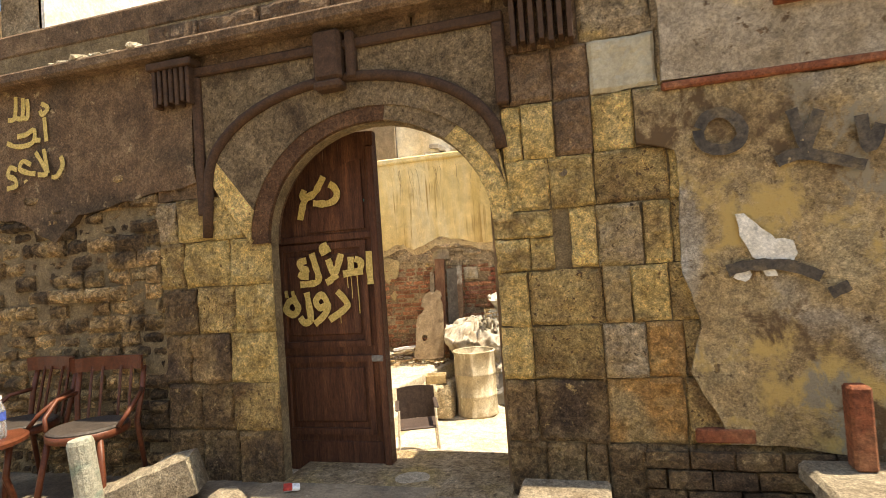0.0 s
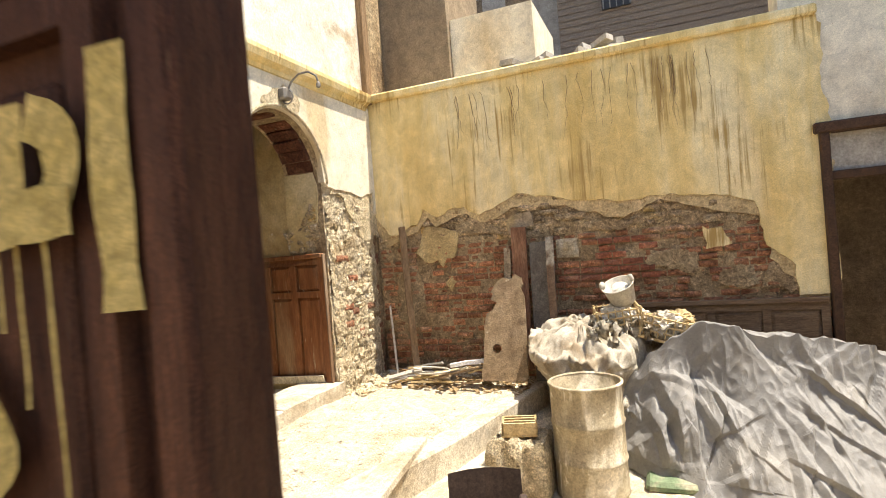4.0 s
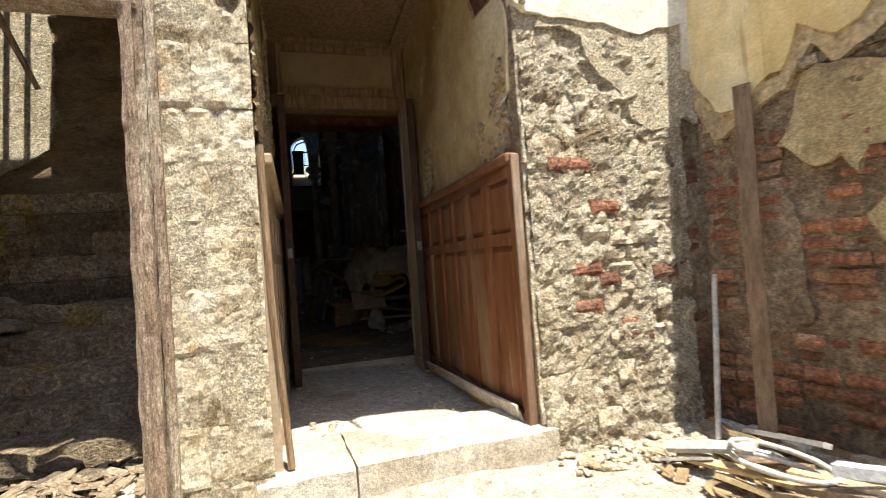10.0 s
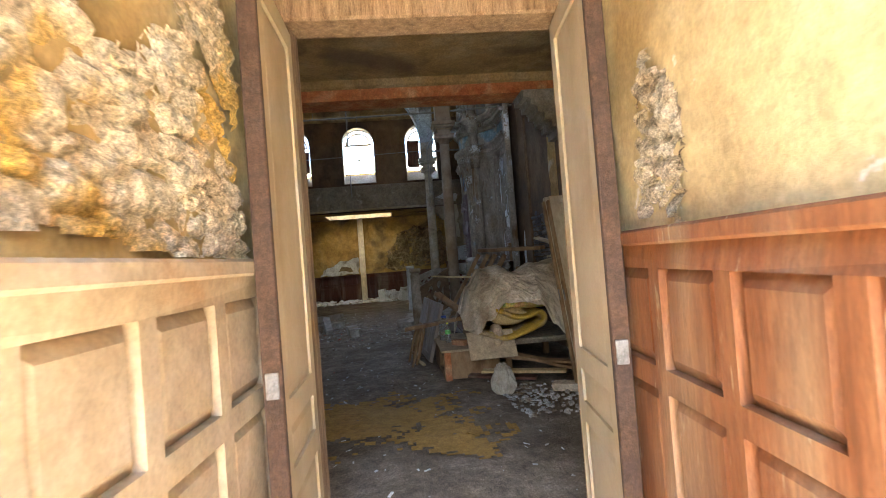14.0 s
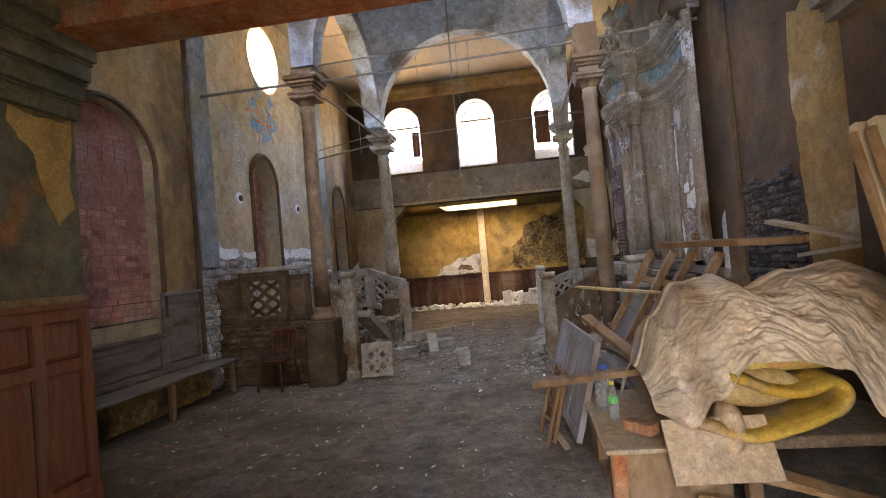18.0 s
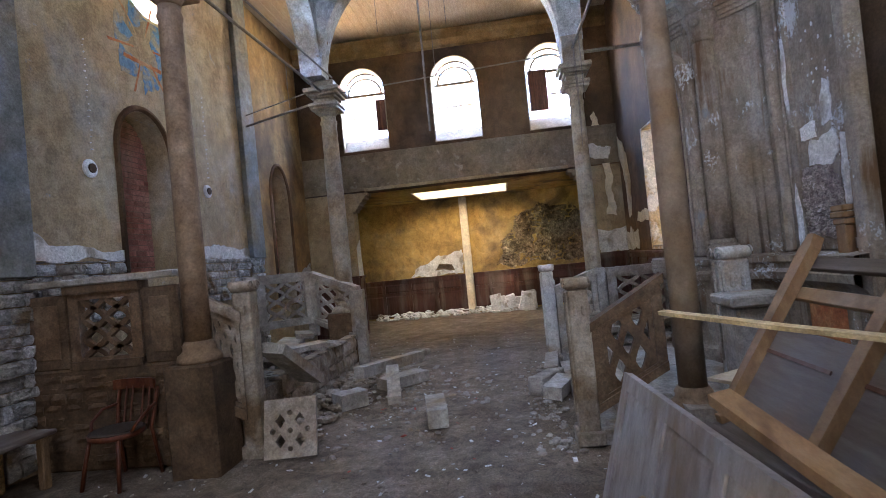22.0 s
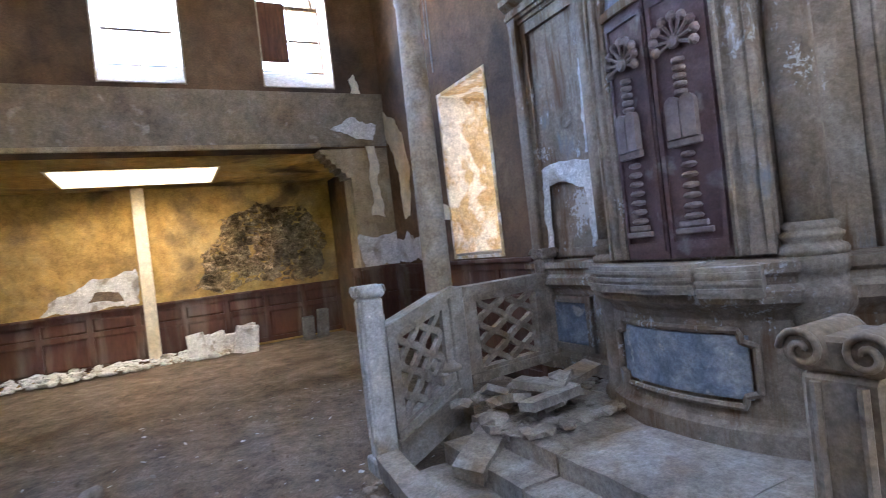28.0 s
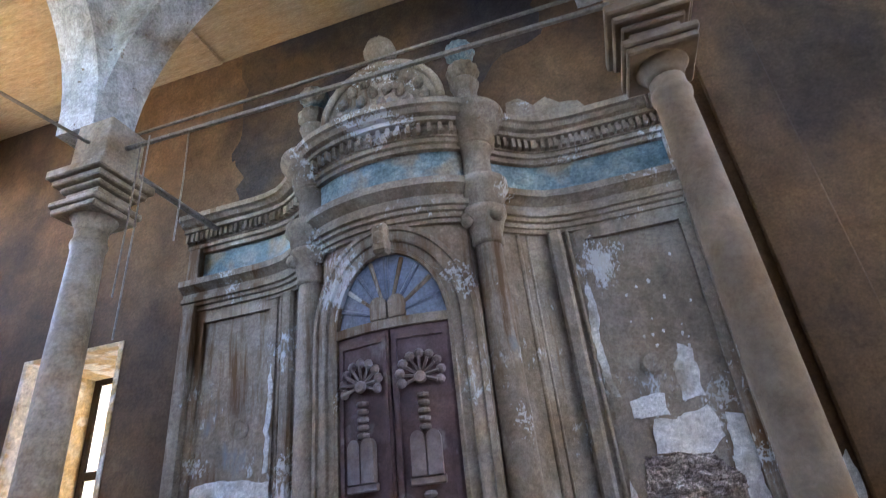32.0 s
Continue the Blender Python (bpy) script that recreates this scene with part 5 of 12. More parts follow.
# ---- courtyard: masonry and plaster ----
WM = flatm("x", WX)
west_wall, north_wall = bpy.data.objects["wall_west"], bpy.data.objects["wall_north"]
g0, g1 = arch_gap(5.0, 6.27, 2.3, 3.03), arch_gap(6.68, 7.98, 2.32, 2.98)
courses(west_wall, "rubble_stone", WM, 8.3, 8.86, -0.1, 2.1, (0.08, 0.15), (0.1, 0.24), -0.05, 0.0, 0.03, RUBBLE, seed=46, nu=7, nv=5, joint=0.004, edge=0.012, proud=0.02, pit=0.02)
for k in range(9):
    rq = random.Random(k + 300)
    u, v = rq.uniform(8.1, 8.75), rq.uniform(0.1, 1.5)
    part("brick", block(bmesh.new(), WM, u, u + rq.uniform(0.12, 0.22), v, v + 0.07, -0.05, 0.025, 0.012, k, 4, 3, 0.01, 0.006), BRICK, west_wall)
courses(west_wall, "stone", WM, 6.27, 8.3, -0.1, 2.55, (0.24, 0.3), (0.28, 0.46), -0.05, 0.0, 0.014, RUBBLE, lambda a, b: g0(a, b) + g1(a, b), seed=4, nu=18, nv=13, joint=0.003, edge=0.006, proud=0.01, pit=0.011)
courses(west_wall, "stone", WM, 3.58, 5.0, -0.1, 2.35, (0.24, 0.3), (0.28, 0.46), -0.05, 0.0, 0.014, RUBBLE, seed=5, nu=14, nv=10, joint=0.005, edge=0.01, proud=0.01, pit=0.012)
# brick showing at the corner
courses(west_wall, "brick", WM, 8.86, NY, 0.0, 2.3, (0.078, 0.084), (0.15, 0.24), -0.05, -0.01, 0.012, BRICK, seed=6, nu=2, nv=2, edge=0.008, proud=0.008)
low = [(6.66, 2.3), (6.5, 2.36), (6.38, 2.22), (6.29, 2.28)]


def cream_loop():
    """Plaster above a broken line, open over the two arches."""
    a1 = [(7.33 + 0.67 * math.cos(math.pi * i / 20), 2.32 + 0.68 * math.sin(math.pi * i / 20)) for i in range(21)]
    a0 = [(5.635 + 0.655 * math.cos(math.pi * i / 20), 2.3 + 0.75 * math.sin(math.pi * i / 20)) for i in range(21)]
    edge_r = [(9.12, 2.0), (9.03, 2.04), (9.03, 2.3), (8.72, 2.25), (8.5, 2.27), (8.33, 2.23), (8.08, 2.27)]
    mid = [(6.61, 2.27), (6.5, 2.33), (6.4, 2.3)]
    return [(3.58, 3.36), (9.12, 3.36)] + edge_r + a1 + mid + a0 + [(4.9, 2.2), (4.5, 2.1), (4.0, 2.2), (3.58, 2.15)]


loop = ragged(cream_loop(), 0.03, 0.06, 11, lambda u, v: v > 2.6 or u > 9.1)
GRAINCOAT = mat("grainy_cream_base_coat", [(0.46, 0.36, 0.21), (0.6, 0.5, 0.33), (0.68, 0.59, 0.42)], 6, 0.95, 0.9, 55, grit=0.3, spots=((0.36, 0.26, 0.14), 14, 0.62))
sheet_on("base_coat", WM, ragged([(9.12, 2.4), (9.12, 1.72), (9.03, 1.8), (8.8, 1.69), (8.64, 1.74), (8.56, 1.9), (8.46, 1.97), (8.36, 2.2), (8.1, 2.22), (8.1, 2.4)], 0.04, 0.045, 16, lambda u, v: u > 9.1 or v > 2.35), -0.04, 0.022, GRAINCOAT, "grainy base coat under the cream plaster")


def eroded_face(name, u0, u1, v0, v1, depth, amp, material, label, seed):
    """Crumbled mortar that fills the joints of rubble, as one pitted skin."""
    bm = bmesh.new()
    nu_, nv_ = int((u1 - u0) / 0.014), int((v1 - v0) / 0.014)
    rows = []
    for j in range(nv_ + 1):
        row = []
        for i in range(nu_ + 1):
            u, v = u0 + (u1 - u0) * i / nu_, v0 + (v1 - v0) * j / nv_
            q = Vector((u, v, seed))
            h = noise.noise(q * 4) + 0.7 * noise.noise(q * 11) + 0.5 * noise.noise(q * 27) + 0.3 * noise.noise(q * 60)
            h -= 0.8 * max(0.0, abs(noise.noise(q * 6 + Vector((9, 0, 0)))) - 0.22) * 3
            row.append(bm.verts.new((WX + depth + amp * h, u, v)))
        rows.append(row)
    for a, b in zip(rows, rows[1:]):
        for i in range(nu_):
            bm.faces.new((a[i], a[i + 1], b[i + 1], b[i]))
    return structure(name, bm, material, label, "mortar", False)


CRUMB = mat("pale_crumbled_mortar", [(0.4, 0.31, 0.19), (0.58, 0.48, 0.32), (0.7, 0.61, 0.45)], 9, 0.95, 1.0, 60, grit=0.36, stain=(0.34, 0.25, 0.14), stain_scale=2.6, stain_lo=0.57, stain_hi=0.66, spots=((0.2, 0.14, 0.08), 20, 0.62))
eroded_face("crumbled_render", 8.0, 9.0, -0.1, 2.2, 0.012, 0.026, CRUMB, "crumbled mortar over the rubble pier", 3.0)
eroded_face("crumbled_render", 6.28, 6.66, -0.1, 2.3, 0.002, 0.008, CRUMB, "crumbled mortar in the joints of the stone pier", 5.0)
sheet_on("plaster_sheet", WM, loop, -0.04, 0.035, CREAM, "cream plaster with a broken lower edge")
structure("upper_wall_plaster", slab(rect(3.58, 9.12, 3.44, 7.5), [], -0.04, 0.02, WM), mat("whitish_upper_plaster", [(0.62, 0.56, 0.45), (0.74, 0.69, 0.58)], 1.8, 0.9, 0.3, 40, stain=(0.4, 0.31, 0.2), stain_lo=0.58, stain_hi=0.7), "pale upper storey plaster", "wall")
structure("west_cornice", ribbon([(WX, 3.58), (WX, 9.0)], [(0.0, 3.3), (0.05, 3.32), (0.06, 3.36), (0.12, 3.4), (0.14, 3.46), (0.14, 3.5), (0.0, 3.52)]), YELLOW, "moulded plaster cornice", "trim")
structure("corner_pilaster", bx(WX + 0.0, WX + 0.1, 9.0, 9.13, 3.4, 7.5, 0.01), OLDWOOD, "rotten timber corner post", "post")
# thin plaster band round the arch
for c, hw, sp, r, v0 in ((7.33, 0.65, 2.32, 0.66, 2.2),):
    pts = [(WX + 0.035, c + (hw + 0.045) * math.cos(math.pi * i / 24), sp + (r + 0.045) * math.sin(math.pi * i / 24)) for i in range(25)]
    structure("arch_band", tube(pts, 0.02, 6), GRAINCOAT, "plaster band round the passage arch", "trim", True)
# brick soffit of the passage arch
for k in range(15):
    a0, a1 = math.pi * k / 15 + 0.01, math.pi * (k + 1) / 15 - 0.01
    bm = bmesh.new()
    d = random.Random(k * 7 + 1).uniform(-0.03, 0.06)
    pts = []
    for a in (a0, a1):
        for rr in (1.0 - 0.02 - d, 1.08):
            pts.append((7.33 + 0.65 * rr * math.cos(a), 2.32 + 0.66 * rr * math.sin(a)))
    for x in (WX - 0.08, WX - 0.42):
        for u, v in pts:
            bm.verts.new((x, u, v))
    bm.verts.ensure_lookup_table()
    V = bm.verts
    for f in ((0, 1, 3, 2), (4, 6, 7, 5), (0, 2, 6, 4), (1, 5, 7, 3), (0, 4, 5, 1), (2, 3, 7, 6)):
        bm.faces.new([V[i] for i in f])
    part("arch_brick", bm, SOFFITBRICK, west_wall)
streaked(YELLOW, (0.4, 0.26, 0.09), 9.0, 1.03, 1.16, (2.2, 2.2, 0.07), 1.2, 0.9)
streaked(YELLOW, (0.4, 0.26, 0.1), 16.0, 1.22, 1.36, (2.0, 2.0, 0.09), 1.6, 1.0)
# north wall: bricks below, yellow plaster above
NM = flatm("y", NY)


def brick_top(u):
    return 2.0 + 0.28 * noise.noise(Vector((u * 0.9, 3.3, 0))) + 0.1 * math.sin(u * 1.3)


NRUBBLE = mat("dusty_brown_rubble", [(0.34, 0.24, 0.14), (0.5, 0.37, 0.22), (0.64, 0.53, 0.35)], 5, 0.95, 1.0, 40, vary=0.3, grit=0.4, stain=(0.56, 0.38, 0.13), stain_scale=1.4, stain_lo=0.6, stain_hi=0.66, spots=((0.22, 0.15, 0.09), 12, 0.63))
courses(north_wall, "rubble_stone", NM, WX + 0.02, 0.5, 1.56, 2.3, (0.05, 0.1), (0.1, 0.26), 0.05, 0.0, 0.03, NRUBBLE, seed=19, nu=4, nv=3, edge=0.014, proud=0.02, joint=0.008, near=lambda u, v: u < -2.2 and v < 1.9, keep=lambda u, v, r: v < brick_top(u) + 0.25)
courses(north_wall, "brick", NM, WX + 0.02, 0.5, -0.45, 1.56, (0.074, 0.082), (0.13, 0.23), 0.05, 0.0, 0.014, NBRICK, seed=9, nu=4, nv=3, edge=0.014, proud=0.022, joint=0.016, pit=0.006,
        near=lambda u, v: u < -2.55 and 0.05 < v < 1.5, keep=lambda u, v, r: r.random() > 0.05 and not (-2.12 < u < -1.1 and 1.02 < v < 1.5))
# a pale limestone block and brighter bricks beside it
part("pale_block", block(bmesh.new(), NM, -2.1, -1.86, 1.3, 1.51, 0.05, -0.035, 0.02, 4.4, 6, 6, 0.02, 0.012), RUBBLE, north_wall)
for k in range(6):
    rb, v, u = random.Random(k + 900), 1.03 + 0.078 * k, -2.1 + 0.06 * (k % 2)
    while u < -1.12:
        w_ = rb.uniform(0.13, 0.24)
        if not (v + 0.06 > 1.29 and u < -1.84) and rb.random() > 0.12:
            part("red_brick", block(bmesh.new(), NM, u, u + w_, v, v + 0.062, 0.05, rb.uniform(-0.03, 0.0), 0.012, u + k, 3, 2, 0.01, 0.004), YARDRED if rb.random() > 0.35 else NBRICK, north_wall)
        u += w_ + 0.014

edge_n = [(0.52, 0.76), (0.24, 0.78), (0.18, 1.07), (-0.06, 1.3), (-0.12, 1.71), (-0.26, 1.76), (-0.6, 1.86), (-1.0, 1.9), (-1.5, 1.9), (-2.06, 1.97), (-2.3, 2.02), (-2.54, 2.08), (-2.82, 1.94), (-2.96, 1.88), (-3.14, 1.98), (-3.37, 1.96), (-3.53, 1.89), (-3.71, 2.0), (-3.8, 1.83), (-3.99, 1.71), (-4.2, 1.75), (-4.36, 2.0)]
TANCOAT = mat("tan_base_coat", [(0.42, 0.31, 0.16), (0.54, 0.42, 0.24)], 4, 0.95, 0.6, 40, grit=0.28, spots=((0.3, 0.2, 0.1), 9, 0.58))
base_coat = ragged([(-4.36, 3.3), (0.5, 3.3)] + [(u, v - 0.12 - 0.12 * noise.noise(Vector((u * 1.7, 0, 5)))) for u, v in edge_n], 0.05, 0.05, 15, lambda u, v: v > 3.2 or u < -4.3)
sheet_on("base_coat", NM, base_coat, -0.018, 0.05, TANCOAT, "tan base coat showing under the yellow plaster")
ln = ragged([(-4.36, 3.42), (0.5, 3.42)] + edge_n, 0.045, 0.06, 14, lambda u, v: v > 3.3 or u < -4.3)
sheet_on("plaster_sheet", NM, ln, -0.035, 0.05, YELLOW, "streaked yellow plaster with a broken edge")
for u, v, w, h, s in ((-0.49, 1.4, 0.12, 0.11, 3), (-2.5, 1.72, 0.12, 0.08, 4)):
    lp = ragged([(u - w, v - h), (u + w, v - h), (u + w * 0.9, v + h), (u - w * 0.8, v + h)], 0.06, 0.05, s + 30)
    sheet_on("plaster_patch", NM, lp, -0.02, 0.05, GREYPL if s in (1, 4) else YELLOW, "remnant of old plaster on the bricks")
for k, (u, v, w, h) in enumerate(((-0.9, 1.22, 0.24, 0.16), (0.05, 1.0, 0.2, 0.2), (-1.4, 1.66, 0.3, 0.07), (-3.0, 1.72, 0.3, 0.1), (-0.3, 1.0, 0.16, 0.12), (-2.3, 0.5, 0.2, 0.3), (-3.9, 0.9, 0.2, 0.4))):
    lp = ragged([(u - w, v - h * 0.6), (u, v - h), (u + w, v - h * 0.7), (u + w * 0.8, v + h * 0.5), (u + 0.1 * w, v + h), (u - w * 0.8, v + h * 0.7)], 0.07, 0.04, k + 70)
    sheet_on("mortar_smear", NM, lp, -0.014, 0.05, PALEMORTAR, "mortar smeared over the worn bricks")
ISLE = mat("dull_yellow_old_plaster", [(0.44, 0.32, 0.15), (0.55, 0.42, 0.21), (0.62, 0.5, 0.28)], 5, 0.95, 0.7, 45, grit=0.22, stain=(0.38, 0.28, 0.14), stain_scale=2.5)
sheet_on("plaster_patch", NM, ragged([(-3.84, 1.49), (-3.68, 1.36), (-3.57, 1.38), (-3.51, 1.27), (-3.45, 1.4), (-3.33, 1.42), (-3.26, 1.7), (-3.45, 1.76), (-3.67, 1.76)], 0.03, 0.04, 31), -0.022, 0.05, ISLE, "island of old yellow plaster on the bricks")
sheet_on("plaster_patch", NM, ragged([(-3.4, 0.99), (-3.32, 1.1), (-3.38, 1.17), (-3.46, 1.09)], 0.02, 0.03, 32), -0.022, 0.05, ISLE, "small island of old yellow plaster on the bricks")
structure("north_coping", bx(WX, 0.5, NY - 0.09, NY + 0.46, 3.42, 3.52, 0.02), YELLOW, "yellow plaster coping of the wall", "trim")
structure("tall_side_wall", slab(rect(0.2, 4.4, 2.4, 6.5), [], -0.02, 0.4, flatm("y", NY)), CREAM, "higher stretch of plastered wall", "wall")
structure("side_wall_plaster", slab(rect(1.36, 4.4, -0.5, 2.4), [], -0.02, 0.05, NM), CREAM, "plaster beside the side door", "wall")
# dado along the foot of the wall
dado = thing("wall_dado", "weathered brown wooden dado along the courtyard wall", "panelling")
panel_work(dado, Matrix(((1, 0, 0, 0), (0, 0, -1, NY - 0.03), (0, 1, 0, 0), (0, 0, 0, 1))), -1.6, 0.42, -0.45, 0.72, 4, (1, 0.5), mat("dark_weathered_dado_wood", [(0.1, 0.06, 0.035), (0.17, 0.11, 0.065), (0.23, 0.16, 0.1)], 5, 0.8, 0.4, 60, stretch=(0.6, 5, 5), grit=0.25), 0.03)
# side door
sd = thing("side_door", "dark timber doorframe with a high pane, door open", "door")
for a, b, c, d in ((0.44, 0.52, -0.5, 2.36), (1.33, 1.41, -0.5, 2.36)):
    part("jamb", bx(a, b, NY - 0.09, NY + 0.1, c, d, 0.01), TRIM, sd)
part("head", bx(0.4, 1.45, NY - 0.11, NY + 0.1, 2.3, 2.4, 0.012), TRIM, sd)
part("transom", bx(0.52, 1.33, NY - 0.05, NY + 0.06, 1.86, 1.94, 0.008), TRIM, sd)
part("pane", bx(0.52, 1.33, NY + 0.0, NY + 0.01, 1.945, 2.295), GREYBLD, sd)
# the dark stone colour holds the shade of the room behind the door
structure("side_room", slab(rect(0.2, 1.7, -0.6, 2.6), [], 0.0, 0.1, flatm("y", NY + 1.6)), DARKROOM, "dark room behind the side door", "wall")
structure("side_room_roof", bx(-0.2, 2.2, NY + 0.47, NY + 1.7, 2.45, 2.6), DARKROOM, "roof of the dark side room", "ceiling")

# houses over the wall
shed = thing("roof_room", "grey rendered rooftop room behind the wall", "building")
part("wall", bx(-5.4, -3.42, 9.75, 11.2, 2.5, 5.6), mat("brown_grey_cement", [(0.2, 0.15, 0.1), (0.28, 0.22, 0.15)], 2, 0.9, 0.3, 40), shed)
part("side_wall", bx(-3.415, -2.3, 9.85, 11.3, 2.5, 4.55, 0.0), CREAM, shed)
bm = bmesh.new()
rnd = random.Random(7)
for k in range(70):
    mm = pose(rnd.uniform(-2.9, -0.8), rnd.uniform(9.7, 10.4), 3.55 + rnd.uniform(0, 0.28), rnd.uniform(-15, 15), rnd.uniform(-15, 15), rnd.uniform(0, 180))
    box(bm, -0.12, 0.12, -0.06, 0.06, -0.035, 0.035, mm)
tagged(finish("brick_pile", bm, GREYBLD), "heap of loose grey bricks on the roof behind the wall", "bricks", "", "stuff")
structure("neighbour_roof", bx(-6, 0.45, 9.53, 13.6, 3.2, 3.5), GREYBLD, "flat roof behind the courtyard wall", "roof")
house = thing("grey_house", "unfinished grey concrete apartment house with square windows", "house")
HB = flatm("y", 14.0)
whole = []
for r in range(3):
    for c in range(6):
        u, v = -11.5 + c * 1.7 + (0.12 if r % 2 else 0), 5.0 + r * 2.2
        whole.append(rect(u, u + 0.62, v + 0.6, v + 1.35))
part("wall", slab(rect(-13, -2.5, 0, 16), whole, 0.0, 0.4, HB), GREYBLD, house)
part("back_wall", bx(-13, -2.5, 14.45, 14.6, 0, 16), GREYBLD, house)
part("near_wall", bx(-5.2, -2.55, 13.9, 13.99, 0, 12), GREYBLD, house)
# dark panels on the wall face give the shade of window openings
for u_ in (-4.6, -3.6):
    part("window_opening", bx(u_, u_ + 0.5, 13.87, 13.899, 6.0, 6.6), DARKROOM, house)
for h in whole:
    part("window_pane", bx(h[0][0], h[1][0], h[0][1], h[2][1], 0.25, 0.28, 0.0, HB), mat("dark_glass", [(0.02, 0.02, 0.02), (0.05, 0.05, 0.05)], 3, 0.3, 0, 40) if "dark_glass" not in bpy.data.materials else bpy.data.materials["dark_glass"], house)
    part("sill", bx(h[0][0] - 0.08, h[1][0] + 0.08, h[0][1] - 0.12, h[0][1], -0.08, 0.0, 0.0, HB), CREAM, house)
for v in (5.1, 7.3, 9.5):
    part("floor_band", bx(-13, -2.6, v - 0.1, v + 0.1, -0.05, -0.002, 0.0, HB), CREAM, house)
for u in (-9.9, -6.5, -3.1):
    part("concrete_column", bx(u - 0.12, u + 0.12, 0, 13, -0.04, -0.003, 0.0, HB), CREAM, house)
brick_house = thing("brick_house", "bare brick house with a barred window", "house")
part("wall", bx(-2.5, 6, 13.4, 14.4, 0, 11), mat("grey_brick_far", [(0.22, 0.17, 0.13), (0.32, 0.26, 0.2)], 4, 0.95, 0.8, 20, stretch=(4, 4, 14)), brick_house)
part("window", bx(-1.7, -1.2, 13.34, 13.39, 5.6, 6.2), bpy.data.materials["dark_glass"], brick_house)
for k in range(5):
    part("window_bar", bx(-1.68 + k * 0.115, -1.66 + k * 0.115, 13.3, 13.33, 5.6, 6.2), STEEL, brick_house)
bmc = bmesh.new()
for k in range(60):
    v = 4 + k * 0.12
    box(bmc, -2.5, 6, 13.385, 13.399, v, v + 0.1)
o = part("brick_course", bmc, bpy.data.materials["grey_brick_far"], brick_house)

# sills, kerbs
structure("passage_sill", block(block(bmesh.new(), Matrix.Identity(4), -4.86, -4.32, 6.6, 7.02, -0.08, 0.15, 0.014, 2.2, 8, 8, 0.02, 0.006), Matrix.Identity(4), -4.86, -4.33, 7.03, 8.05, -0.08, 0.158, 0.012, 4.2, 8, 14, 0.018, 0.006), CONCRETE, "pale concrete sill of the passage", "step")
structure("doorway_sill", block(bmesh.new(), Matrix.Identity(4), -4.86, -4.2, 4.7, 6.32, -0.08, 0.12, 0.016, 7.2, 10, 20, 0.03, 0.01), CONCRETE, "pale concrete sill of the stair doorway", "step")
kl = [(kerb_x(4.6 + 0.22 * k), 4.6 + 0.22 * k) for k in range(20)]
structure("kerb", ribbon(kl, [(-0.22, -0.035), (0.0, -0.03), (0.012, -0.045), (0.012, -0.6)]), CONCRETE, "pale worn stone kerb of the terrace", "kerb")
structure("kerb", ribbon([(x + 0.36, y) for x, y in kl[6:14]], [(-0.37, -0.262), (0.0, -0.258), (0.012, -0.272), (0.012, -0.6)]), CONCRETE, "lower pale stone step of the terrace", "kerb")

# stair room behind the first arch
# the room's shade is put into the dark plaster colour of this wall
structure("stair_room_back", slab(rect(3.5, 6.4, -0.3, 5.2), [], -0.3, 0.0, flatm("x", -7.0)), mat("shade_dark_flaking_stair_plaster", [(0.16, 0.1, 0.055), (0.28, 0.19, 0.11), (0.4, 0.29, 0.17)], 2, 0.95, 0.8, 30, stretch=(1, 1, 2.2), stain=(0.32, 0.22, 0.11), stain_scale=1.2, stain_lo=0.56, stain_hi=0.64, grit=0.3), "flaking back wall of the open stair room, coloured dark for shade", "wall")
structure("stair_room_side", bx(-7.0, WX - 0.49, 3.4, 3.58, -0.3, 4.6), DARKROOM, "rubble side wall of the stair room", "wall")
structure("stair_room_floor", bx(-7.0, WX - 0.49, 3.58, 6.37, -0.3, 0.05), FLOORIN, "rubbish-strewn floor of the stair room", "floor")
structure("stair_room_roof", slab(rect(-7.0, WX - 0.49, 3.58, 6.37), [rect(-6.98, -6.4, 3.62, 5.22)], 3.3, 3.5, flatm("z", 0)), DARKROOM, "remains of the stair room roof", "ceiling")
stairs = thing("ruined_stair", "ruined stone stair with broken treads", "stairs")
for k in range(5):
    part("tread", block(bmesh.new(), Matrix.Identity(4), -6.95, -5.3 - 0.29 * k, 4.75 + 0.1 * (k % 2), 6.3, 0.02, 0.05 + 0.17 * (k + 1), 0.04, k * 2.3, 8, 12, 0.05, 0.02), NRUBBLE, stairs)
for x, y, z, s_ in ((-5.9, 4.35, 0.62, 1.0), (-6.1, 4.75, 0.5, 2.0)):
    part("broken_slab", block(bmesh.new(), pose(x, y, z, 6, -4, 12 * s_), -0.3, 0.32, -0.26, 0.28, 0.0, 0.13, 0.03, s_, 6, 6, 0.04, 0.01), NRUBBLE, stairs)
    part("slab_support", block(bmesh.new(), Matrix.Identity(4), x - 0.2, x + 0.16, y - 0.2, y + 0.12, 0.02, z + 0.02, 0.04, s_ + 5, 5, 5, 0.04, 0.02), DARKROOM, stairs)
for k in range(6):
    part("tread", block(bmesh.new(), pose(-6.95, 5.12 - 0.2 * k, 0.55 + 0.17 * k, 4 * (k % 2), -3, 5 * (k % 3) - 5), 0.0, 0.62 + 0.08 * (k % 2), -0.17, 0.17, 0.0, 0.085, 0.03, k * 1.9, 9, 5, 0.04, 0.012), RUBBLE, stairs)
part("stair_mass", block(bmesh.new(), Matrix.Identity(4), -6.95, -6.5, 3.7, 4.9, 0.02, 0.75, 0.08, 6.1, 10, 14, 0.08, 0.03), NRUBBLE, stairs)
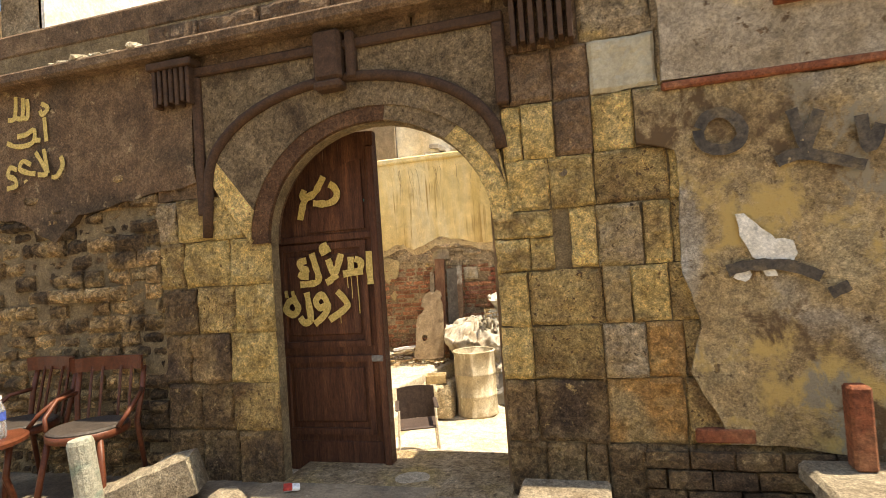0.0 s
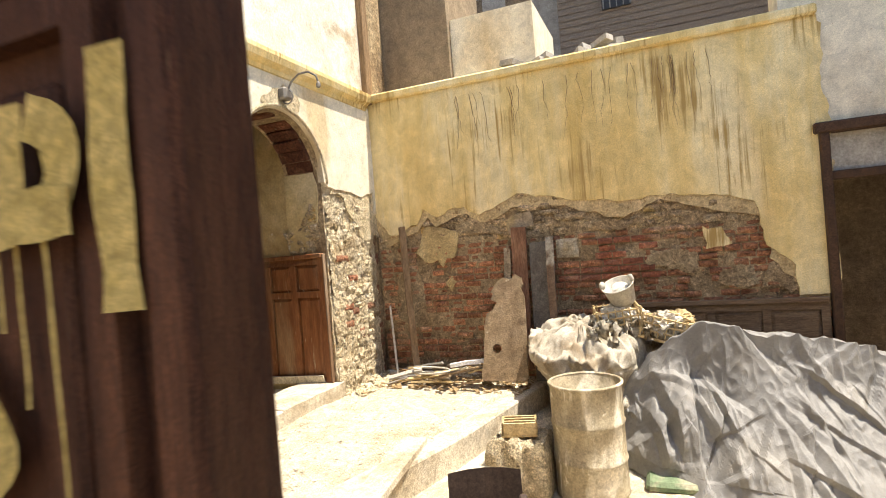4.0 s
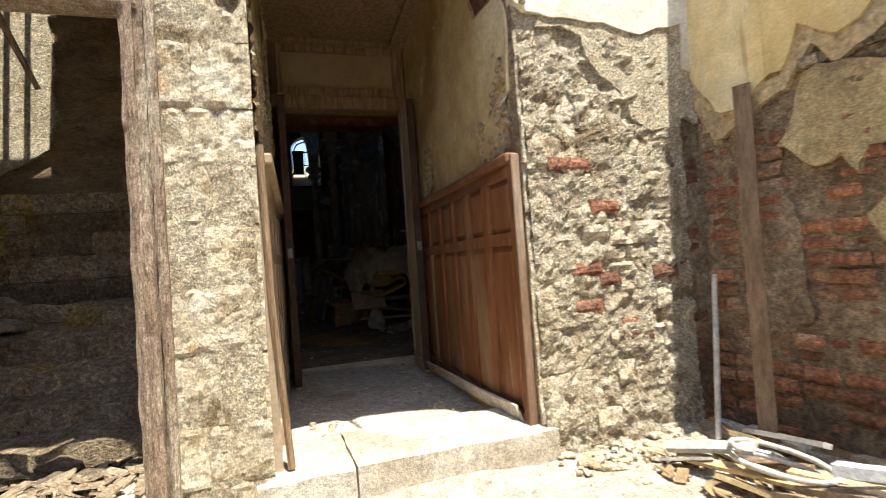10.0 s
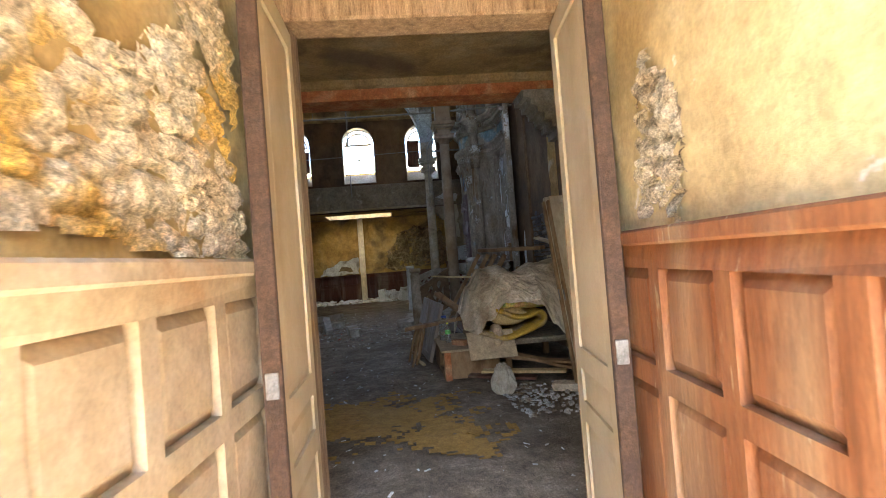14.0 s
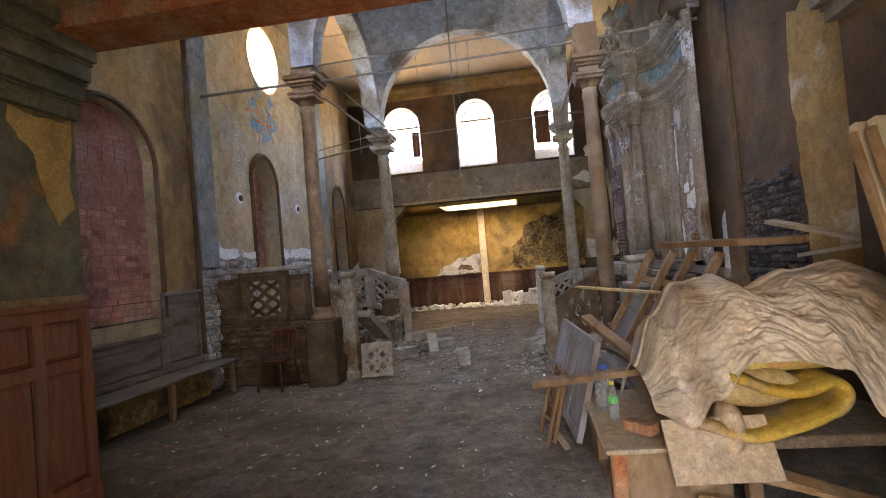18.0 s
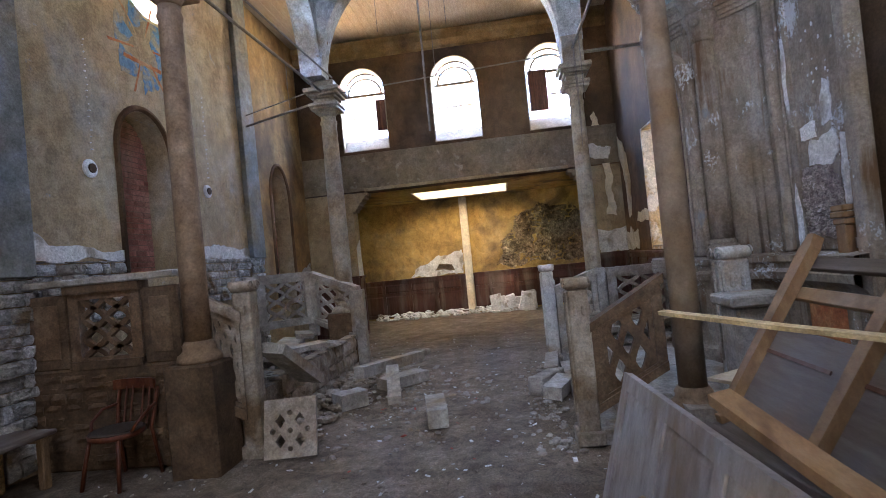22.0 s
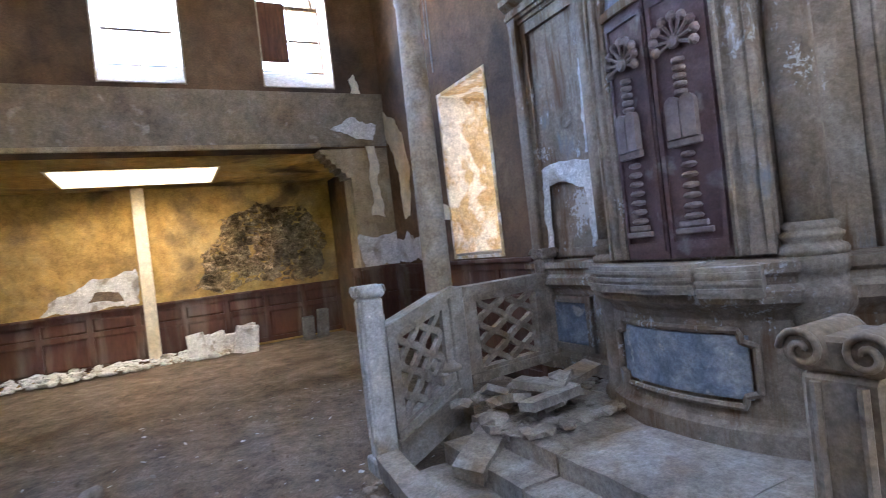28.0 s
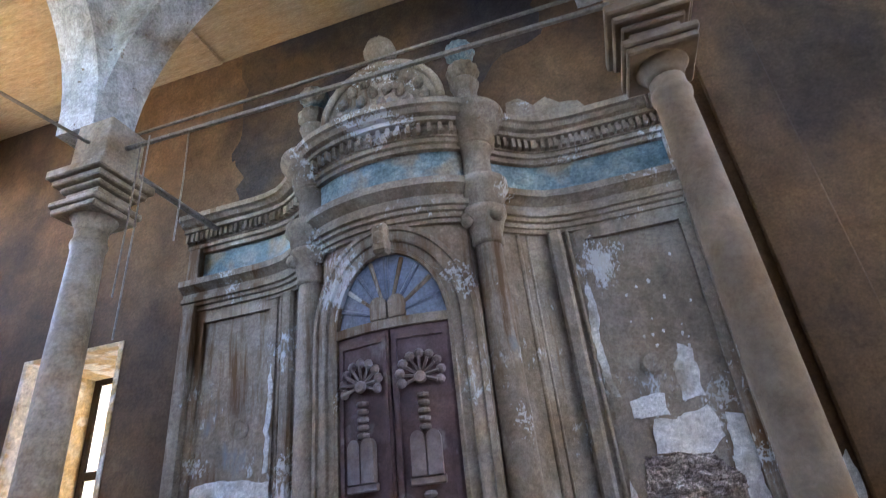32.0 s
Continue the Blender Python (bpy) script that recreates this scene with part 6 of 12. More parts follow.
# paler plaster cut to the stretch under the roof strip, where sun falls
sheet_on("plaster_sheet", flatm("x", -7.0), ragged([(3.59, 1.95), (4.0, 1.86), (4.3, 1.98), (4.6, 1.9), (4.9, 2.02), (5.16, 2.2), (5.22, 3.29), (3.59, 3.29)], 0.05, 0.05, 47, lambda u, v: v > 3.2), 0.0, 0.05, GRAINCOAT, "rough buff plaster on the sunlit stretch of the stair wall")
for y in (4.42, 4.82, 4.9, 5.04):
    tagged(finish("roof_batten", tube([(-6.99, y, 3.38), (-6.6, y + 0.02, 3.42), (-6.38, y + 0.03, 3.4)], 0.022, 6), OLDWOOD), "bare batten across the open roof strip", "batten", "roof battens")
rm = thing("fallen_roof_timber", "splintered timbers hanging in the stair room", "timber")
part("timber", tube([(-5.6, 4.7, 3.3), (-6.0, 4.9, 2.4)], 0.06, 6, taper=0.4), OLDWOOD, rm)
part("timber", tube([(-5.3, 5.1, 3.3), (-5.6, 5.5, 2.2)], 0.03, 6, taper=0.5), OLDWOOD, rm)
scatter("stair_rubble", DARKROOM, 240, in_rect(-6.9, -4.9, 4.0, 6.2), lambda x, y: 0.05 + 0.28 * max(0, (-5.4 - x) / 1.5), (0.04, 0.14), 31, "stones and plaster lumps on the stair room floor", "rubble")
scatter("stair_litter", mat("dry_leaf_litter", [(0.16, 0.11, 0.06), (0.36, 0.28, 0.18)], 30, 0.9, 0.2, 60), 900, in_rect(-5.7, -4.5, 4.75, 6.25), lambda x, y: 0.06 + (0.07 if x > -4.86 else 0.0), (0.02, 0.085), 32, "dry leaves and paper scraps on the stair room floor", "litter", chips=True)

# thin dark lining added to hide the pale passage wall and darken the room
structure("stair_room_north", bx(-7.0, WX - 0.5, 6.366, 6.379, 0.0, 3.3), DARKROOM, "dark lining added over the passage wall in the stair room", "wall")
courses(bpy.data.objects["stair_room_back"], "stone", flatm("x", -7.0), 3.6, 6.35, 0.05, 1.95, (0.1, 0.2), (0.16, 0.4), -0.03, 0.06, 0.05, NRUBBLE, seed=33, nu=5, nv=4, joint=0.008, pit=0.012, keep=lambda u, v, r: v < 1.75 + 0.25 * noise.noise(Vector((u * 2, 0, 1))))
courses(bpy.data.objects["stair_room_north"], "stone", Matrix(((1, 0, 0, 0), (0, 0, -1, 6.366), (0, 1, 0, 0), (0, 0, 0, 1))), -6.98, -4.9, 0.05, 2.6, (0.1, 0.2), (0.16, 0.4), -0.005, 0.04, 0.03, NRUBBLE, seed=34, nu=4, nv=3, joint=0.008)
# weathered frame and leaf of the stair doorway
fr = thing("stair_doorframe", "weathered brown arched doorframe with a fan transom", "door")
for a, b, k in ((5.0, 5.12, 1), (6.18, 6.27, 2)):
    part("post", block(bmesh.new(), WM, a, b, 0.12, 2.3, -0.1, 0.03, 0.012, k, 6, 70, 0.012, 0.008), FRAMEWOOD, fr)
for a, b, k, w_ in ((4.9, 4.945, 3, 0.03), (4.95, 4.995, 4, 0.055), (5.03, 5.07, 5, 0.06), (6.2, 6.235, 6, 0.055), (6.275, 6.315, 7, 0.04)):
    part("jamb_moulding", block(bmesh.new(), WM, a, b, 0.1 - 0.06 * (k == 7), 2.3, -0.02, w_, 0.008, k * 3.1, 3, 80, 0.008, 0.006), FRAMEWOOD, fr)
for ri, ro, w_ in ((0.575, 0.635, 0.03), (0.595, 0.618, 0.055), (0.638, 0.665, 0.045), (0.668, 0.69, 0.06)):
    ring = [(5.625 + ri * math.cos(math.pi * i / 28), 2.3 + (ri + 0.095) * math.sin(math.pi * i / 28)) for i in range(29)]
    ring_o = [(5.625 + ro * math.cos(math.pi * i / 28), 2.3 + (ro + 0.095) * math.sin(math.pi * i / 28)) for i in range(29)]
    part("arch_moulding", slab(ragged(ring_o + ring[::-1], 0.008, 0.03, int(ri * 100)), [], -0.1 if w_ == 0.03 else -0.02, w_, WM), FRAMEWOOD, fr)
part("transom_bar", block(bmesh.new(), WM, 5.02, 6.25, 2.15, 2.24, -0.08, 0.05, 0.012, 8.8, 50, 5, 0.014, 0.008), FRAMEWOOD, fr)
for sg in (-1, 1):
    part("tracery_bar", tube([(WX - 0.03, 5.635 + sg * 0.02, 2.24), (WX - 0.03, 5.635 + sg * 0.03, 2.42), (WX - 0.03, 5.635 + sg * 0.14, 2.58), (WX - 0.03, 5.635 + sg * 0.36, 2.7), (WX - 0.03, 5.635 + sg * 0.47, 2.72)], 0.02, 6), FRAMEWOOD, fr)
    part("tracery_bar", tube([(WX - 0.03, 5.635 + sg * 0.33, 2.9), (WX - 0.03, 5.635 + sg * 0.2, 2.66), (WX - 0.03, 5.635 + sg * 0.02, 2.5)], 0.017, 6), FRAMEWOOD, fr)
LEAFWOOD = mat("faded_brown_door_wood", [(0.12, 0.066, 0.036), (0.18, 0.106, 0.06), (0.24, 0.16, 0.098)], 2.5, 0.75, 0.2, 60, stretch=(6, 6, 0.6), stain=(0.36, 0.27, 0.18), stain_scale=1.2, stain_lo=0.56, stain_hi=0.72)
lf = thing("stair_door_leaf", "weathered brown panelled door leaf standing open", "door", m=pose(-4.74, 6.27, 0.125, 0, 0, 180 + 6))
LM = Matrix(((1, 0, 0, 0), (0, 0, 1, 0), (0, 1, 0, 0), (0, 0, 0, 1)))
part("leaf_core", bx(0.0, 0.54, 0.0, 2.1, -0.03, 0.0, 0.004, LM), LEAFWOOD, lf)
panel_work(lf, LM, 0.0, 0.54, 0.0, 2.1, 1, (1.3, 0.5, 1.2), LEAFWOOD, 0.018, 0.09, cap=False)
panel_work(lf, LM @ Matrix.Translation((0, 0, -0.03)) @ Matrix.Scale(-1, 4, (0, 0, 1)), 0.0, 0.54, 0.0, 2.1, 1, (1.3, 0.6, 0.95), LEAFWOOD, 0.018, 0.09, cap=False)
tagged(finish("loose_lath", block(bmesh.new(), WM, 6.225, 6.27, 0.0, 1.3, 0.062, 0.085, 0.008, 2.5, 3, 40, 0.008, 0.005), FRAMEWOOD), "long loose lath leaning on the doorframe", "lath")

# wall lamp over the passage
lamp = thing("wall_lamp", "rusty iron gooseneck wall lamp bracket without a shade", "lamp")
part("box", bx(WX + 0.03, WX + 0.13, 7.3, 7.42, 3.08, 3.2, 0.02), STEEL, lamp)
part("arm", tube([(WX + 0.1, 7.36, 3.14), (WX + 0.16, 7.37, 3.25), (WX + 0.24, 7.38, 3.31), (WX + 0.34, 7.4, 3.32), (WX + 0.42, 7.41, 3.27), (WX + 0.44, 7.41, 3.2)], 0.01, 8), STEEL, lamp, smooth=True)
part("scroll", tube([(WX + 0.1 + (0.02 + 0.006 * k) * math.cos(k * 0.7), 7.36, 3.1 + (0.02 + 0.006 * k) * math.sin(k * 0.7)) for k in range(12)], 0.008, 6), STEEL, lamp, smooth=True)
part("socket", lathe([(0.01, 0.0), (0.022, -0.02), (0.022, -0.05), (0.014, -0.06)], 12, pose(WX + 0.44, 7.41, 3.21)), STEEL, lamp)
sheet_on("base_coat", WM, ragged([(7.05, 3.0), (7.6, 3.0), (7.62, 3.1), (7.5, 3.2), (7.36, 3.26), (7.2, 3.2), (7.08, 3.08)], 0.04, 0.04, 91), 0.03, 0.042, GRAINCOAT, "broken plaster at the crown of the passage arch")


# ---- courtyard things ----
DRUM = mat("cement_splashed_drum", [(0.25, 0.2, 0.13), (0.36, 0.3, 0.2), (0.46, 0.4, 0.29)], 5, 0.8, 0.4, 50, stain=(0.62, 0.56, 0.44), stain_scale=3.2, stain_lo=0.56, stain_hi=0.62, stretch=(1, 1, 0.3), grit=0.2, spots=((0.68, 0.62, 0.5), 7, 0.64))
streaked(DRUM, (0.66, 0.6, 0.48), 11.0, 1.06, 1.16, (2.0, 2.0, 0.1), 2.0, 0.9)
TARP = mat("grey_tarpaulin", [(0.18, 0.174, 0.166), (0.25, 0.243, 0.232)], 2.5, 0.55, 0.2, 50, stain=(0.29, 0.275, 0.25), stain_scale=2.2, stain_lo=0.54, stain_hi=0.75, grit=0.07)
SACK = mat("dusty_woven_sack", [(0.3, 0.255, 0.185), (0.42, 0.375, 0.3), (0.5, 0.46, 0.38)], 5, 0.85, 0.4, 90, stain=(0.26, 0.2, 0.13), stain_scale=3, grit=0.15)
CANE = mat("pale_palm_cane", [(0.42, 0.3, 0.14), (0.58, 0.45, 0.25)], 8, 0.7, 0.2, 60)
RUSTYCHAIR = mat("brown_plastic", [(0.05, 0.035, 0.03), (0.085, 0.06, 0.05)], 6, 0.5, 0.1, 60)
PIPE = mat("pale_painted_tube", [(0.45, 0.4, 0.33), (0.58, 0.53, 0.45)], 8, 0.5, 0.1, 60)
drum = thing("steel_drum", "open cement-splashed steel drum", "drum", m=pose(-1.65, 7.42, -0.52))
prof = [(0.27, 0.0), (0.29, 0.012), (0.285, 0.03), (0.283, 0.27), (0.294, 0.285), (0.283, 0.3), (0.283, 0.56), (0.294, 0.575), (0.283, 0.59), (0.283, 0.85), (0.294, 0.865), (0.285, 0.88), (0.276, 0.87), (0.274, 0.1), (0.0, 0.1)]
part("shell", lathe(prof, 40, close=False), DRUM, drum, smooth=True)
part("rim", lathe([(0.283, 0.86), (0.297, 0.868), (0.297, 0.882), (0.28, 0.888), (0.274, 0.875)], 40, close=False), DRUM, drum, smooth=True)
part("dried_cement", lathe([(0.0, 0.3), (0.272, 0.28)], 20, close=False), YELLOW, drum)

# tarpaulin over a heap
def hung_tarpaulin():
    """A stiff sheet over the heap: level on top, falling to the ground in long sharp folds with flat cloth between."""
    ridge = [(-1.75, -0.3), (-1.5, 0.0), (-1.3, 0.26), (-1.15, 0.44), (-0.95, 0.58), (-0.72, 0.71), (-0.5, 0.68), (-0.2, 0.6), (0.2, 0.55), (0.6, 0.4), (0.95, 0.0)]
    brow_y = [(-1.75, 8.3), (-1.4, 8.15), (-0.9, 8.12), (-0.4, 8.0), (0.2, 7.95), (0.95, 8.1)]
    foot_y = [(-1.75, 8.1), (-1.45, 7.9), (-1.1, 7.56), (-0.75, 7.34), (-0.2, 7.2), (0.4, 7.2), (0.95, 7.5)]
    back_y = [(-1.75, 8.34), (-1.35, 8.2), (-1.1, 8.4), (-0.9, 8.75)]
    nu, nv, top = 260, 190, 0.26
    X = -1.75 + 2.7 * np.arange(nu + 1)[:, None] / nu + np.zeros((1, nv + 1))
    V = np.arange(nv + 1)[None, :] / nv + np.zeros((nu + 1, 1))
    rnd = random.Random(21)
    W = np.zeros_like(X)
    # cloth length down the fall is about 1.6 m; each fold is a ridge or a valley with straight sides
    for k in range(150):
        size = 0 if k < 12 else (1 if k < 60 else 2)
        cx, cv = rnd.uniform(-1.6, 0.9), rnd.uniform(0.05, 1.0)
        ang = rnd.gauss(-1.2 if rnd.random() < 0.6 else -2.15, 0.35)
        ln, wd, amp = ((rnd.uniform(0.6, 1.1), rnd.uniform(0.14, 0.24), rnd.uniform(0.08, 0.13)), (rnd.uniform(0.3, 0.8), rnd.uniform(0.06, 0.13), rnd.uniform(0.03, 0.055)),
                       (rnd.uniform(0.1, 0.35), rnd.uniform(0.025, 0.06), rnd.uniform(0.008, 0.02)))[size]
        if rnd.random() < 0.3:
            amp = -amp * 0.8
        dx, dv = (X - cx), (V - cv) * 1.6
        bend = rnd.uniform(-0.35, 0.35)
        al = dx * math.cos(ang) - dv * math.sin(ang)
        ac = dx * math.sin(ang) + dv * math.cos(ang) + bend * al * al
        side = np.where(ac > 0, rnd.uniform(2.0, 4.0), rnd.uniform(0.5, 0.9))
        W += amp * np.maximum(0.0, 1 - np.abs(ac) * side / wd) * np.clip(1.3 - (np.abs(al) / (0.5 * ln)) ** 2, 0.0, 1.0)
    bm = bmesh.new()
    grid = []
    for i in range(nu + 1):
        x = X[i, 0]
        zr, yb, yf, ye = lerp_table(ridge, x), lerp_table(brow_y, x), lerp_table(foot_y, x), lerp_table(back_y, x)
        row = []
        for j in range(nv + 1):
            v = j / nv
            if v < top:
                f = v / top
                y, z, out = ye + (yb - ye) * f, zr - 0.2 * (1 - f) ** 1.5, 0.25
            else:
                f = (v - top) / (1 - top)
                y, z, out = yb + (yf - yb) * (0.25 * f + 0.75 * f ** 1.5), zr + (-0.52 - zr) * f ** 0.95, 0.25 + 0.65 * min(1.0, f * 3)
            w = W[i, j] * (1.0 if v > top else 0.55) + 0.01 * noise.noise(Vector((x * 7, v * 9, 1))) + 0.007 * (1 - abs(noise.noise(Vector((x * 15 + v * 6, v * 13 - x * 5, 2)))) * 3)
            row.append(bm.verts.new((x + 0.3 * w, y - w * out * (1.0 if z > -0.4 else 0.6), max(-0.53, z + w * (1.0 - 0.8 * min(1, out))))))
        grid.append(row)
    for a, b in zip(grid, grid[1:]):
        for j in range(nv):
            bm.faces.new((a[j], a[j + 1], b[j + 1], b[j]))
    return bm


tarp = thing("tarpaulin", "grey dusty tarpaulin hung over a big heap", "tarpaulin")
part("sheet", hung_tarpaulin(), TARP, tarp)
tagged(finish("green_tarpaulin", bx(-1.25, -0.7, 7.45, 7.9, -0.53, -0.44, 0.03), mat("dull_green_plastic", [(0.1, 0.15, 0.08), (0.2, 0.25, 0.15)], 6, 0.7, 0.4, 50, stain=(0.4, 0.36, 0.26), stain_scale=5)), "fold of green plastic showing under the tarpaulin", "tarpaulin")
cloth_heap("sacking", -1.25, 8.62, 0.55, 0.32, 0.98, -0.5, mat("dusty_rags", [(0.3, 0.25, 0.18), (0.55, 0.5, 0.41), (0.66, 0.62, 0.54)], 9, 0.9, 0.5, 60, vary=0.0, stain=(0.22, 0.16, 0.1), stain_scale=6), "heap of torn dusty rags and sacking", "rags", 8.1, 70, 0.09, 0.4, 4.5, 0.5)


def sack(name, m, r, h, label, seed, flare=1.0, tip=0.0, lean=0.0, tied=False):
    """A bulging sack, narrow at the foot, with its torn collar crumpled inwards."""
    bm = bmesh.new()
    n, k, kc = 180, 46, 18
    rows = []
    for j in range(k + kc + 1):
        f = min(1.0, j / k)
        g = max(0.0, (j - k) / kc)
        rr = r * (0.55 + (0.5 * flare) * math.sin(f * math.pi * 0.55)) * (1 - 0.97 * g ** 1.1)
        if tied:
            rr = r * (0.7 + 0.5 * math.sin(min(1, f * 1.1) * math.pi * 0.8)) * (1 - 0.3 * f) * (1 - 0.85 * g)
        row = []
        for i in range(n):
            a = 2 * math.pi * i / n
            q = Vector((math.cos(a) * 1.3 + seed, math.sin(a) * 1.3, f * 1.6))
            c = Vector((math.cos(a) * 1.9 + seed, math.sin(a) * 1.9, g * 2.4 + 5))
            c += noise.noise_vector(c * 0.8) * 0.5
            crease = 1 - abs(noise.noise(c)) * 3
            sharp = 1 - abs(noise.noise(c * 2.3)) * 3
            d = 1 + (0.3 if tied else 0.14) * noise.noise(q * (1.6 if tied else 1.0)) + (0.03 if tied else 0.05) * (1 - abs(noise.noise(Vector((q.x * 2.2, q.y * 2.2, q.z * 0.7 + q.x * 0.8)))) * 3) + (0.018 if tied else 0.034) * (1 - abs(noise.noise(Vector((q.x * 4.6, q.y * 4.6, q.z * 2.4 + 3)))) * 3)
            if not tied:
                for fa, fz, deep, slant in ((2.1, 0.9, 0.05, 0.9), (3.2, 1.5, 0.04, -1.3), (1.6, 3.2, 0.035, 0.4)):
                    w = Vector((math.cos(a) * fa + seed, math.sin(a) * fa + slant * f, f * fz + 9 * fa))
                    w += noise.noise_vector(w * 1.4) * 0.35
                    d -= deep * max(0.0, 1 - abs(noise.noise(w)) * 5.5) * min(1.0, f * 3)
            d += (0.036 * crease + 0.022 * sharp) * min(1, max(0.0, f * 5 - 4)) * (0.3 if tied else 1.0)
            zz = h * f + tip * math.sin(a) * f * f * (1 - g) + (0.06 if tied else 0.17) * math.sin(g * math.pi / 2) + 0.025 * noise.noise(c * 1.7) * min(1, g * 4)
            zz += (0.036 * crease + 0.026 * sharp) * min(1, max(0.0, f * 6 - 5)) * (0.2 if tied else 1.7 - 0.5 * g)
            row.append(bm.verts.new((rr * d * math.cos(a) - lean * f, rr * d * math.sin(a), max(0.0, zz))))
        rows.append(row)
    for a, b in zip(rows, rows[1:]):
        for i in range(n):
            bm.faces.new((a[i], a[(i + 1) % n], b[(i + 1) % n], b[i]))
    bm.faces.new(rows[-1])
    bm.faces.new(rows[0][::-1])
    ob = tagged(finish(name, bm, SACK, True), label, "sack")
    ob.matrix_basis = m
    return ob


big_sack = sack("bulk_sack", pose(-1.66, 8.46, -0.14), 0.5, 0.6, "bulging pale woven sack of rubbish with a crumpled collar", 2, 0.96, 0.13, 0.13)
part("seam", tube([(-0.56, -0.1, 0.63), (-0.53, -0.2, 0.5), (-0.48, -0.25, 0.36), (-0.38, -0.28, 0.2), (-0.28, -0.26, 0.04)], 0.009, 6), mat("dark_stitched_seam", [(0.16, 0.12, 0.08), (0.24, 0.19, 0.13)], 20, 0.9, 0.3, 90), big_sack)
RAG = mat("torn_pale_rag", [(0.36, 0.31, 0.23), (0.56, 0.51, 0.42), (0.66, 0.62, 0.55)], 8, 0.9, 0.4, 70, stain=(0.24, 0.18, 0.11), stain_scale=5)


def rag(x, y, z, w, ln, ang, seed, label):
    """A torn strip hanging over an edge."""
    bm = bmesh.new()
    rows = []
    for j in range(9):
        f = j / 8
        row = []
        for i in range(5):
            u = (i / 4 - 0.5) * w * (1 - 0.4 * f * abs(noise.noise(Vector((seed, i, 0)))))
            o = noise.noise_vector(Vector((i * 0.7 + seed, f * 2.4, seed * 0.3))) * 0.07
            d, h = ln * 0.5 * math.sin(f * 1.5), 0.08 * math.sin(f * 3) - ln * 0.75 * f * f
            row.append(bm.verts.new((x + d * math.cos(ang) - u * math.sin(ang) + o.x, y + d * math.sin(ang) + u * math.cos(ang) + o.y, z + h + o.z)))
        rows.append(row)
    for a, b in zip(rows, rows[1:]):
        for i in range(4):
            bm.faces.new((a[i], a[i + 1], b[i + 1], b[i]))
    bmesh.ops.solidify(bm, geom=bm.faces[:], thickness=0.006)
    return tagged(finish("torn_rag", bm, RAG, True), label, "rag", "torn rags")


rr_ = random.Random(44)
for k in range(22):
    rag(rr_.uniform(-1.75, -1.2), rr_.uniform(8.2, 8.5), rr_.uniform(0.56, 0.66), rr_.uniform(0.03, 0.12), rr_.uniform(0.06, 0.14), rr_.uniform(3.4, 6.0), 30 + k * 1.3, "torn dusty rag on the rubbish heap")
PAIL = mat("scuffed_pale_grey_plastic", [(0.4, 0.37, 0.31), (0.54, 0.51, 0.45)], 6, 0.6, 0.2, 60, stain=(0.3, 0.25, 0.18), stain_scale=4, grit=0.15)
pail = thing("broken_pail", "scuffed pale grey plastic pail tipped over on a crate", "bucket", m=pose(-1.38, 8.56, 0.84, 24, -14, 0))
part("shell", lathe([(0.0, 0.0), (0.1, 0.0), (0.115, 0.02), (0.15, 0.2), (0.158, 0.205), (0.158, 0.215), (0.146, 0.213), (0.1, 0.03), (0.0, 0.03)], 28, close=False), PAIL, pail, smooth=True)
for sx in (-1, 1):
    part("lug", lathe([(0.0, -0.02), (0.035, -0.016), (0.042, 0.0), (0.035, 0.016), (0.0, 0.02)], 12, pose(sx * 0.14, 0.02, 0.23, 0, 90, 20 * sx), close=False), PAIL, pail, smooth=True)
bm = bmesh.new()
rock(bm, (0.0, 0.0, 0.17), 0.125, 4, 0.5, 3)
part("filling", bm, PAINTW, pail, "white plaster lumps in the pail")


def cane_crate(m, label):
    t = thing("cane_crate", label, "crate", "palm-cane crates", m)
    w, d, h = 0.2, 0.15, 0.24
    for sx in (-1, 1):
        for sy in (-1, 1):
            part("corner_stick", tube([(sx * w, sy * d, 0), (sx * w, sy * d, h)], 0.013, 6), CANE, t)
    for j in range(4):
        z = 0.02 + j * (h - 0.04) / 3
        for sy in (-1, 1):
            part("rail", tube([(-w - 0.02, sy * d, z), (w + 0.02, sy * d, z)], 0.01, 6), CANE, t)
        for sx in (-1, 1):
            part("rail", tube([(sx * w, -d - 0.02, z), (sx * w, d + 0.02, z)], 0.01, 6), CANE, t)
    for i in range(6):
        x = -w + 2 * w * (i + 0.5) / 6
        for sy in (-1, 1):
            part("stick", tube([(x, sy * d, 0), (x, sy * d, h)], 0.007, 5), CANE, t)
    part("floor_slats", bx(-w, w, -d, d, 0.0, 0.02, 0.004), CANE, t)
    return t


cr = cane_crate(pose(-1.44, 8.54, 0.58, 6, -6, 12), "pale palm-cane crate holding white rubbish")
copy_thing(cr, pose(-1.03, 8.44, 0.47, -8, 12, -20))
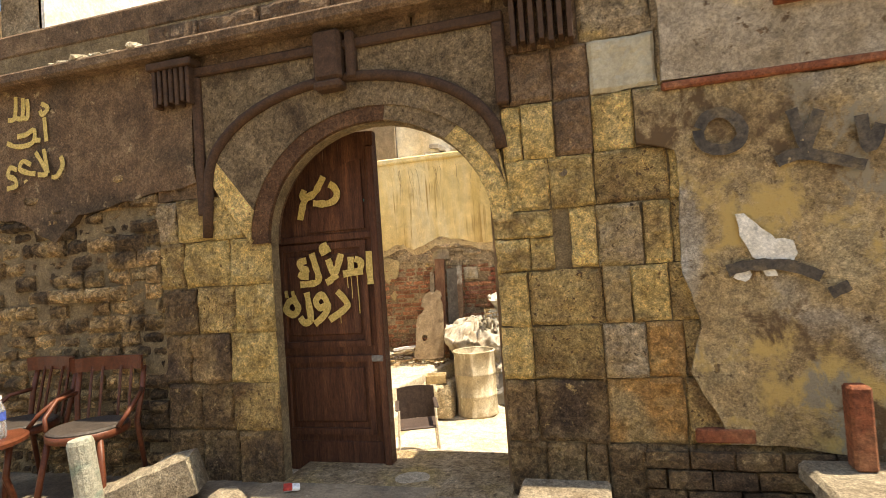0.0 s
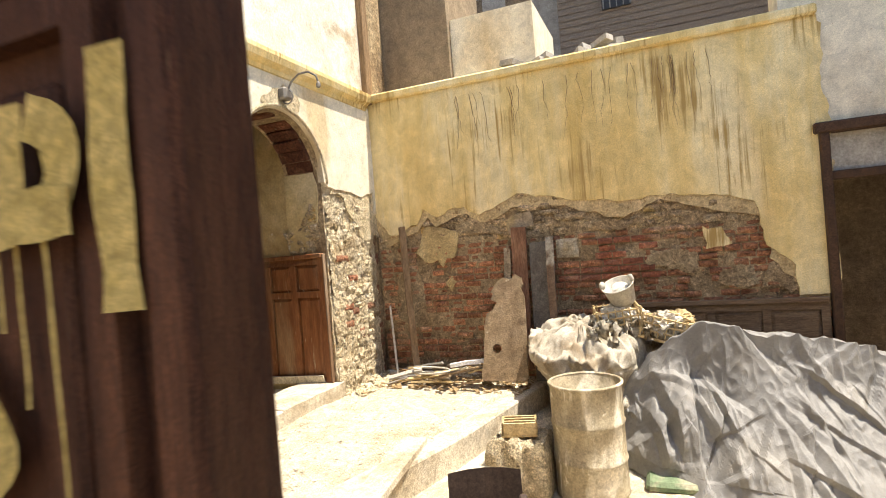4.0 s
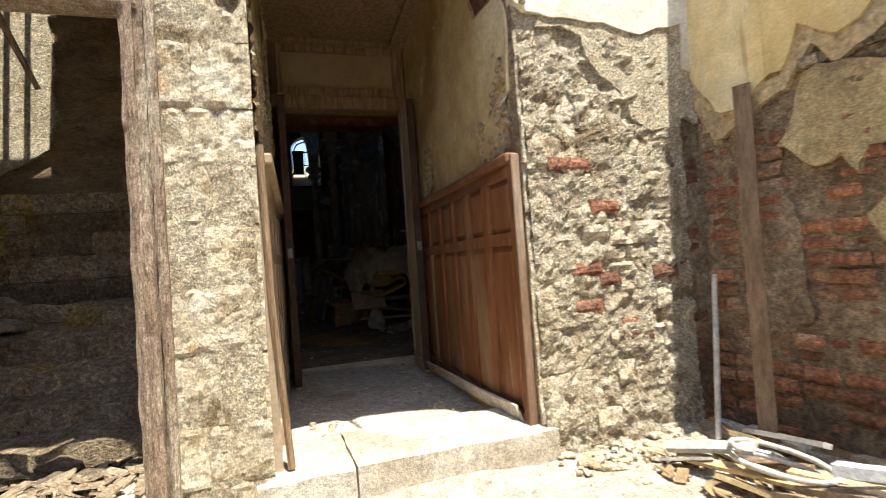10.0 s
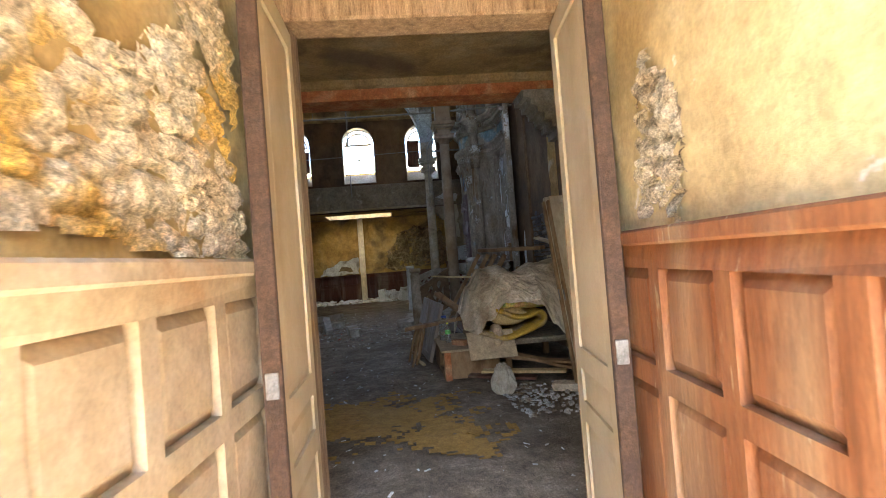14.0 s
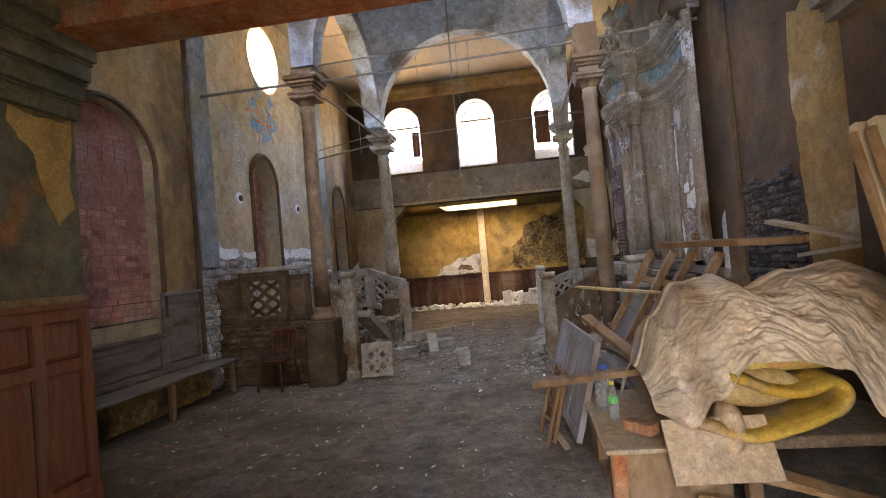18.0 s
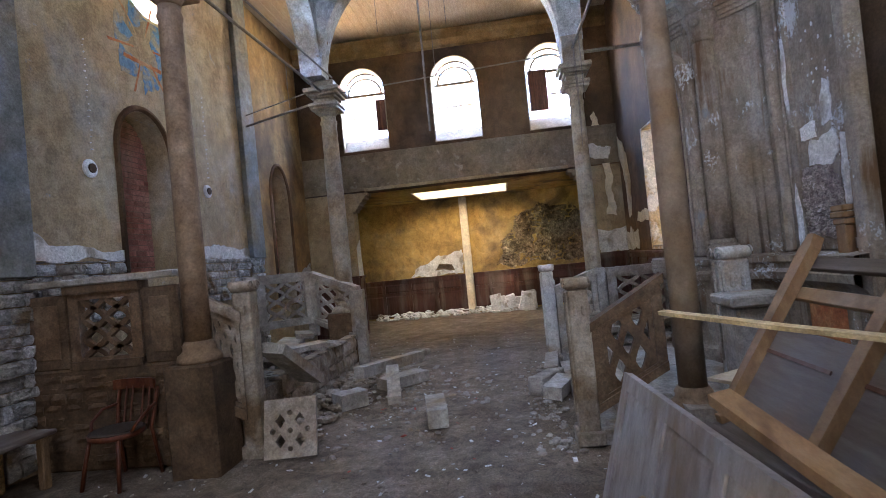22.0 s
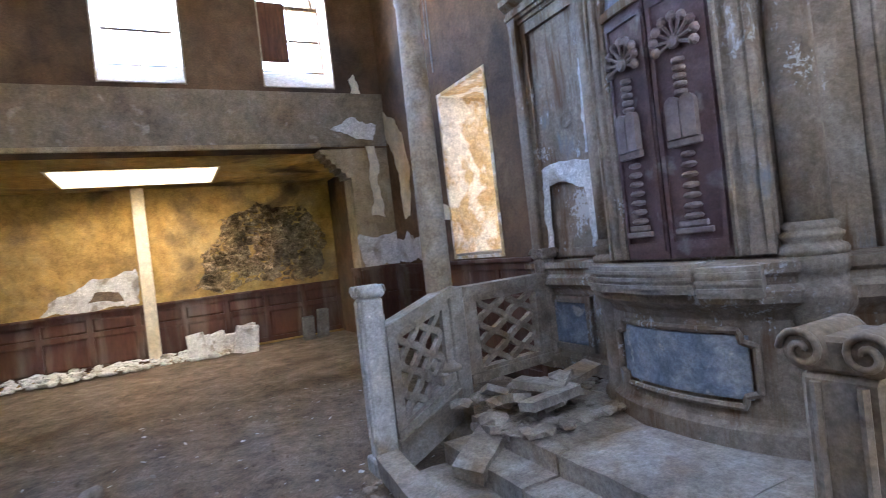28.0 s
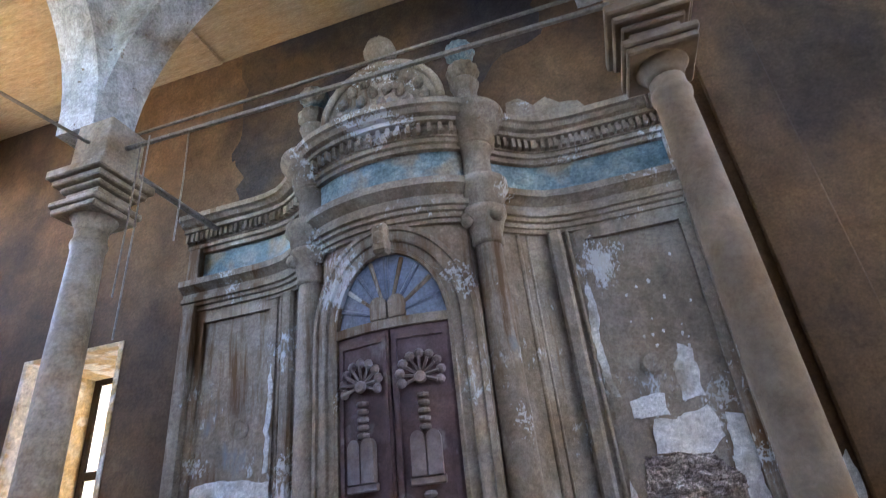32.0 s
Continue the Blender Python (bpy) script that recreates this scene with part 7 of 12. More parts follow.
for k, (x, y, z, r_) in enumerate(((-1.46, 8.54, 0.72, 0.14), (-1.02, 8.44, 0.63, 0.15), (-1.27, 8.62, 0.62, 0.16), (-0.92, 8.5, 0.66, 0.12))):
    bm = bmesh.new()
    vs_ = bmesh.ops.create_icosphere(bm, subdivisions=4, radius=1.0)["verts"]
    for v in vs_:
        q = v.co * 1.5 + Vector((k * 5.1, 0, 0))
        f = 0.8 + 0.45 * (1 - abs(noise.noise(q)) * 3) * 0.6 + 0.2 * (1 - abs(noise.noise(q * 2.7)) * 3)
        v.co = Vector((x + v.co.x * r_ * f * 1.2, y + v.co.y * r_ * f, z + v.co.z * r_ * f * 0.8))
    tagged(finish("crumpled_bag", bm, (PAINTW, RAG, RAG, CANE)[k], False), "crumpled pale plastic bag of rubbish on the heap", "bag", "rubbish bags")

# plastic armchair in the yard
pc = thing("plastic_armchair", "brown plastic armchair with pale tube legs", "chair", m=pose(-1.96, 5.72, -0.52, 0, 0, 200) @ Matrix.Scale(0.89, 4))
part("seat", bx(-0.23, 0.23, -0.22, 0.22, 0.4, 0.43, 0.012), RUSTYCHAIR, pc)
bm = bmesh.new()
rows = []
for j in range(6):
    f = j / 5
    rows.append([bm.verts.new((x, -0.22 - 0.09 * f - 0.03 * (1 - (x / 0.24) ** 2), 0.42 + 0.38 * f + (0.015 * (1 - (x / 0.24) ** 2) if j == 5 else 0))) for x in (-0.24, -0.12, 0, 0.12, 0.24)])
for a, b in zip(rows, rows[1:]):
    for i in range(4):
        bm.faces.new((a[i], a[i + 1], b[i + 1], b[i]))
bmesh.ops.solidify(bm, geom=bm.faces[:], thickness=0.018)
part("backrest", bm, RUSTYCHAIR, pc)
for sx in (-1, 1):
    part("front_leg", tube([(sx * 0.22, 0.2, 0.64), (sx * 0.23, 0.22, 0.4), (sx * 0.25, 0.25, 0.0)], 0.014, 8), PIPE, pc)
    part("back_leg", tube([(sx * 0.22, -0.22, 0.42), (sx * 0.25, -0.28, 0.0)], 0.014, 8), PIPE, pc)
    part("armrest", bx(sx * 0.24 - 0.025, sx * 0.24 + 0.025, -0.28, 0.2, 0.63, 0.655, 0.01), RUSTYCHAIR, pc)

# white slatted rack lying at the gate
rk = thing("slatted_rack", "white-painted slatted rack lying on the ground", "rack", m=pose(-0.98, 4.35, 0.0, -20, 0, -4))
for sx in (-0.22, 0.2):
    part("side_bar", bx(sx, sx + 0.025, -0.3, 0.36, 0, 0.02, 0.003), PIPE, rk)
for k in range(6):
    part("slat", bx(-0.3, 0.3, -0.26 + k * 0.11, -0.235 + k * 0.11, 0.021, 0.04, 0.003), PIPE, rk)

# boards against the brick wall
BOARD = mat("stained_chipboard", [(0.16, 0.105, 0.058), (0.25, 0.178, 0.105), (0.33, 0.25, 0.16)], 5, 0.8, 0.4, 60, stain=(0.13, 0.085, 0.05), stain_scale=2.2, stain_lo=0.5, stain_hi=0.64, grit=0.24, spots=((0.46, 0.38, 0.27), 8, 0.64))
bd = thing("worktop_board", "broken stained board with a round hole leaning on the bricks", "board", m=Matrix.Translation((-2.63, 8.5, 0.06)) @ Euler((radians(-14), 0, radians(4))).to_matrix().to_4x4())
outl = [(-0.26, 0.0), (0.23, 0.0), (0.25, 0.05), (0.25, 0.5), (0.235, 0.88), (0.21, 0.97), (0.235, 1.02), (0.225, 1.1), (0.16, 1.14), (0.1, 1.08), (0.02, 1.12), (-0.06, 1.06), (-0.12, 0.96), (-0.1, 0.93), (-0.13, 0.87), (-0.07, 0.83), (-0.11, 0.76), (-0.18, 0.72), (-0.2, 0.64)]
circ = [(-0.08 + 0.05 * math.cos(a * math.pi / 8), 0.34 + 0.05 * math.sin(a * math.pi / 8)) for a in range(16)]
part("board", slab(ragged(outl, 0.016, 0.03, 4), [circ], -0.02, 0.02, flatm("y", 0)), BOARD, bd)
plank("leaning_plank", (-2.5, 8.9, 0.1), (-2.5, 9.04, 1.68), 0.17, 0.03, mat("reddish_brown_plank", [(0.13, 0.06, 0.032), (0.22, 0.11, 0.062), (0.29, 0.17, 0.1)], 5, 0.8, 0.4, 60, stretch=(5, 5, 0.5), grit=0.28), "reddish plank standing behind the board")
plank("leaning_plank", (-2.66, 8.9, 0.1), (-2.65, 9.03, 1.46), 0.08, 0.02, GREYPL, "narrow pale lath behind the board")
plank("leaning_plank", (-2.29, 8.85, -0.02), (-2.29, 9.03, 1.5), 0.18, 0.025, mat("dark_grey_cement_board", [(0.1, 0.085, 0.07), (0.16, 0.14, 0.115)], 4, 0.9, 0.5, 60, grit=0.25), "wide grey panel leaning on the bricks")
plank("leaning_plank", (-2.15, 8.84, -0.02), (-2.15, 9.0, 1.55), 0.085, 0.03, mat("splashed_lath", [(0.13, 0.08, 0.05), (0.22, 0.15, 0.1)], 5, 0.9, 0.4, 50, stain=(0.4, 0.36, 0.29), stain_scale=2.2, stain_lo=0.5, stain_hi=0.56, grit=0.25), "paint-splashed lath leaning on the bricks")
plank("leaning_plank", (-3.84, 8.88, 0.03), (-3.98, 9.05, 1.82), 0.08, 0.03, OLDWOOD, "tall dark lath leaning in the corner")
tagged(finish("leaning_pipe", tube([(-4.06, 8.8, 0.02), (-4.2, 9.0, 0.85)], 0.014, 8), PIPE), "pale pipe leaning in the corner", "pipe")
rnd = random.Random(44)
WOODS = [OLDWOOD, CONCRETE, CANE, GREYBLD, BOARD, PIPE]
for k in range(26):
    x, y = rnd.uniform(-4.0, -2.9), rnd.uniform(8.4, 8.98)
    L, a = rnd.uniform(0.2, 0.6), rnd.uniform(-0.6, 0.5)
    z = 0.03 + rnd.uniform(0, 0.12) * (1 if y > 8.5 else 0.3)
    plank("scrap_wood", (x - L / 2 * math.cos(a), y - L / 2 * math.sin(a), z), (x + L / 2 * math.cos(a), min(9.05, y + L / 2 * math.sin(a)), z + rnd.uniform(-0.02, 0.1)), rnd.uniform(0.025, 0.075), rnd.uniform(0.012, 0.025), rnd.choice(WOODS), "scrap of broken timber in the corner heap", "scrap wood", rnd.uniform(-0.4, 0.4), "corner scrap heap")
tagged(finish("hose", tube([(-3.5 + 0.22 * math.cos(a * 0.5), 8.55 + 0.1 * math.sin(a * 0.5), 0.1 + 0.004 * a) for a in range(22)], 0.012, 8), PIPE, True), "coiled grey hose among the scrap", "hose")
plank("white_lath", (-4.0, 8.62, 0.06), (-3.72, 8.72, 0.07), 0.09, 0.03, CAPWHITE, "short white-painted lath on the ground")
plank("white_lath", (-3.25, 8.5, 0.22), (-2.85, 8.62, 0.26), 0.05, 0.04, CAPWHITE, "white-painted batten on the scrap")
# mould and stones by the kerb
bl = thing("concrete_block", "crumbling concrete block lying in the gutter", "block", m=pose(-2.18, 7.3, -0.5))
part("mass", block(bmesh.new(), Matrix.Identity(4), -0.26, 0.24, -0.2, 0.22, 0.0, 0.42, 0.05, 3.3, 20, 18, 0.09, 0.03), CRUMB, bl)
cm = thing("wooden_mould", "small dusty wooden brick mould on the block", "mould", m=pose(-2.2, 7.34, -0.05, 0, 0, 14))
for x in (-0.14, 0.13):
    part("side", bx(x, x + 0.018, -0.1, 0.1, 0, 0.1, 0.003), CANE, cm)
for y in (-0.1, -0.04, 0.03, 0.09):
    part("cross_piece", bx(-0.14, 0.148, y, y + 0.016, 0, 0.1, 0.003), CANE, cm)
part("base", bx(-0.15, 0.15, -0.1, 0.106, -0.015, 0, 0.003), CANE, cm)
plank("whitewashed_plank", (-2.75, 5.4, -0.02), (-2.95, 6.9, -0.01), 0.2, 0.05, CONCRETE, "long pale plank lying on the yard")
# buckets
BUCKET = mat("cement_crusted_plastic", [(0.46, 0.38, 0.26), (0.6, 0.53, 0.4)], 7, 0.7, 0.3, 50, stain=(0.36, 0.26, 0.12), stain_scale=5)


def bucket(m, r, h, label):
    t = thing("bucket", label, "bucket", "stacked buckets", m)
    part("shell", lathe([(r * 0.82, 0.0), (r, h), (r * 0.96, h), (r * 0.78, 0.02), (0.0, 0.02)], 26, close=False), BUCKET, t, smooth=True)
    for f in (0.62, 0.78, 0.97):
        rr = r * (0.82 + 0.18 * f)
        part("rib", lathe([(rr, h * f), (rr + 0.01, h * f + 0.004), (rr + 0.01, h * f + 0.016), (rr, h * f + 0.02)], 26, close=False), BUCKET, t)
    part("bail", tube([(rr, 0, h * 0.97), (rr * 1.1, r * 0.5, h * 0.85), (rr * 0.7, r * 1.05, h * 0.72), (0, r * 1.2, h * 0.68), (-rr * 0.7, r * 1.05, h * 0.72), (-rr * 1.1, r * 0.5, h * 0.85), (-rr, 0, h * 0.97)], 0.004, 5), STEEL, t)
    return t


bucket(pose(-4.36, 5.44, 0.12), 0.15, 0.3, "cement-crusted yellowish bucket on the sill")
bucket(pose(-4.37, 5.42, 0.38, 3, -3, 40), 0.11, 0.24, "smaller cement-crusted bucket nested on another")
plank("leaning_board", (-4.2, 5.28, 0.1), (-4.28, 5.02, 0.42), 0.16, 0.03, CANE, "pale board leaning on the doorpost", roll=0.9)
plank("pale_slab", (-4.02, 4.75, 0.04), (-4.05, 5.9, 0.05), 0.2, 0.04, CONCRETE, "pale slab lying before the stair doorway")
scatter("yard_chips", SAND, 1100, in_rect(-4.2, -1.6, 5.2, 8.8), lambda x, y: ground_z(x, y) + bumpy(x, y), (0.004, 0.018), 51, "small stones scattered on the yard", "gravel")
scatter("wall_foot_debris", RUBBLE, 260, lambda r: (r.uniform(-4.34, -4.05), r.choice([r.uniform(6.25, 6.68), r.uniform(8.0, 9.0)])), lambda x, y: 0.0, (0.015, 0.06), 52, "crumbled stone along the foot of the wall", "rubble")
scatter("dry_twigs", mat("dry_twigs", [(0.2, 0.13, 0.06), (0.36, 0.26, 0.14)], 20, 0.9, 0.2, 60), 420, in_rect(-4.1, -2.4, 8.3, 9.0), lambda x, y: ground_z(x, y) + 0.02, (0.01, 0.05), 53, "dry leaves and twigs swept into the corner", "litter", chips=True)
scatter("yard_straw", mat("dry_straw", [(0.3, 0.2, 0.1), (0.5, 0.38, 0.2)], 20, 0.9, 0.2, 60), 320, in_rect(-4.2, -2.4, 5.4, 8.8), lambda x, y: ground_z(x, y) + bumpy(x, y) + 0.004, (0.004, 0.014), 54, "straw and wood chips strewn on the yard", "litter", chips=True)
scatter("yard_plaster_crumbs", CREAM, 260, in_rect(-4.3, -2.4, 6.0, 9.0), lambda x, y: ground_z(x, y) + bumpy(x, y), (0.005, 0.022), 55, "pale plaster crumbs on the yard", "rubble")
bm = bmesh.new()
rnd = random.Random(77)
for k in range(26):
    u = rnd.uniform(-3.2, -0.2)
    z = 3.3
    pts = [(u, NY - 0.045, z)]
    for j in range(7):
        u += rnd.uniform(-0.025, 0.025)
        z -= rnd.uniform(0.03, 0.14)
        pts.append((u, NY - 0.042, z))
    tube(pts, 0.0035, 4, bm, 0.4)
tagged(finish("dead_creeper", bm, OLDWOOD), "dry creeper stems hanging down the yellow wall", "creeper", "", "stuff")


# ---- passage ----
def south_face(y):
    """u = x, v = up, w towards -y."""
    return Matrix(((1, 0, 0, 0), (0, 0, -1, y), (0, 1, 0, 0), (0, 0, 0, 1)))


def north_face(y):
    return flatm("y", y)


def east_face(x):
    return flatm("x", x)


wn = thing("passage_wainscot", "varnished orange-brown wooden wainscot with raised panels", "panelling", "passage wainscot")
panel_work(wn, south_face(CY1), -7.1, -4.42, 0.12, 1.52, 7, (2.3, 0.75), WAINS, 0.035, 0.07)
part("end_strip", bx(-4.42, -4.4, CY1 - 0.05, CY1 - 0.002, 0.1, 1.56, 0.005), LEAFWOOD, wn)
DUSTWAINS = mat("dust_coated_panel_wood", [(0.27, 0.195, 0.115), (0.36, 0.275, 0.175), (0.41, 0.33, 0.235)], 2.5, 0.85, 0.15, 60, stain=(0.3, 0.155, 0.055), stain_scale=1.6, stain_lo=0.58, stain_hi=0.68, grit=0.12)
wn2 = thing("passage_wainscot", "dusty wooden wainscot with raised panels", "panelling", "passage wainscot")
panel_work(wn2, north_face(CY0), -7.1, -4.42, 0.12, 1.52, 7, (2.3, 0.75), DUSTWAINS, 0.035, 0.07)
part("end_strip", tube([(-4.4, CY0 + 0.07, 0.16), (-4.41, CY0 + 0.03, 0.9), (-4.4, CY0 + 0.02, 1.6)], 0.017, 6), OLDWOOD, wn2)
plank("loose_skirting", (-4.5, CY1 - 0.06, 0.2), (-6.9, CY1 - 0.08, 0.1), 0.09, 0.015, CONCRETE, "loose white-edged skirting board hanging off the wainscot", "skirting", 1.2)
OCHRESTONE = mat("ochre_crumbling_masonry", [(0.38, 0.27, 0.14), (0.56, 0.44, 0.27), (0.7, 0.61, 0.45)], 6, 0.95, 0.9, 40, vary=0.2, grit=0.3, stain=(0.56, 0.34, 0.08), stain_scale=2.0, stain_lo=0.54, stain_hi=0.6)
for side, m_, s_, pts in (("north", south_face(CY1), 3, [(-4.9, 1.8), (-4.8, 1.62), (-4.52, 1.6), (-4.5, 2.2), (-4.62, 2.1), (-4.72, 1.85)]), ("north", south_face(CY1), 4, [(-6.45, 1.6), (-6.1, 1.6), (-6.15, 1.9), (-6.3, 2.1), (-6.42, 1.9)]),
                          ("south", north_face(CY0), 5, [(-6.7, 1.6), (-4.5, 1.6), (-4.5, 2.5), (-5.0, 2.3), (-5.5, 2.5), (-5.9, 2.0), (-6.3, 2.2), (-6.6, 1.9)]), ("south", north_face(CY0), 6, [(-6.6, 2.0), (-6.2, 2.2), (-6.1, 3.1), (-6.5, 3.1)])):
    part("bare_rubble", rubble_skin(ragged(pts, 0.06, 0.06, s_ + 60), m_ @ Matrix.Translation((0, 0, 0.012)), s_, 0.035, 0.012, 9.0, 14.0), OCHRESTONE, bpy.data.objects["corridor_wall_" + side])
structure("passage_ceiling_frame", slab(rect(-7.15, -4.86, CY0, CY1), [rect(-7.0, -5.0, CY0 + 0.15, CY1 - 0.15)], 3.16, 3.199, flatm("z", 0)), OLDWOOD, "ceiling moulding frame", "trim")
df = thing("passage_doorframe", "brown wooden doorframe with a panelled transom", "doorframe")
part("jamb", bx(-7.22, -7.08, 6.69, 6.78, 0.05, 2.55, 0.01), OLDWOOD, df)
part("jamb", bx(-7.22, -7.08, 7.92, 7.97, 0.05, 2.55, 0.01), OLDWOOD, df)
part("lintel", bx(-7.24, -7.04, 6.69, 7.97, 2.55, 2.68, 0.012), OLDWOOD, df)
part("transom_frame", slab(rect(6.69, 7.97, 2.681, 3.18), [rect(6.8, 7.86, 2.76, 3.1)], -0.12, 0.0, flatm("x", -7.06)), OLDWOOD, df)
part("transom_panel", bx(-7.14, -7.1, 6.8, 7.86, 2.76, 3.1), mat("dull_tan_panel_paint", [(0.26, 0.18, 0.09), (0.34, 0.25, 0.14)], 2, 0.75, 0.1, 90, stain=(0.2, 0.13, 0.07), stain_scale=1.2, grit=0.08), df)


def leaf(m, label):
    t = thing("passage_door_leaf", label, "door", "passage doors", m)
    B = Matrix(((1, 0, 0, 0), (0, 0, 1, 0), (0, 1, 0, 0), (0, 0, 0, 1)))
    part("leaf_core", bx(0.0, 0.6, 0.0, 2.45, -0.02, 0.0, 0.0, B), DOORPAINT, t)
    panel_work(t, B, 0.0, 0.6, 0.0, 2.45, 1, (0.75, 0.16, 1.5), DOORPAINT, 0.016, 0.085, cap=False)
    panel_work(t, B @ Matrix.Translation((0, 0, -0.02)) @ Matrix.Scale(-1, 4, (0, 0, 1)), 0.0, 0.6, 0.0, 2.45, 1, (0.75, 0.16, 1.5), DOORPAINT, 0.016, 0.085, cap=False)
    part("edge_strip", bx(0.585, 0.612, 0.02, 2.44, -0.04, 0.02, 0.004, B), TRIM, t)
    part("lock", bx(0.575, 0.618, 1.08, 1.16, -0.03, 0.01, 0.002, B), STEEL, t)
    return t


leaf(pose(-7.1, 6.93, 0.06, 0, 0, -1), "dusty beige panelled door leaf standing open")
leaf(pose(-7.1, 8.1, 0.06, 0, 0, -7), "dusty beige panelled door leaf standing open, with a rusty lock")


def lean_passage():
    """The passage runs a few degrees out of square with the yard."""
    for ob in bpy.data.objects:
        top = ob.parent or ob
        if ob.type == "MESH" and top.name.startswith(("corridor_", "passage_wainscot", "passage_doorframe", "passage_ceiling_frame", "loose_skirting")):
            for v in ob.data.vertices:
                if v.co.x < -4.86:
                    v.co.y += 0.075 * (-4.86 - v.co.x)


lean_passage()
scatter("passage_dust", RUBBLE, 320, lambda r: (r.uniform(-7.1, -4.6), r.choice([r.uniform(6.9, 7.1), r.uniform(7.7, 7.95)])), lambda x, y: 0.05, (0.008, 0.035), 61, "plaster crumbs along the passage walls", "rubble")

sheet_on("reveal_plaster", south_face(7.985), ragged([(-4.86, 1.62), (-4.62, 1.6), (-4.55, 1.85), (-4.46, 1.9), (-4.43, 2.3), (-4.5, 2.62), (-4.86, 2.66)], 0.02, 0.05, 77, lambda u, v: u < -4.85), 0.0, 0.02, PASSPL, "yellowed plaster on the passage reveal")
# ---- hall: alcove at the entrance ----
def corbel(name, m, steps, w, h, run, material):
    bm = bmesh.new()
    for k in range(steps):
        box(bm, 0.0, run * (k + 1) / steps, 0.0, w, h * k / steps, h * (k + 1) / steps, m)
        box(bm, 0.0, run * (k + 1) / steps + 0.015, -0.015, w + 0.015, h * (k + 1) / steps - 0.02, h * (k + 1) / steps - 0.004, m)
    return structure(name, bm, material, "stepped plaster corbel under the beam", "corbel")


GREENPL = mat("flaking_green_plaster", [(0.09, 0.085, 0.05), (0.15, 0.14, 0.08), (0.21, 0.165, 0.085)], 2, 0.9, 0.35, 45, stain=(0.32, 0.15, 0.05), stain_scale=1.8, stain_lo=0.57, stain_hi=0.68)
corbel("corbel_south", Matrix(((0, 1, 0, -11.95), (1, 0, 0, 3.92), (0, 0, 1, 3.02), (0, 0, 0, 1))), 5, 0.9, 0.74, 0.32, GREENPL)
corbel("corbel_north", Matrix(((0, 1, 0, -11.95), (-1, 0, 0, 9.62), (0, 0, 1, 3.0), (0, 0, 0, 1))), 6, 0.5, 0.58, 0.52, STONEIN)
sheet_on("pier_plaster", north_face(3.92), ragged([(-11.94, 1.62), (-11.02, 1.62), (-11.02, 3.0), (-11.94, 3.0)], 0.0, 0.3, 1), 0.0, 0.012, GREENPL, "flaking green-grey plaster on the pier")
REDWAINS = mat("red_brown_varnished_panel", [(0.16, 0.055, 0.025), (0.23, 0.085, 0.04), (0.26, 0.12, 0.065)], 2.2, 0.5, 0.1, 60, stretch=(9, 9, 1.2), stain=(0.2, 0.13, 0.08), stain_scale=0.4, stain_lo=0.52, stain_hi=0.75, grit=0.12)
sheet_on("orange_patch", north_face(3.92), ragged([(-11.9, 2.3), (-11.7, 2.2), (-11.5, 2.75), (-11.3, 2.85), (-11.35, 2.98), (-11.9, 2.98)], 0.05, 0.05, 66), 0.012, 0.018, YELLOWIN, "orange-brown undercoat where green paint flaked")
pw = thing("pier_wainscot", "dark red-brown wainscot round the pier", "panelling")
panel_work(pw, north_face(3.92), -11.95, -11.0, 0.12, 1.52, 2, (2.0, 0.7), REDWAINS, 0.035, 0.09)
panel_work(pw, east_face(-11.0), 2.7, 3.955, 0.12, 1.52, 3, (2.0, 0.7), DARKWAINS, 0.03, 0.09)
part("plinth", bx(-11.96, -10.95, 3.92, 3.97, 0.0, 0.119, 0.008), REDWAINS, pw)
# darker panel colour than on the pier's north face
nw2 = thing("alcove_wainscot", "dark wooden wainscot along the entrance alcove walls", "panelling")
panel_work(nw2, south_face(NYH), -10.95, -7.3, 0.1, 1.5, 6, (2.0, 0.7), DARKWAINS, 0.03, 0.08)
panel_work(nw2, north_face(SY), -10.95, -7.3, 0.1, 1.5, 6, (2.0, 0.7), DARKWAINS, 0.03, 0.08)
structure("alcove_moulding", ribbon([(-11.5, SY), (-11.5, NYH)], [(0.0, 3.7), (0.05, 3.72), (0.07, 3.78), (0.07, 3.8)]), OCHREIN, "plaster moulding behind the beam", "trim")
ab = thing("alcove_bench", "rough plank bench in the alcove", "bench")
part("seat", bx(-10.93, -10.52, 2.8, 4.08, 0.5, 0.545, 0.008), DARKWAINS, ab)
part("apron", bx(-10.56, -10.535, 2.9, 3.98, 0.42, 0.499, 0.004), DARKWAINS, ab)
for y in (2.95, 3.92):
    for x, dx in ((-10.86, -0.03), (-10.6, 0.06)):
        part("leg", tube([(x, y, 0.5), (x + dx * 0.4, y + 0.02, 0.25), (x + dx, y + 0.05, 0.0)], 0.032, 6), DARKWAINS, ab)

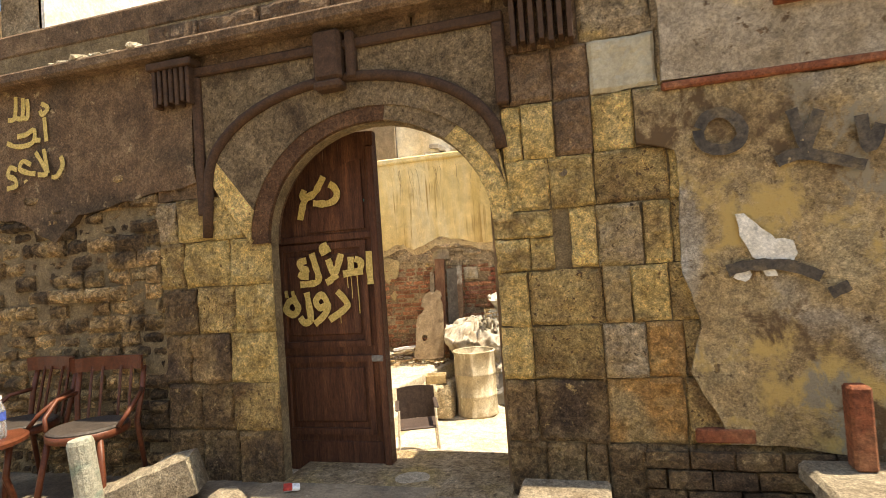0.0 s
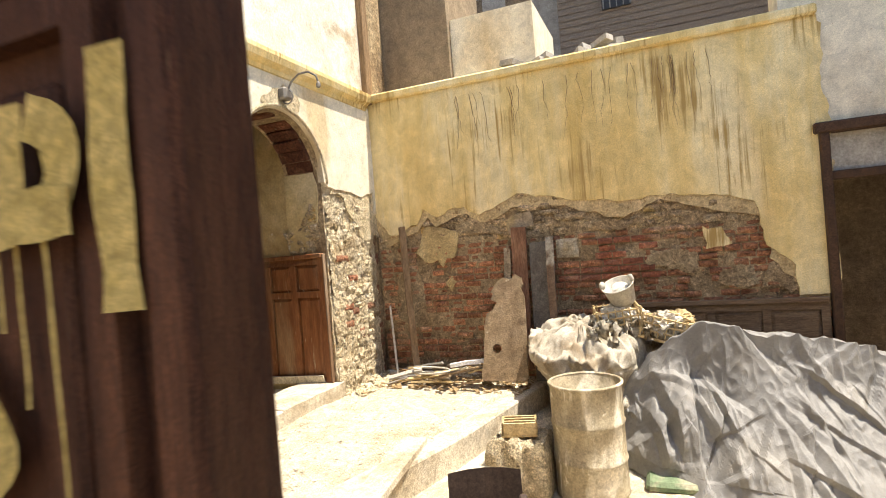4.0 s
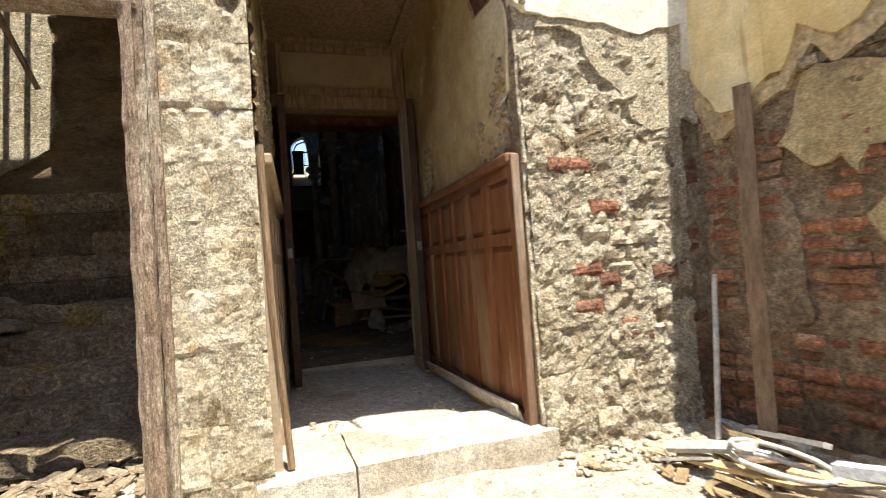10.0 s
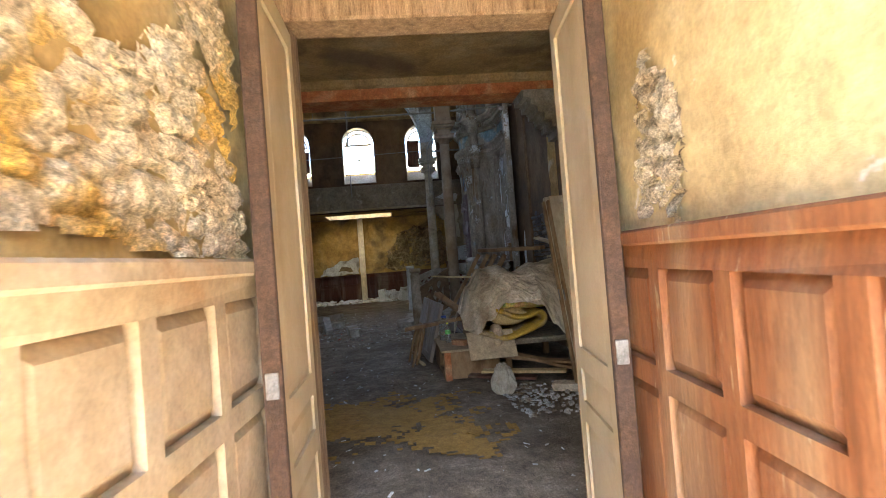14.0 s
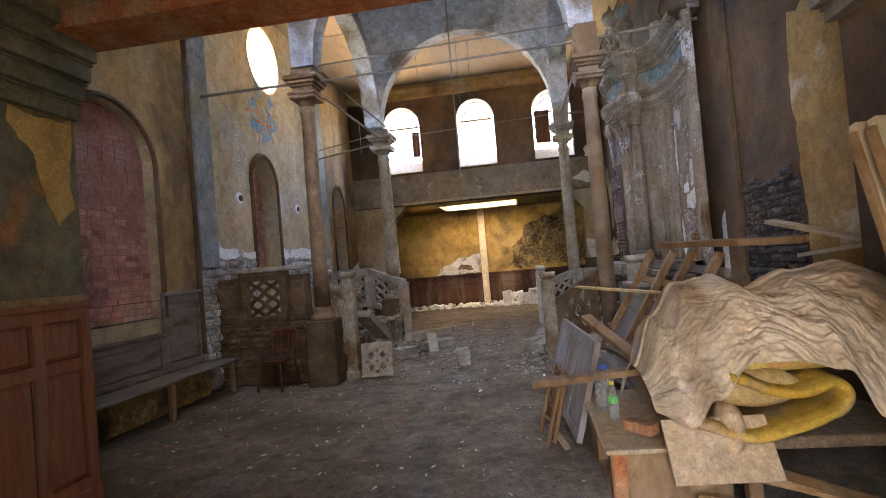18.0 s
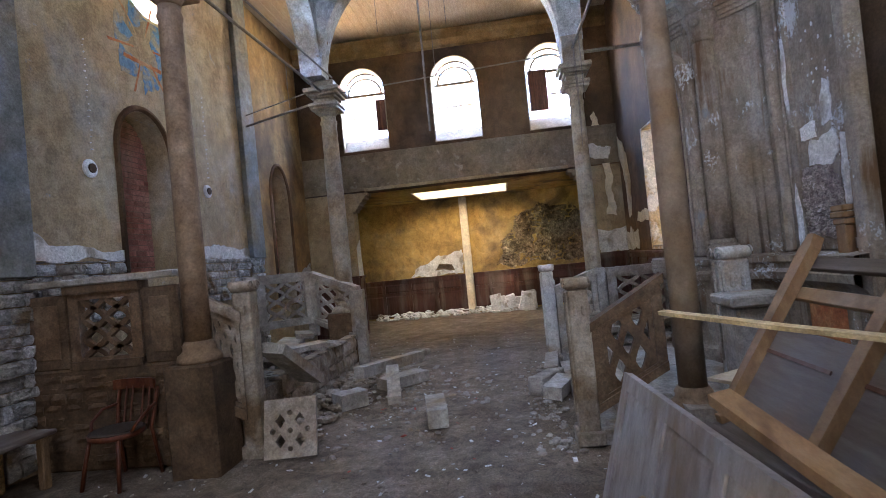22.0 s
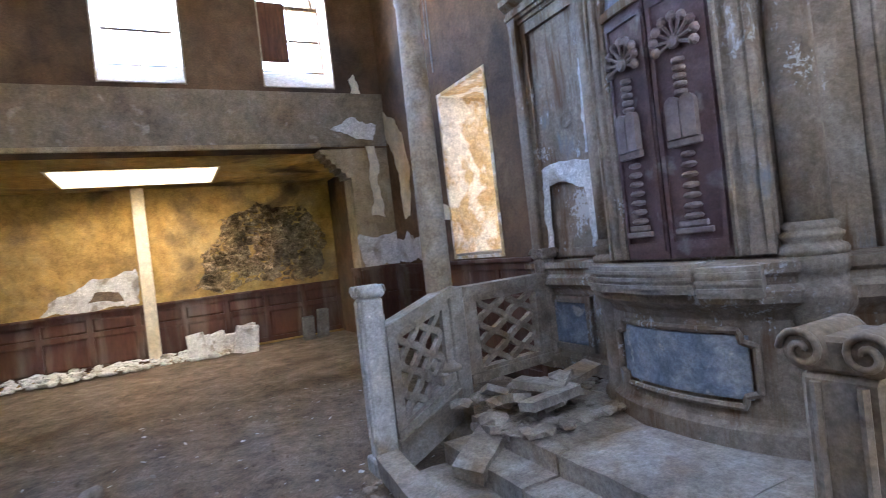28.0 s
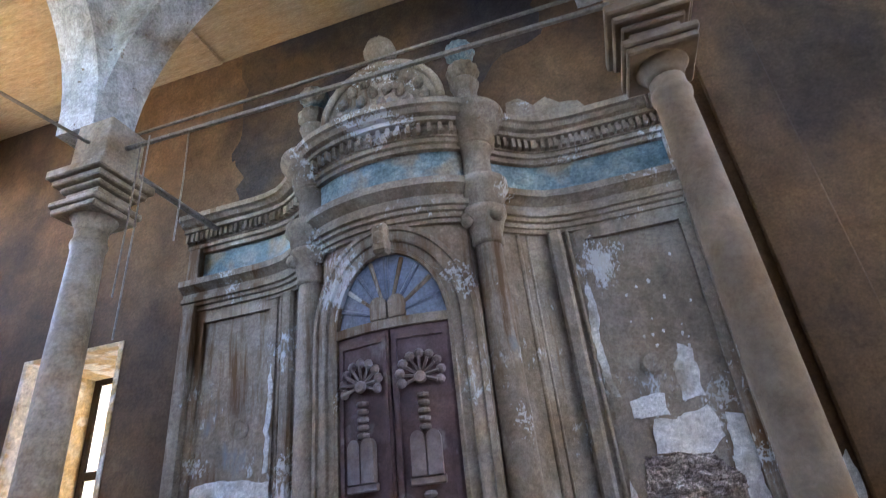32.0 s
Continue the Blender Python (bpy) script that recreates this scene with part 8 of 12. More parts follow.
# ---- hall: south wall ----
south = bpy.data.objects["hall_wall_south"]
REDBRICK = mat("infill_red_brick", [(0.28, 0.115, 0.085), (0.4, 0.185, 0.145), (0.46, 0.25, 0.2)], 4, 0.92, 0.5, 50, vary=0.3, stain=(0.44, 0.3, 0.24), stain_scale=1.2, stain_lo=0.48, stain_hi=0.66)
for k, (u0, u1, v0, sp, ap) in enumerate(((-14.64, -13.05, 1.22, 3.2, 3.92), (-18.35, -17.35, 1.85, 3.4, 3.95), (-22.55, -21.65, 1.1, 3.2, 3.9))):
    back = SY - (0.14 if k == 0 else 0.33)
    structure("niche_back", bx(u0 - 0.02, u1 + 0.02, back - 0.1, back - 0.012, v0 - 0.02, ap + 0.02), mat("pale_mortar", [(0.24, 0.15, 0.11), (0.34, 0.23, 0.175)], 6, 0.95, 0.4, 50) if "pale_mortar" not in bpy.data.materials else bpy.data.materials["pale_mortar"], "mortar behind the brick infill", "wall")
    # bricks in arched rows
    c, hw, rr = (u0 + u1) / 2, (u1 - u0) / 2, ap - sp
    def niche_keep(u, v, r, c=c, hw=hw, rr=rr, sp=sp):
        return v < sp or ((u - c) / (hw + 0.06)) ** 2 + ((v - sp) / (rr + 0.04)) ** 2 < 1
    courses(south, "brick", north_face(back), u0, u1, v0, ap, (0.074, 0.078), (0.2, 0.22), -0.05, 0.0, 0.006, REDBRICK, seed=70 + k, nu=2, nv=1, edge=0.005, proud=0.003, keep=niche_keep, near=(lambda u, v: v < 2.7) if k == 0 else (lambda u, v: v < 3.2))
    ringp = [(u1 + 0.04, v0)] + [(c + (hw + 0.04) * math.cos(math.pi * i / 20), sp + (rr + 0.04) * math.sin(math.pi * i / 20)) for i in range(21)] + [(u0 - 0.04, v0)]
    structure("niche_frame", tube([(u, SY + 0.01, v) for u, v in ringp], 0.04, 6), BROWNIN, "plaster moulding round the bricked-up arch", "trim")
structure("south_brown_field", slab(rect(-15.5, -11.95, 1.45, 6.95), [arched(-14.68, -13.01, 1.46, 3.2, 3.96)], 0.0, 0.012, north_face(SY)), OCHREIN, "brown ochre plaster", "wall")
BENCHWOOD = mat("dusty_grey_brown_joinery", [(0.12, 0.095, 0.08), (0.2, 0.165, 0.145), (0.25, 0.22, 0.2)], 2.0, 0.7, 0.12, 60, stretch=(1, 4, 6), stain=(0.1, 0.06, 0.04), stain_scale=0.8, grit=0.1)
sw = thing("south_wainscot", "dusty dark wooden wainscot on the wall", "panelling")
panel_work(sw, north_face(SY + 0.0), -15.45, -14.6, 0.5, 1.5, 1, (1,), BENCHWOOD, 0.035, 0.09)
panel_work(sw, north_face(SY + 0.0), -14.595, -11.96, 0.5, 0.98, 2, (1,), BENCHWOOD, 0.035, 0.07)
part("sill_moulding", ribbon([(-11.95, SY + 0.0), (-14.6, SY + 0.0)], [(0.0, 1.24), (-0.06, 1.24), (-0.07, 1.2), (-0.04, 1.16), (-0.04, 1.1), (-0.09, 1.07), (-0.09, 1.04), (0.0, 1.03)]), BENCHWOOD, sw)
structure("bench_wall", bx(-15.45, -11.96, SY, SY + 0.12, 0.0, 0.44, 0.02), ASHLAR, "rubble foot of the wall under the bench", "wall")
sb = thing("long_bench", "long dusty grey plank bench along the wall", "bench")
part("seat", bx(-15.6, -11.96, SY + 0.05, SY + 0.5, 0.45, 0.49, 0.01), BENCHWOOD, sb)
for x in (-15.5, -14.1, -12.6):
    part("leg", bx(x - 0.04, x + 0.04, SY + 0.4, SY + 0.47, 0.0, 0.449, 0.012), OLDWOOD, sb)
    part("bracket", bx(x - 0.03, x + 0.03, SY + 0.12, SY + 0.4, 0.4, 0.449, 0.006), OLDWOOD, sb)
GREYRUB = mat("grey_limewashed_rubble", [(0.28, 0.26, 0.23), (0.46, 0.45, 0.43), (0.64, 0.64, 0.63)], 6, 0.95, 0.8, 30, stain=(0.24, 0.17, 0.1), stain_scale=2.5, vary=0.25)
BLUEPL = mat("faded_blue_grey_plaster", [(0.12, 0.12, 0.105), (0.2, 0.205, 0.195), (0.25, 0.28, 0.31)], 2.2, 0.9, 0.4, 45, stain=(0.24, 0.19, 0.11), stain_scale=1.1)
for x0, x1 in ((-15.95, -15.5), (-21.0, -20.5)):
    structure("wall_pilaster", bx(x0, x1, SY, SY + 0.1, 1.85 if x0 > -16 else 2.0, 6.95, 0.01), BLUEPL, "blue-grey plaster pilaster", "pilaster")
    courses(south, "foot_stone", north_face(SY + 0.02), x0, x1, 0.05, 1.85 if x0 > -16 else 2.0, (0.1, 0.16), (0.16, 0.3), 0.0, 0.05, 0.04, GREYRUB, seed=int(-x0), nu=5, nv=4, pit=0.012)
structure("wall_pipe", tube([(-15.45, SY + 0.05, 0.6), (-15.45, SY + 0.05, 6.9)], 0.035, 8), BROWNIN, "brown downpipe on the wall", "pipe")
# lime band with a broken edge
lime = ragged([(-20.5, 1.98), (-20.5, 2.16), (-19.6, 2.17), (-18.4, 2.2), (-18.36, 2.0)], 0.045, 0.05, 80)
sheet_on("lime_patch", north_face(SY), lime, 0.0, 0.02, WHITEPL, "white lime plaster showing where paint fell")
lime = ragged([(-17.34, 2.02), (-17.34, 2.14), (-16.95, 2.12), (-16.6, 2.16), (-16.2, 2.16), (-15.97, 2.3), (-15.97, 2.0)], 0.03, 0.05, 81)
sheet_on("lime_patch", north_face(SY), lime, 0.0, 0.02, WHITEPL, "white lime plaster showing where paint fell")
lime = ragged([(-23.5, 1.0), (-23.5, 1.9), (-22.7, 1.6), (-22.6, 1.0)], 0.08, 0.06, 82)
sheet_on("lime_patch", north_face(SY), lime, 0.0, 0.02, WHITEPL, "white lime plaster showing where paint fell")
for ua, ub, sd in ((-20.48, -18.4, 84), (-17.3, -15.98, 85)):
    courses(south, "ledge_stone", north_face(SY), ua, ub, 1.32, 2.0, (0.08, 0.13), (0.14, 0.34), -0.03, 0.04, 0.035, GREYRUB, seed=sd, nu=4, nv=3)
BLUEP = mat("faded_blue_paint", [(0.07, 0.17, 0.32), (0.16, 0.27, 0.4)], 9, 0.9, 0.3, 50, stain=(0.3, 0.27, 0.2), stain_scale=5, stain_lo=0.46, stain_hi=0.58)
for k in range(6):
    a = math.pi * (k / 3 + 0.1)
    cu, cv = -18.0 + 0.42 * math.cos(a), 4.85 + 0.42 * math.sin(a)
    pts = [(cu + 0.2 * math.cos(j * 1.05) * (1.3 if j % 2 else 0.7), cv + 0.2 * math.sin(j * 1.05) * (1.2 if j % 2 else 0.8)) for j in range(6)]
    sheet_on("blue_patch", north_face(SY), ragged(pts, 0.06, 0.05, 90 + k), 0.0, 0.004, BLUEP, "remains of a faded blue wall painting")
    sheet_on("red_line", north_face(SY), ragged([(-18.0 + r_ * math.cos(a + d_), 4.85 + r_ * math.sin(a + d_)) for r_, d_ in ((0.2, 0.5), (0.68, 0.55), (0.7, 0.6), (0.2, 0.62))], 0.01, 0.05, 60 + k), 0.004, 0.007, REDBEAM, "faded red painted line")
redp = ragged([(-18.35, 4.62), (-17.6, 4.62), (-17.6, 4.67), (-18.35, 4.67)], 0.012, 0.06, 95)
sheet_on("red_line", north_face(SY), redp, 0.004, 0.008, REDBEAM, "faded red painted line")
structure("southwest_ochre", slab(rect(-23.55, -21.0, 1.0, 6.95), [arched(-22.59, -21.61, 1.02, 3.2, 3.94)], 0.0, 0.012, north_face(SY)), OCHREIN, "orange-brown stained plaster", "wall")


def wall_disc(x, z):
    t = thing("wall_fixture", "small round white fixture with a dark centre on the wall", "fixture", "round wall fixtures")
    M = Matrix.Translation((x, SY, z)) @ Matrix.Rotation(-math.pi / 2, 4, "X")
    part("plate", lathe([(0.0, 0.0), (0.105, 0.0), (0.105, 0.02), (0.085, 0.035), (0.0, 0.03)], 20, M, close=False), CAPWHITE, t)
    part("centre", lathe([(0.055, 0.031), (0.055, 0.05), (0.0, 0.05)], 12, M, close=False), TRIM, t)
    bm = bmesh.new()
    for k in range(18):
        rock(bm, (x - 0.03 + 0.012 * math.sin(k * 1.7), SY + 0.03, z + 0.22 + 0.075 * k), 0.011 if k % 3 else 0.016, k, 1.0, 1)
    part("bead_chain", bm, CAPWHITE, t, "string of pale beads")["kind"] = "stuff"


wall_disc(-16.85, 3.05)
wall_disc(-19.29, 3.07)
# round window with a deep pale reveal
ow = thing("round_window", "round window with a deep pale reveal", "window")
oin = [(-18.2 + 0.64 * math.cos(a * math.pi / 14), 5.97 + 0.64 * math.sin(a * math.pi / 14)) for a in range(28)]
oout = [(-18.2 + 0.68 * math.cos(a * math.pi / 14), 5.97 + 0.68 * math.sin(a * math.pi / 14)) for a in range(28)]
part("reveal", slab(oout, [oin], -0.46, 0.012, north_face(SY)), YELLOW, ow)
part("glazing_bar", bx(-18.215, -18.185, SY - 0.42, SY - 0.39, 5.34, 6.6), STEEL, ow)
part("glazing_bar", bx(-18.83, -17.57, SY - 0.42, SY - 0.39, 5.95, 5.98), STEEL, ow)

# ---- columns, arches and vault ----
# stained brown stone, also used dark for a balustrade panel in shade
DARKBROWN = mat("dark_brown_stained_shaded_stone", [(0.075, 0.043, 0.022), (0.13, 0.08, 0.043), (0.185, 0.125, 0.073)], 4, 0.85, 0.3, 45, stain=(0.08, 0.05, 0.028), stain_scale=1.8, vary=0.25)
COLBROWN = mat("brown_stained_column", [(0.14, 0.085, 0.045), (0.22, 0.145, 0.085), (0.29, 0.21, 0.14)], 2.2, 0.7, 0.2, 45, stain=(0.16, 0.1, 0.05), stain_scale=2.2)
COLTAN = mat("tan_stained_column", [(0.12, 0.078, 0.045), (0.19, 0.138, 0.09), (0.26, 0.205, 0.15)], 2.2, 0.7, 0.2, 45, stain=(0.17, 0.11, 0.06), stain_scale=1.4, grit=0.12)
COLS = {"south_east": (-15.74, 4.45, 0.95), "south_west": (-19.75, 4.58, 0.95), "north_west": (-19.28, 8.45, 0.62), "north_east": (-15.57, 8.52, 0.3)}
for nm, (cx, cy, ped) in COLS.items():
    t = thing("column", "dusty marble column with a moulded square capital", "column", "hall columns")
    kr, kc = {"south_east": (0.68, 0.82), "south_west": (0.84, 0.93), "north_west": (0.68, 0.76), "north_east": (0.63, 0.74)}[nm]
    kb, kp = {"south_west": (0.9, 1.0), "north_west": (0.62, 0.55)}.get(nm, (0.74, 0.88))
    T0 = Matrix.Translation((cx, cy, 0))
    part("plinth", bx(cx - 0.25 * kp, cx + 0.25 * kp, cy - 0.25 * kp, cy + 0.25 * kp, -0.05, ped, 0.02), COLSTONE if ped < 0.9 else DARKBROWN, t)
    part("base", lathe([(r_ * kb, ped + z_) for r_, z_ in ((0.25, 0.0), (0.26, 0.03), (0.24, 0.07), (0.2, 0.09), (0.18, 0.12), (0.19, 0.15), (0.15, 0.19))], 28, T0), COLBROWN if nm.endswith("east") else COLSTONE, t, smooth=True)
    stone = COLBROWN if nm == "south_east" else (COLTAN if nm == "north_east" else COLSTONE)
    zn = 4.12 if nm.startswith("south") else 3.82
    part("shaft", lathe([(0.165 * kr, ped + 0.17), (0.168 * kr, 1.8), (0.16 * kr, 3.0), (0.145 * kr, zn - 0.14), (0.16 * kr, zn - 0.12), (0.165 * kr, zn - 0.1), (0.16 * kr, zn - 0.08), (0.145 * kr, zn - 0.06), (0.145 * kr, zn)], 28, T0), stone, t, smooth=True)
    part("capital_bell", lathe([(0.145 * kr, zn - 0.005), (0.16 * kr, zn + 0.03), (0.2 * kr, zn + 0.08), (0.22 * kc, zn + 0.11)], 28, T0), stone, t, smooth=True)
    for k, (r, z0, z1) in enumerate(((0.24, 0.09, 0.14), (0.26, 0.141, 0.19), (0.18, 0.191, 0.27), (0.22, 0.271, 0.31), (0.27, 0.311, 0.36), (0.31, 0.361, 0.43), (0.2, 0.431, 4.67 - zn))):
        part("capital_step" if k < 6 else "impost_block", bx(cx - r * kc, cx + r * kc, cy - r * kc, cy + r * kc, zn + z0, zn + z1, 0.01), stone, t)
X0, X1, Y0, Y1 = -19.5, -15.7, 4.5, 8.48
SPR = 4.67


ARCHPL = mat("blue_white_limewash", [(0.34, 0.36, 0.385), (0.48, 0.505, 0.53), (0.58, 0.6, 0.62)], 2.5, 0.9, 0.4, 45, stain=(0.24, 0.2, 0.15), stain_scale=1.3, stain_lo=0.5, stain_hi=0.64, grit=0.26, spots=((0.2, 0.16, 0.12), 7, 0.63))


def arch_wall(name, axis, plane, u0, u1, label):
    c, hw = (u0 + u1) / 2, (u1 - u0) / 2 - 0.17
    hole = [(u0 + 0.17, SPR)] + [(c - hw * math.cos(math.pi * i / 28), SPR + 0.02 + hw * math.sin(math.pi * i / 28)) for i in range(29)] + [(u1 - 0.17, SPR)]
    e = 0.17 if axis == "x" else -0.173
    loop = ([(u0 - e, SPR), *hole, (u1 + e, SPR)] if e > 0 else hole) + [(u1 + e, 7.2), (u0 - e, 7.2)]
    bm = slab(loop, [], -0.17, 0.17, flatm(axis, plane))
    structure(name, bm, ARCHPL, label, "arch")


arch_wall("arch_west", "x", X0, Y0, Y1, "pale plaster arch between columns")
arch_wall("arch_east", "x", X1, Y0, Y1, "pale plaster arch between columns")
arch_wall("arch_south", "y", Y0, X0, X1, "pale plaster arch between columns")
arch_wall("arch_north", "y", Y1, X0, X1, "pale plaster arch between columns")
mx, my = (X0 + X1) / 2, (Y0 + Y1) / 2
R2 = ((X1 - X0) / 2) ** 2 + ((Y1 - Y0) / 2) ** 2


def sail(x, y):
    return SPR + math.sqrt(max(0.0, R2 - (x - mx) ** 2 - (y - my) ** 2)) * 0.97


structure("sail_vault", grid_sheet(X0, X1, Y0, Y1, 28, 28, sail), ARCHPL, "whitish plaster sail vault", "ceiling", True)
structure("vault_cap", bx(X0 - 0.2, X1 + 0.2, Y0 - 0.2, Y1 + 0.2, 7.45, 7.6), PLANKS, "roof over the vault", "ceiling")
bm = bmesh.new()
for k in range(42):
    y = SY + 0.02 + k * 0.176
    for xa, xb in ((BWX + 0.01, -19.68), (-15.5, BEX - 0.01)):
        box(bm, xa, xb, y, y + 0.17, 6.925, 6.949)
structure("ceiling_boards", bm, PLANKS, "pale boarded ceiling", "ceiling")
structure("west_cornice_moulding", ribbon([(BWX, SY), (BWX, NYH)], [(0.0, 6.5), (0.05, 6.55), (0.05, 6.7), (0.12, 6.78), (0.14, 6.9), (0.0, 6.92)]), OCHREIN, "brown plaster cornice under the ceiling", "trim")
# tie rods
def rod(p, q, r, label="thin iron tie rod"):
    return tagged(finish("tie_rod", tube([p, q], r, 6), STEEL), label + " across the hall", "tie rod", "iron tie rods")


for a, b in (("south_east", "south_west"), ("south_east", "north_east"), ("south_west", "north_west"), ("north_west", "north_east")):
    (ax, ay, _), (bx_, by, _) = COLS[a], COLS[b]
    rod((ax, ay, 4.48), (bx_, by, 4.48), 0.02 if a != "south_west" else 0.012)
    if a in ("south_east", "north_west") and b in ("south_west", "north_east"):
        rod((ax, ay + 0.12, 4.72), (bx_, by + 0.12, 4.76), 0.014)
rod((-15.74, 4.45, 4.5), (-15.74, SY + 0.05, 4.5), 0.025)
rod((-19.75, 4.58, 4.42), (-20.7, SY + 0.05, 4.42), 0.022)
rod((-19.28, 8.45, 4.45), (-19.28, 9.95, 4.45), 0.028)
rod((-19.75, 4.5, 4.62), (-20.7, SY + 0.05, 4.62), 0.012)
rod((-15.62, 8.5, 4.5), (-15.4, NYH, 4.5), 0.022)
for x, y, z0, z1 in ((-17.3, 6.5, 3.1, sail(-17.3, 6.5) + 0.03), (-20.2, 6.35, 4.4, 6.9), (-20.35, 6.6, 5.6, 6.9), (-19.0, 8.45, 3.3, 4.49), (-18.6, 8.46, 3.6, 4.49), (-18.9, 8.42, 3.0, 4.5), (-18.3, 4.5, 3.9, 4.5), (-20.9, 5.3, 5.9, 6.9)):
    tagged(finish("hanging_chain", tube([(x, y, z0), (x + 0.01, y, (z0 + z1) / 2), (x, y, z1)], 0.012 if z0 < 3.2 and z1 > 7 else 0.006, 6), STEEL), "thin lamp chain hanging from the vault", "chain", "hanging lamp chains")


# ---- hall: west end ----
corbel("corbel_west_south", Matrix(((0, 1, 0, BWX - 0.4), (1, 0, 0, 3.78), (0, 0, 1, 2.95), (0, 0, 0, 1))), 6, 0.4, 0.43, 0.36, GREYIN)
corbel("corbel_west_north", Matrix(((0, 1, 0, BWX - 0.4), (-1, 0, 0, 9.25), (0, 0, 1, 2.92), (0, 0, 0, 1))), 6, 0.4, 0.46, 0.46, GREYIN)
structure("gallery_front", slab(rect(SY, NYH, 3.42, 4.28), [], 0.0, 0.03, east_face(BWX)), mat("grey_brown_band", [(0.15, 0.115, 0.075), (0.23, 0.185, 0.13), (0.26, 0.22, 0.17)], 2.2, 0.9, 0.3, 45, stain=(0.33, 0.29, 0.23), stain_scale=5, stain_lo=0.62, stain_hi=0.7), "grey-brown parapet band under the windows", "wall")
structure("beam_lip", bx(BWX, BWX + 0.05, 4.1, 8.8, 3.4, 3.47, 0.01), GREYIN, "plaster lip under the gallery", "trim")
ww = thing("west_wainscot", "dark red-brown panelled wainscot along the end wall", "panelling")
panel_work(ww, east_face(WWX), SY, NYH, 0.05, 1.12, 9, (1.0, 0.45), DARKWAINS, 0.035, 0.09)
for m_, a, b in ((north_face(3.78), BWX - 0.4, BWX), (east_face(BWX), SY, 3.78), (east_face(BWX), 9.25, NYH), (south_face(9.25), BWX - 0.4, BWX)):
    t = thing("pier_wainscot", "dark red-brown wainscot on the pier", "panelling")
    panel_work(t, m_, a, b, 0.05, 1.4, 1 if b - a < 0.9 else 2, (1.0, 0.4), DARKWAINS, 0.03, 0.08)
structure("yellow_post", bx(WWX, WWX + 0.22, 6.0, 6.22, 0.0, 3.42, 0.01), CREAM, "square pale yellow plaster post", "post")
blob = ragged([(6.9, 1.3), (9.6, 1.3), (9.7, 2.2), (9.2, 2.9), (8.4, 3.05), (7.7, 2.7), (7.2, 2.0)], 0.1, 0.08, 101)
part("bare_rubble", rubble_skin(blob, east_face(WWX + 0.02), 4.0, 0.07, 0.022, 4.0, 6.5), mat("dark_bare_rubble", [(0.15, 0.105, 0.052), (0.29, 0.21, 0.11), (0.44, 0.34, 0.19)], 3, 0.95, 1.0, 30, grit=0.35, stain=(0.08, 0.055, 0.03), stain_scale=1.1), bpy.data.objects["alcove_wall_west"])
# pale ragged patch between the wainscot and the post
blob2 = ragged([(4.3, 1.2), (6.0, 1.2), (5.98, 1.85), (5.2, 1.7), (4.6, 1.5)], 0.06, 0.06, 102)
sheet_on("lime_patch", east_face(WWX), blob2, 0.0, 0.015, WHITEPL, "pale white patch on the end wall beside the post")
# dark sheet on the plaster that paints the shade of a hole
blob3 = ragged([(5.1, 1.32), (5.7, 1.3), (5.6, 1.48), (5.2, 1.5)], 0.03, 0.05, 103)
sheet_on("bare_patch", east_face(WWX), blob3, 0.015, 0.022, DARKROOM, "flat dark sheet drawn as a hole in the plaster")
# pale patches on the piers
for m_, pts, s in ((east_face(BWX), [(9.3, 1.45), (9.95, 1.45), (9.95, 2.0), (9.6, 1.9), (9.3, 2.0)], 1), (east_face(BWX), [(9.55, 2.3), (9.75, 2.25), (9.7, 3.6), (9.45, 4.6), (9.35, 4.5), (9.58, 3.4)], 2), (north_face(3.78), [(-23.98, 1.45), (-23.62, 1.45), (-23.65, 2.1), (-23.9, 2.3)], 3), (east_face(BWX + 0.03), [(9.0, 3.7), (9.7, 3.5), (9.8, 3.75), (9.3, 3.85)], 4)):
    sheet_on("lime_patch", m_, ragged(pts, 0.05, 0.05, 110 + s), 0.0, 0.015, WHITEPL if s != 2 else CREAM, "flaked patch showing pale plaster")
# skylight
skl = thing("skylight", "skylight shaft with pale boarded sides", "skylight")
part("shaft", slab(rect(-26.698, -25.002, 4.952, 7.448), [rect(-26.66, -25.04, 4.99, 7.41)], 3.41, 4.3, flatm("z", 0)), CREAM, skl)
# added translucent pane that spreads direct sun into soft light
pane_mat = bpy.data.materials.new("diffusing_translucent_pane")
pane_mat.use_nodes = True
pn = pane_mat.node_tree.nodes
tl = pn.new("ShaderNodeBsdfTranslucent")
tl.inputs["Color"].default_value = (0.34, 0.31, 0.26, 1)
pane_mat.node_tree.links.new(tl.outputs["BSDF"], pn["Material Output"].inputs["Surface"])
# bluish diffuser for the added east windows
sky_pane = pane_mat.copy()
sky_pane.name = "dusty_blue_grey_glass"
sky_pane.node_tree.nodes[tl.name].inputs["Color"].default_value = (0.28, 0.33, 0.41, 1)
part("dusty_pane", bx(-26.655, -25.045, 4.995, 7.405, 4.25, 4.256), pane_mat, skl)
part("glazing_bar", bx(-25.9, -25.86, 4.99, 7.41, 4.2, 4.249), STEEL, skl)
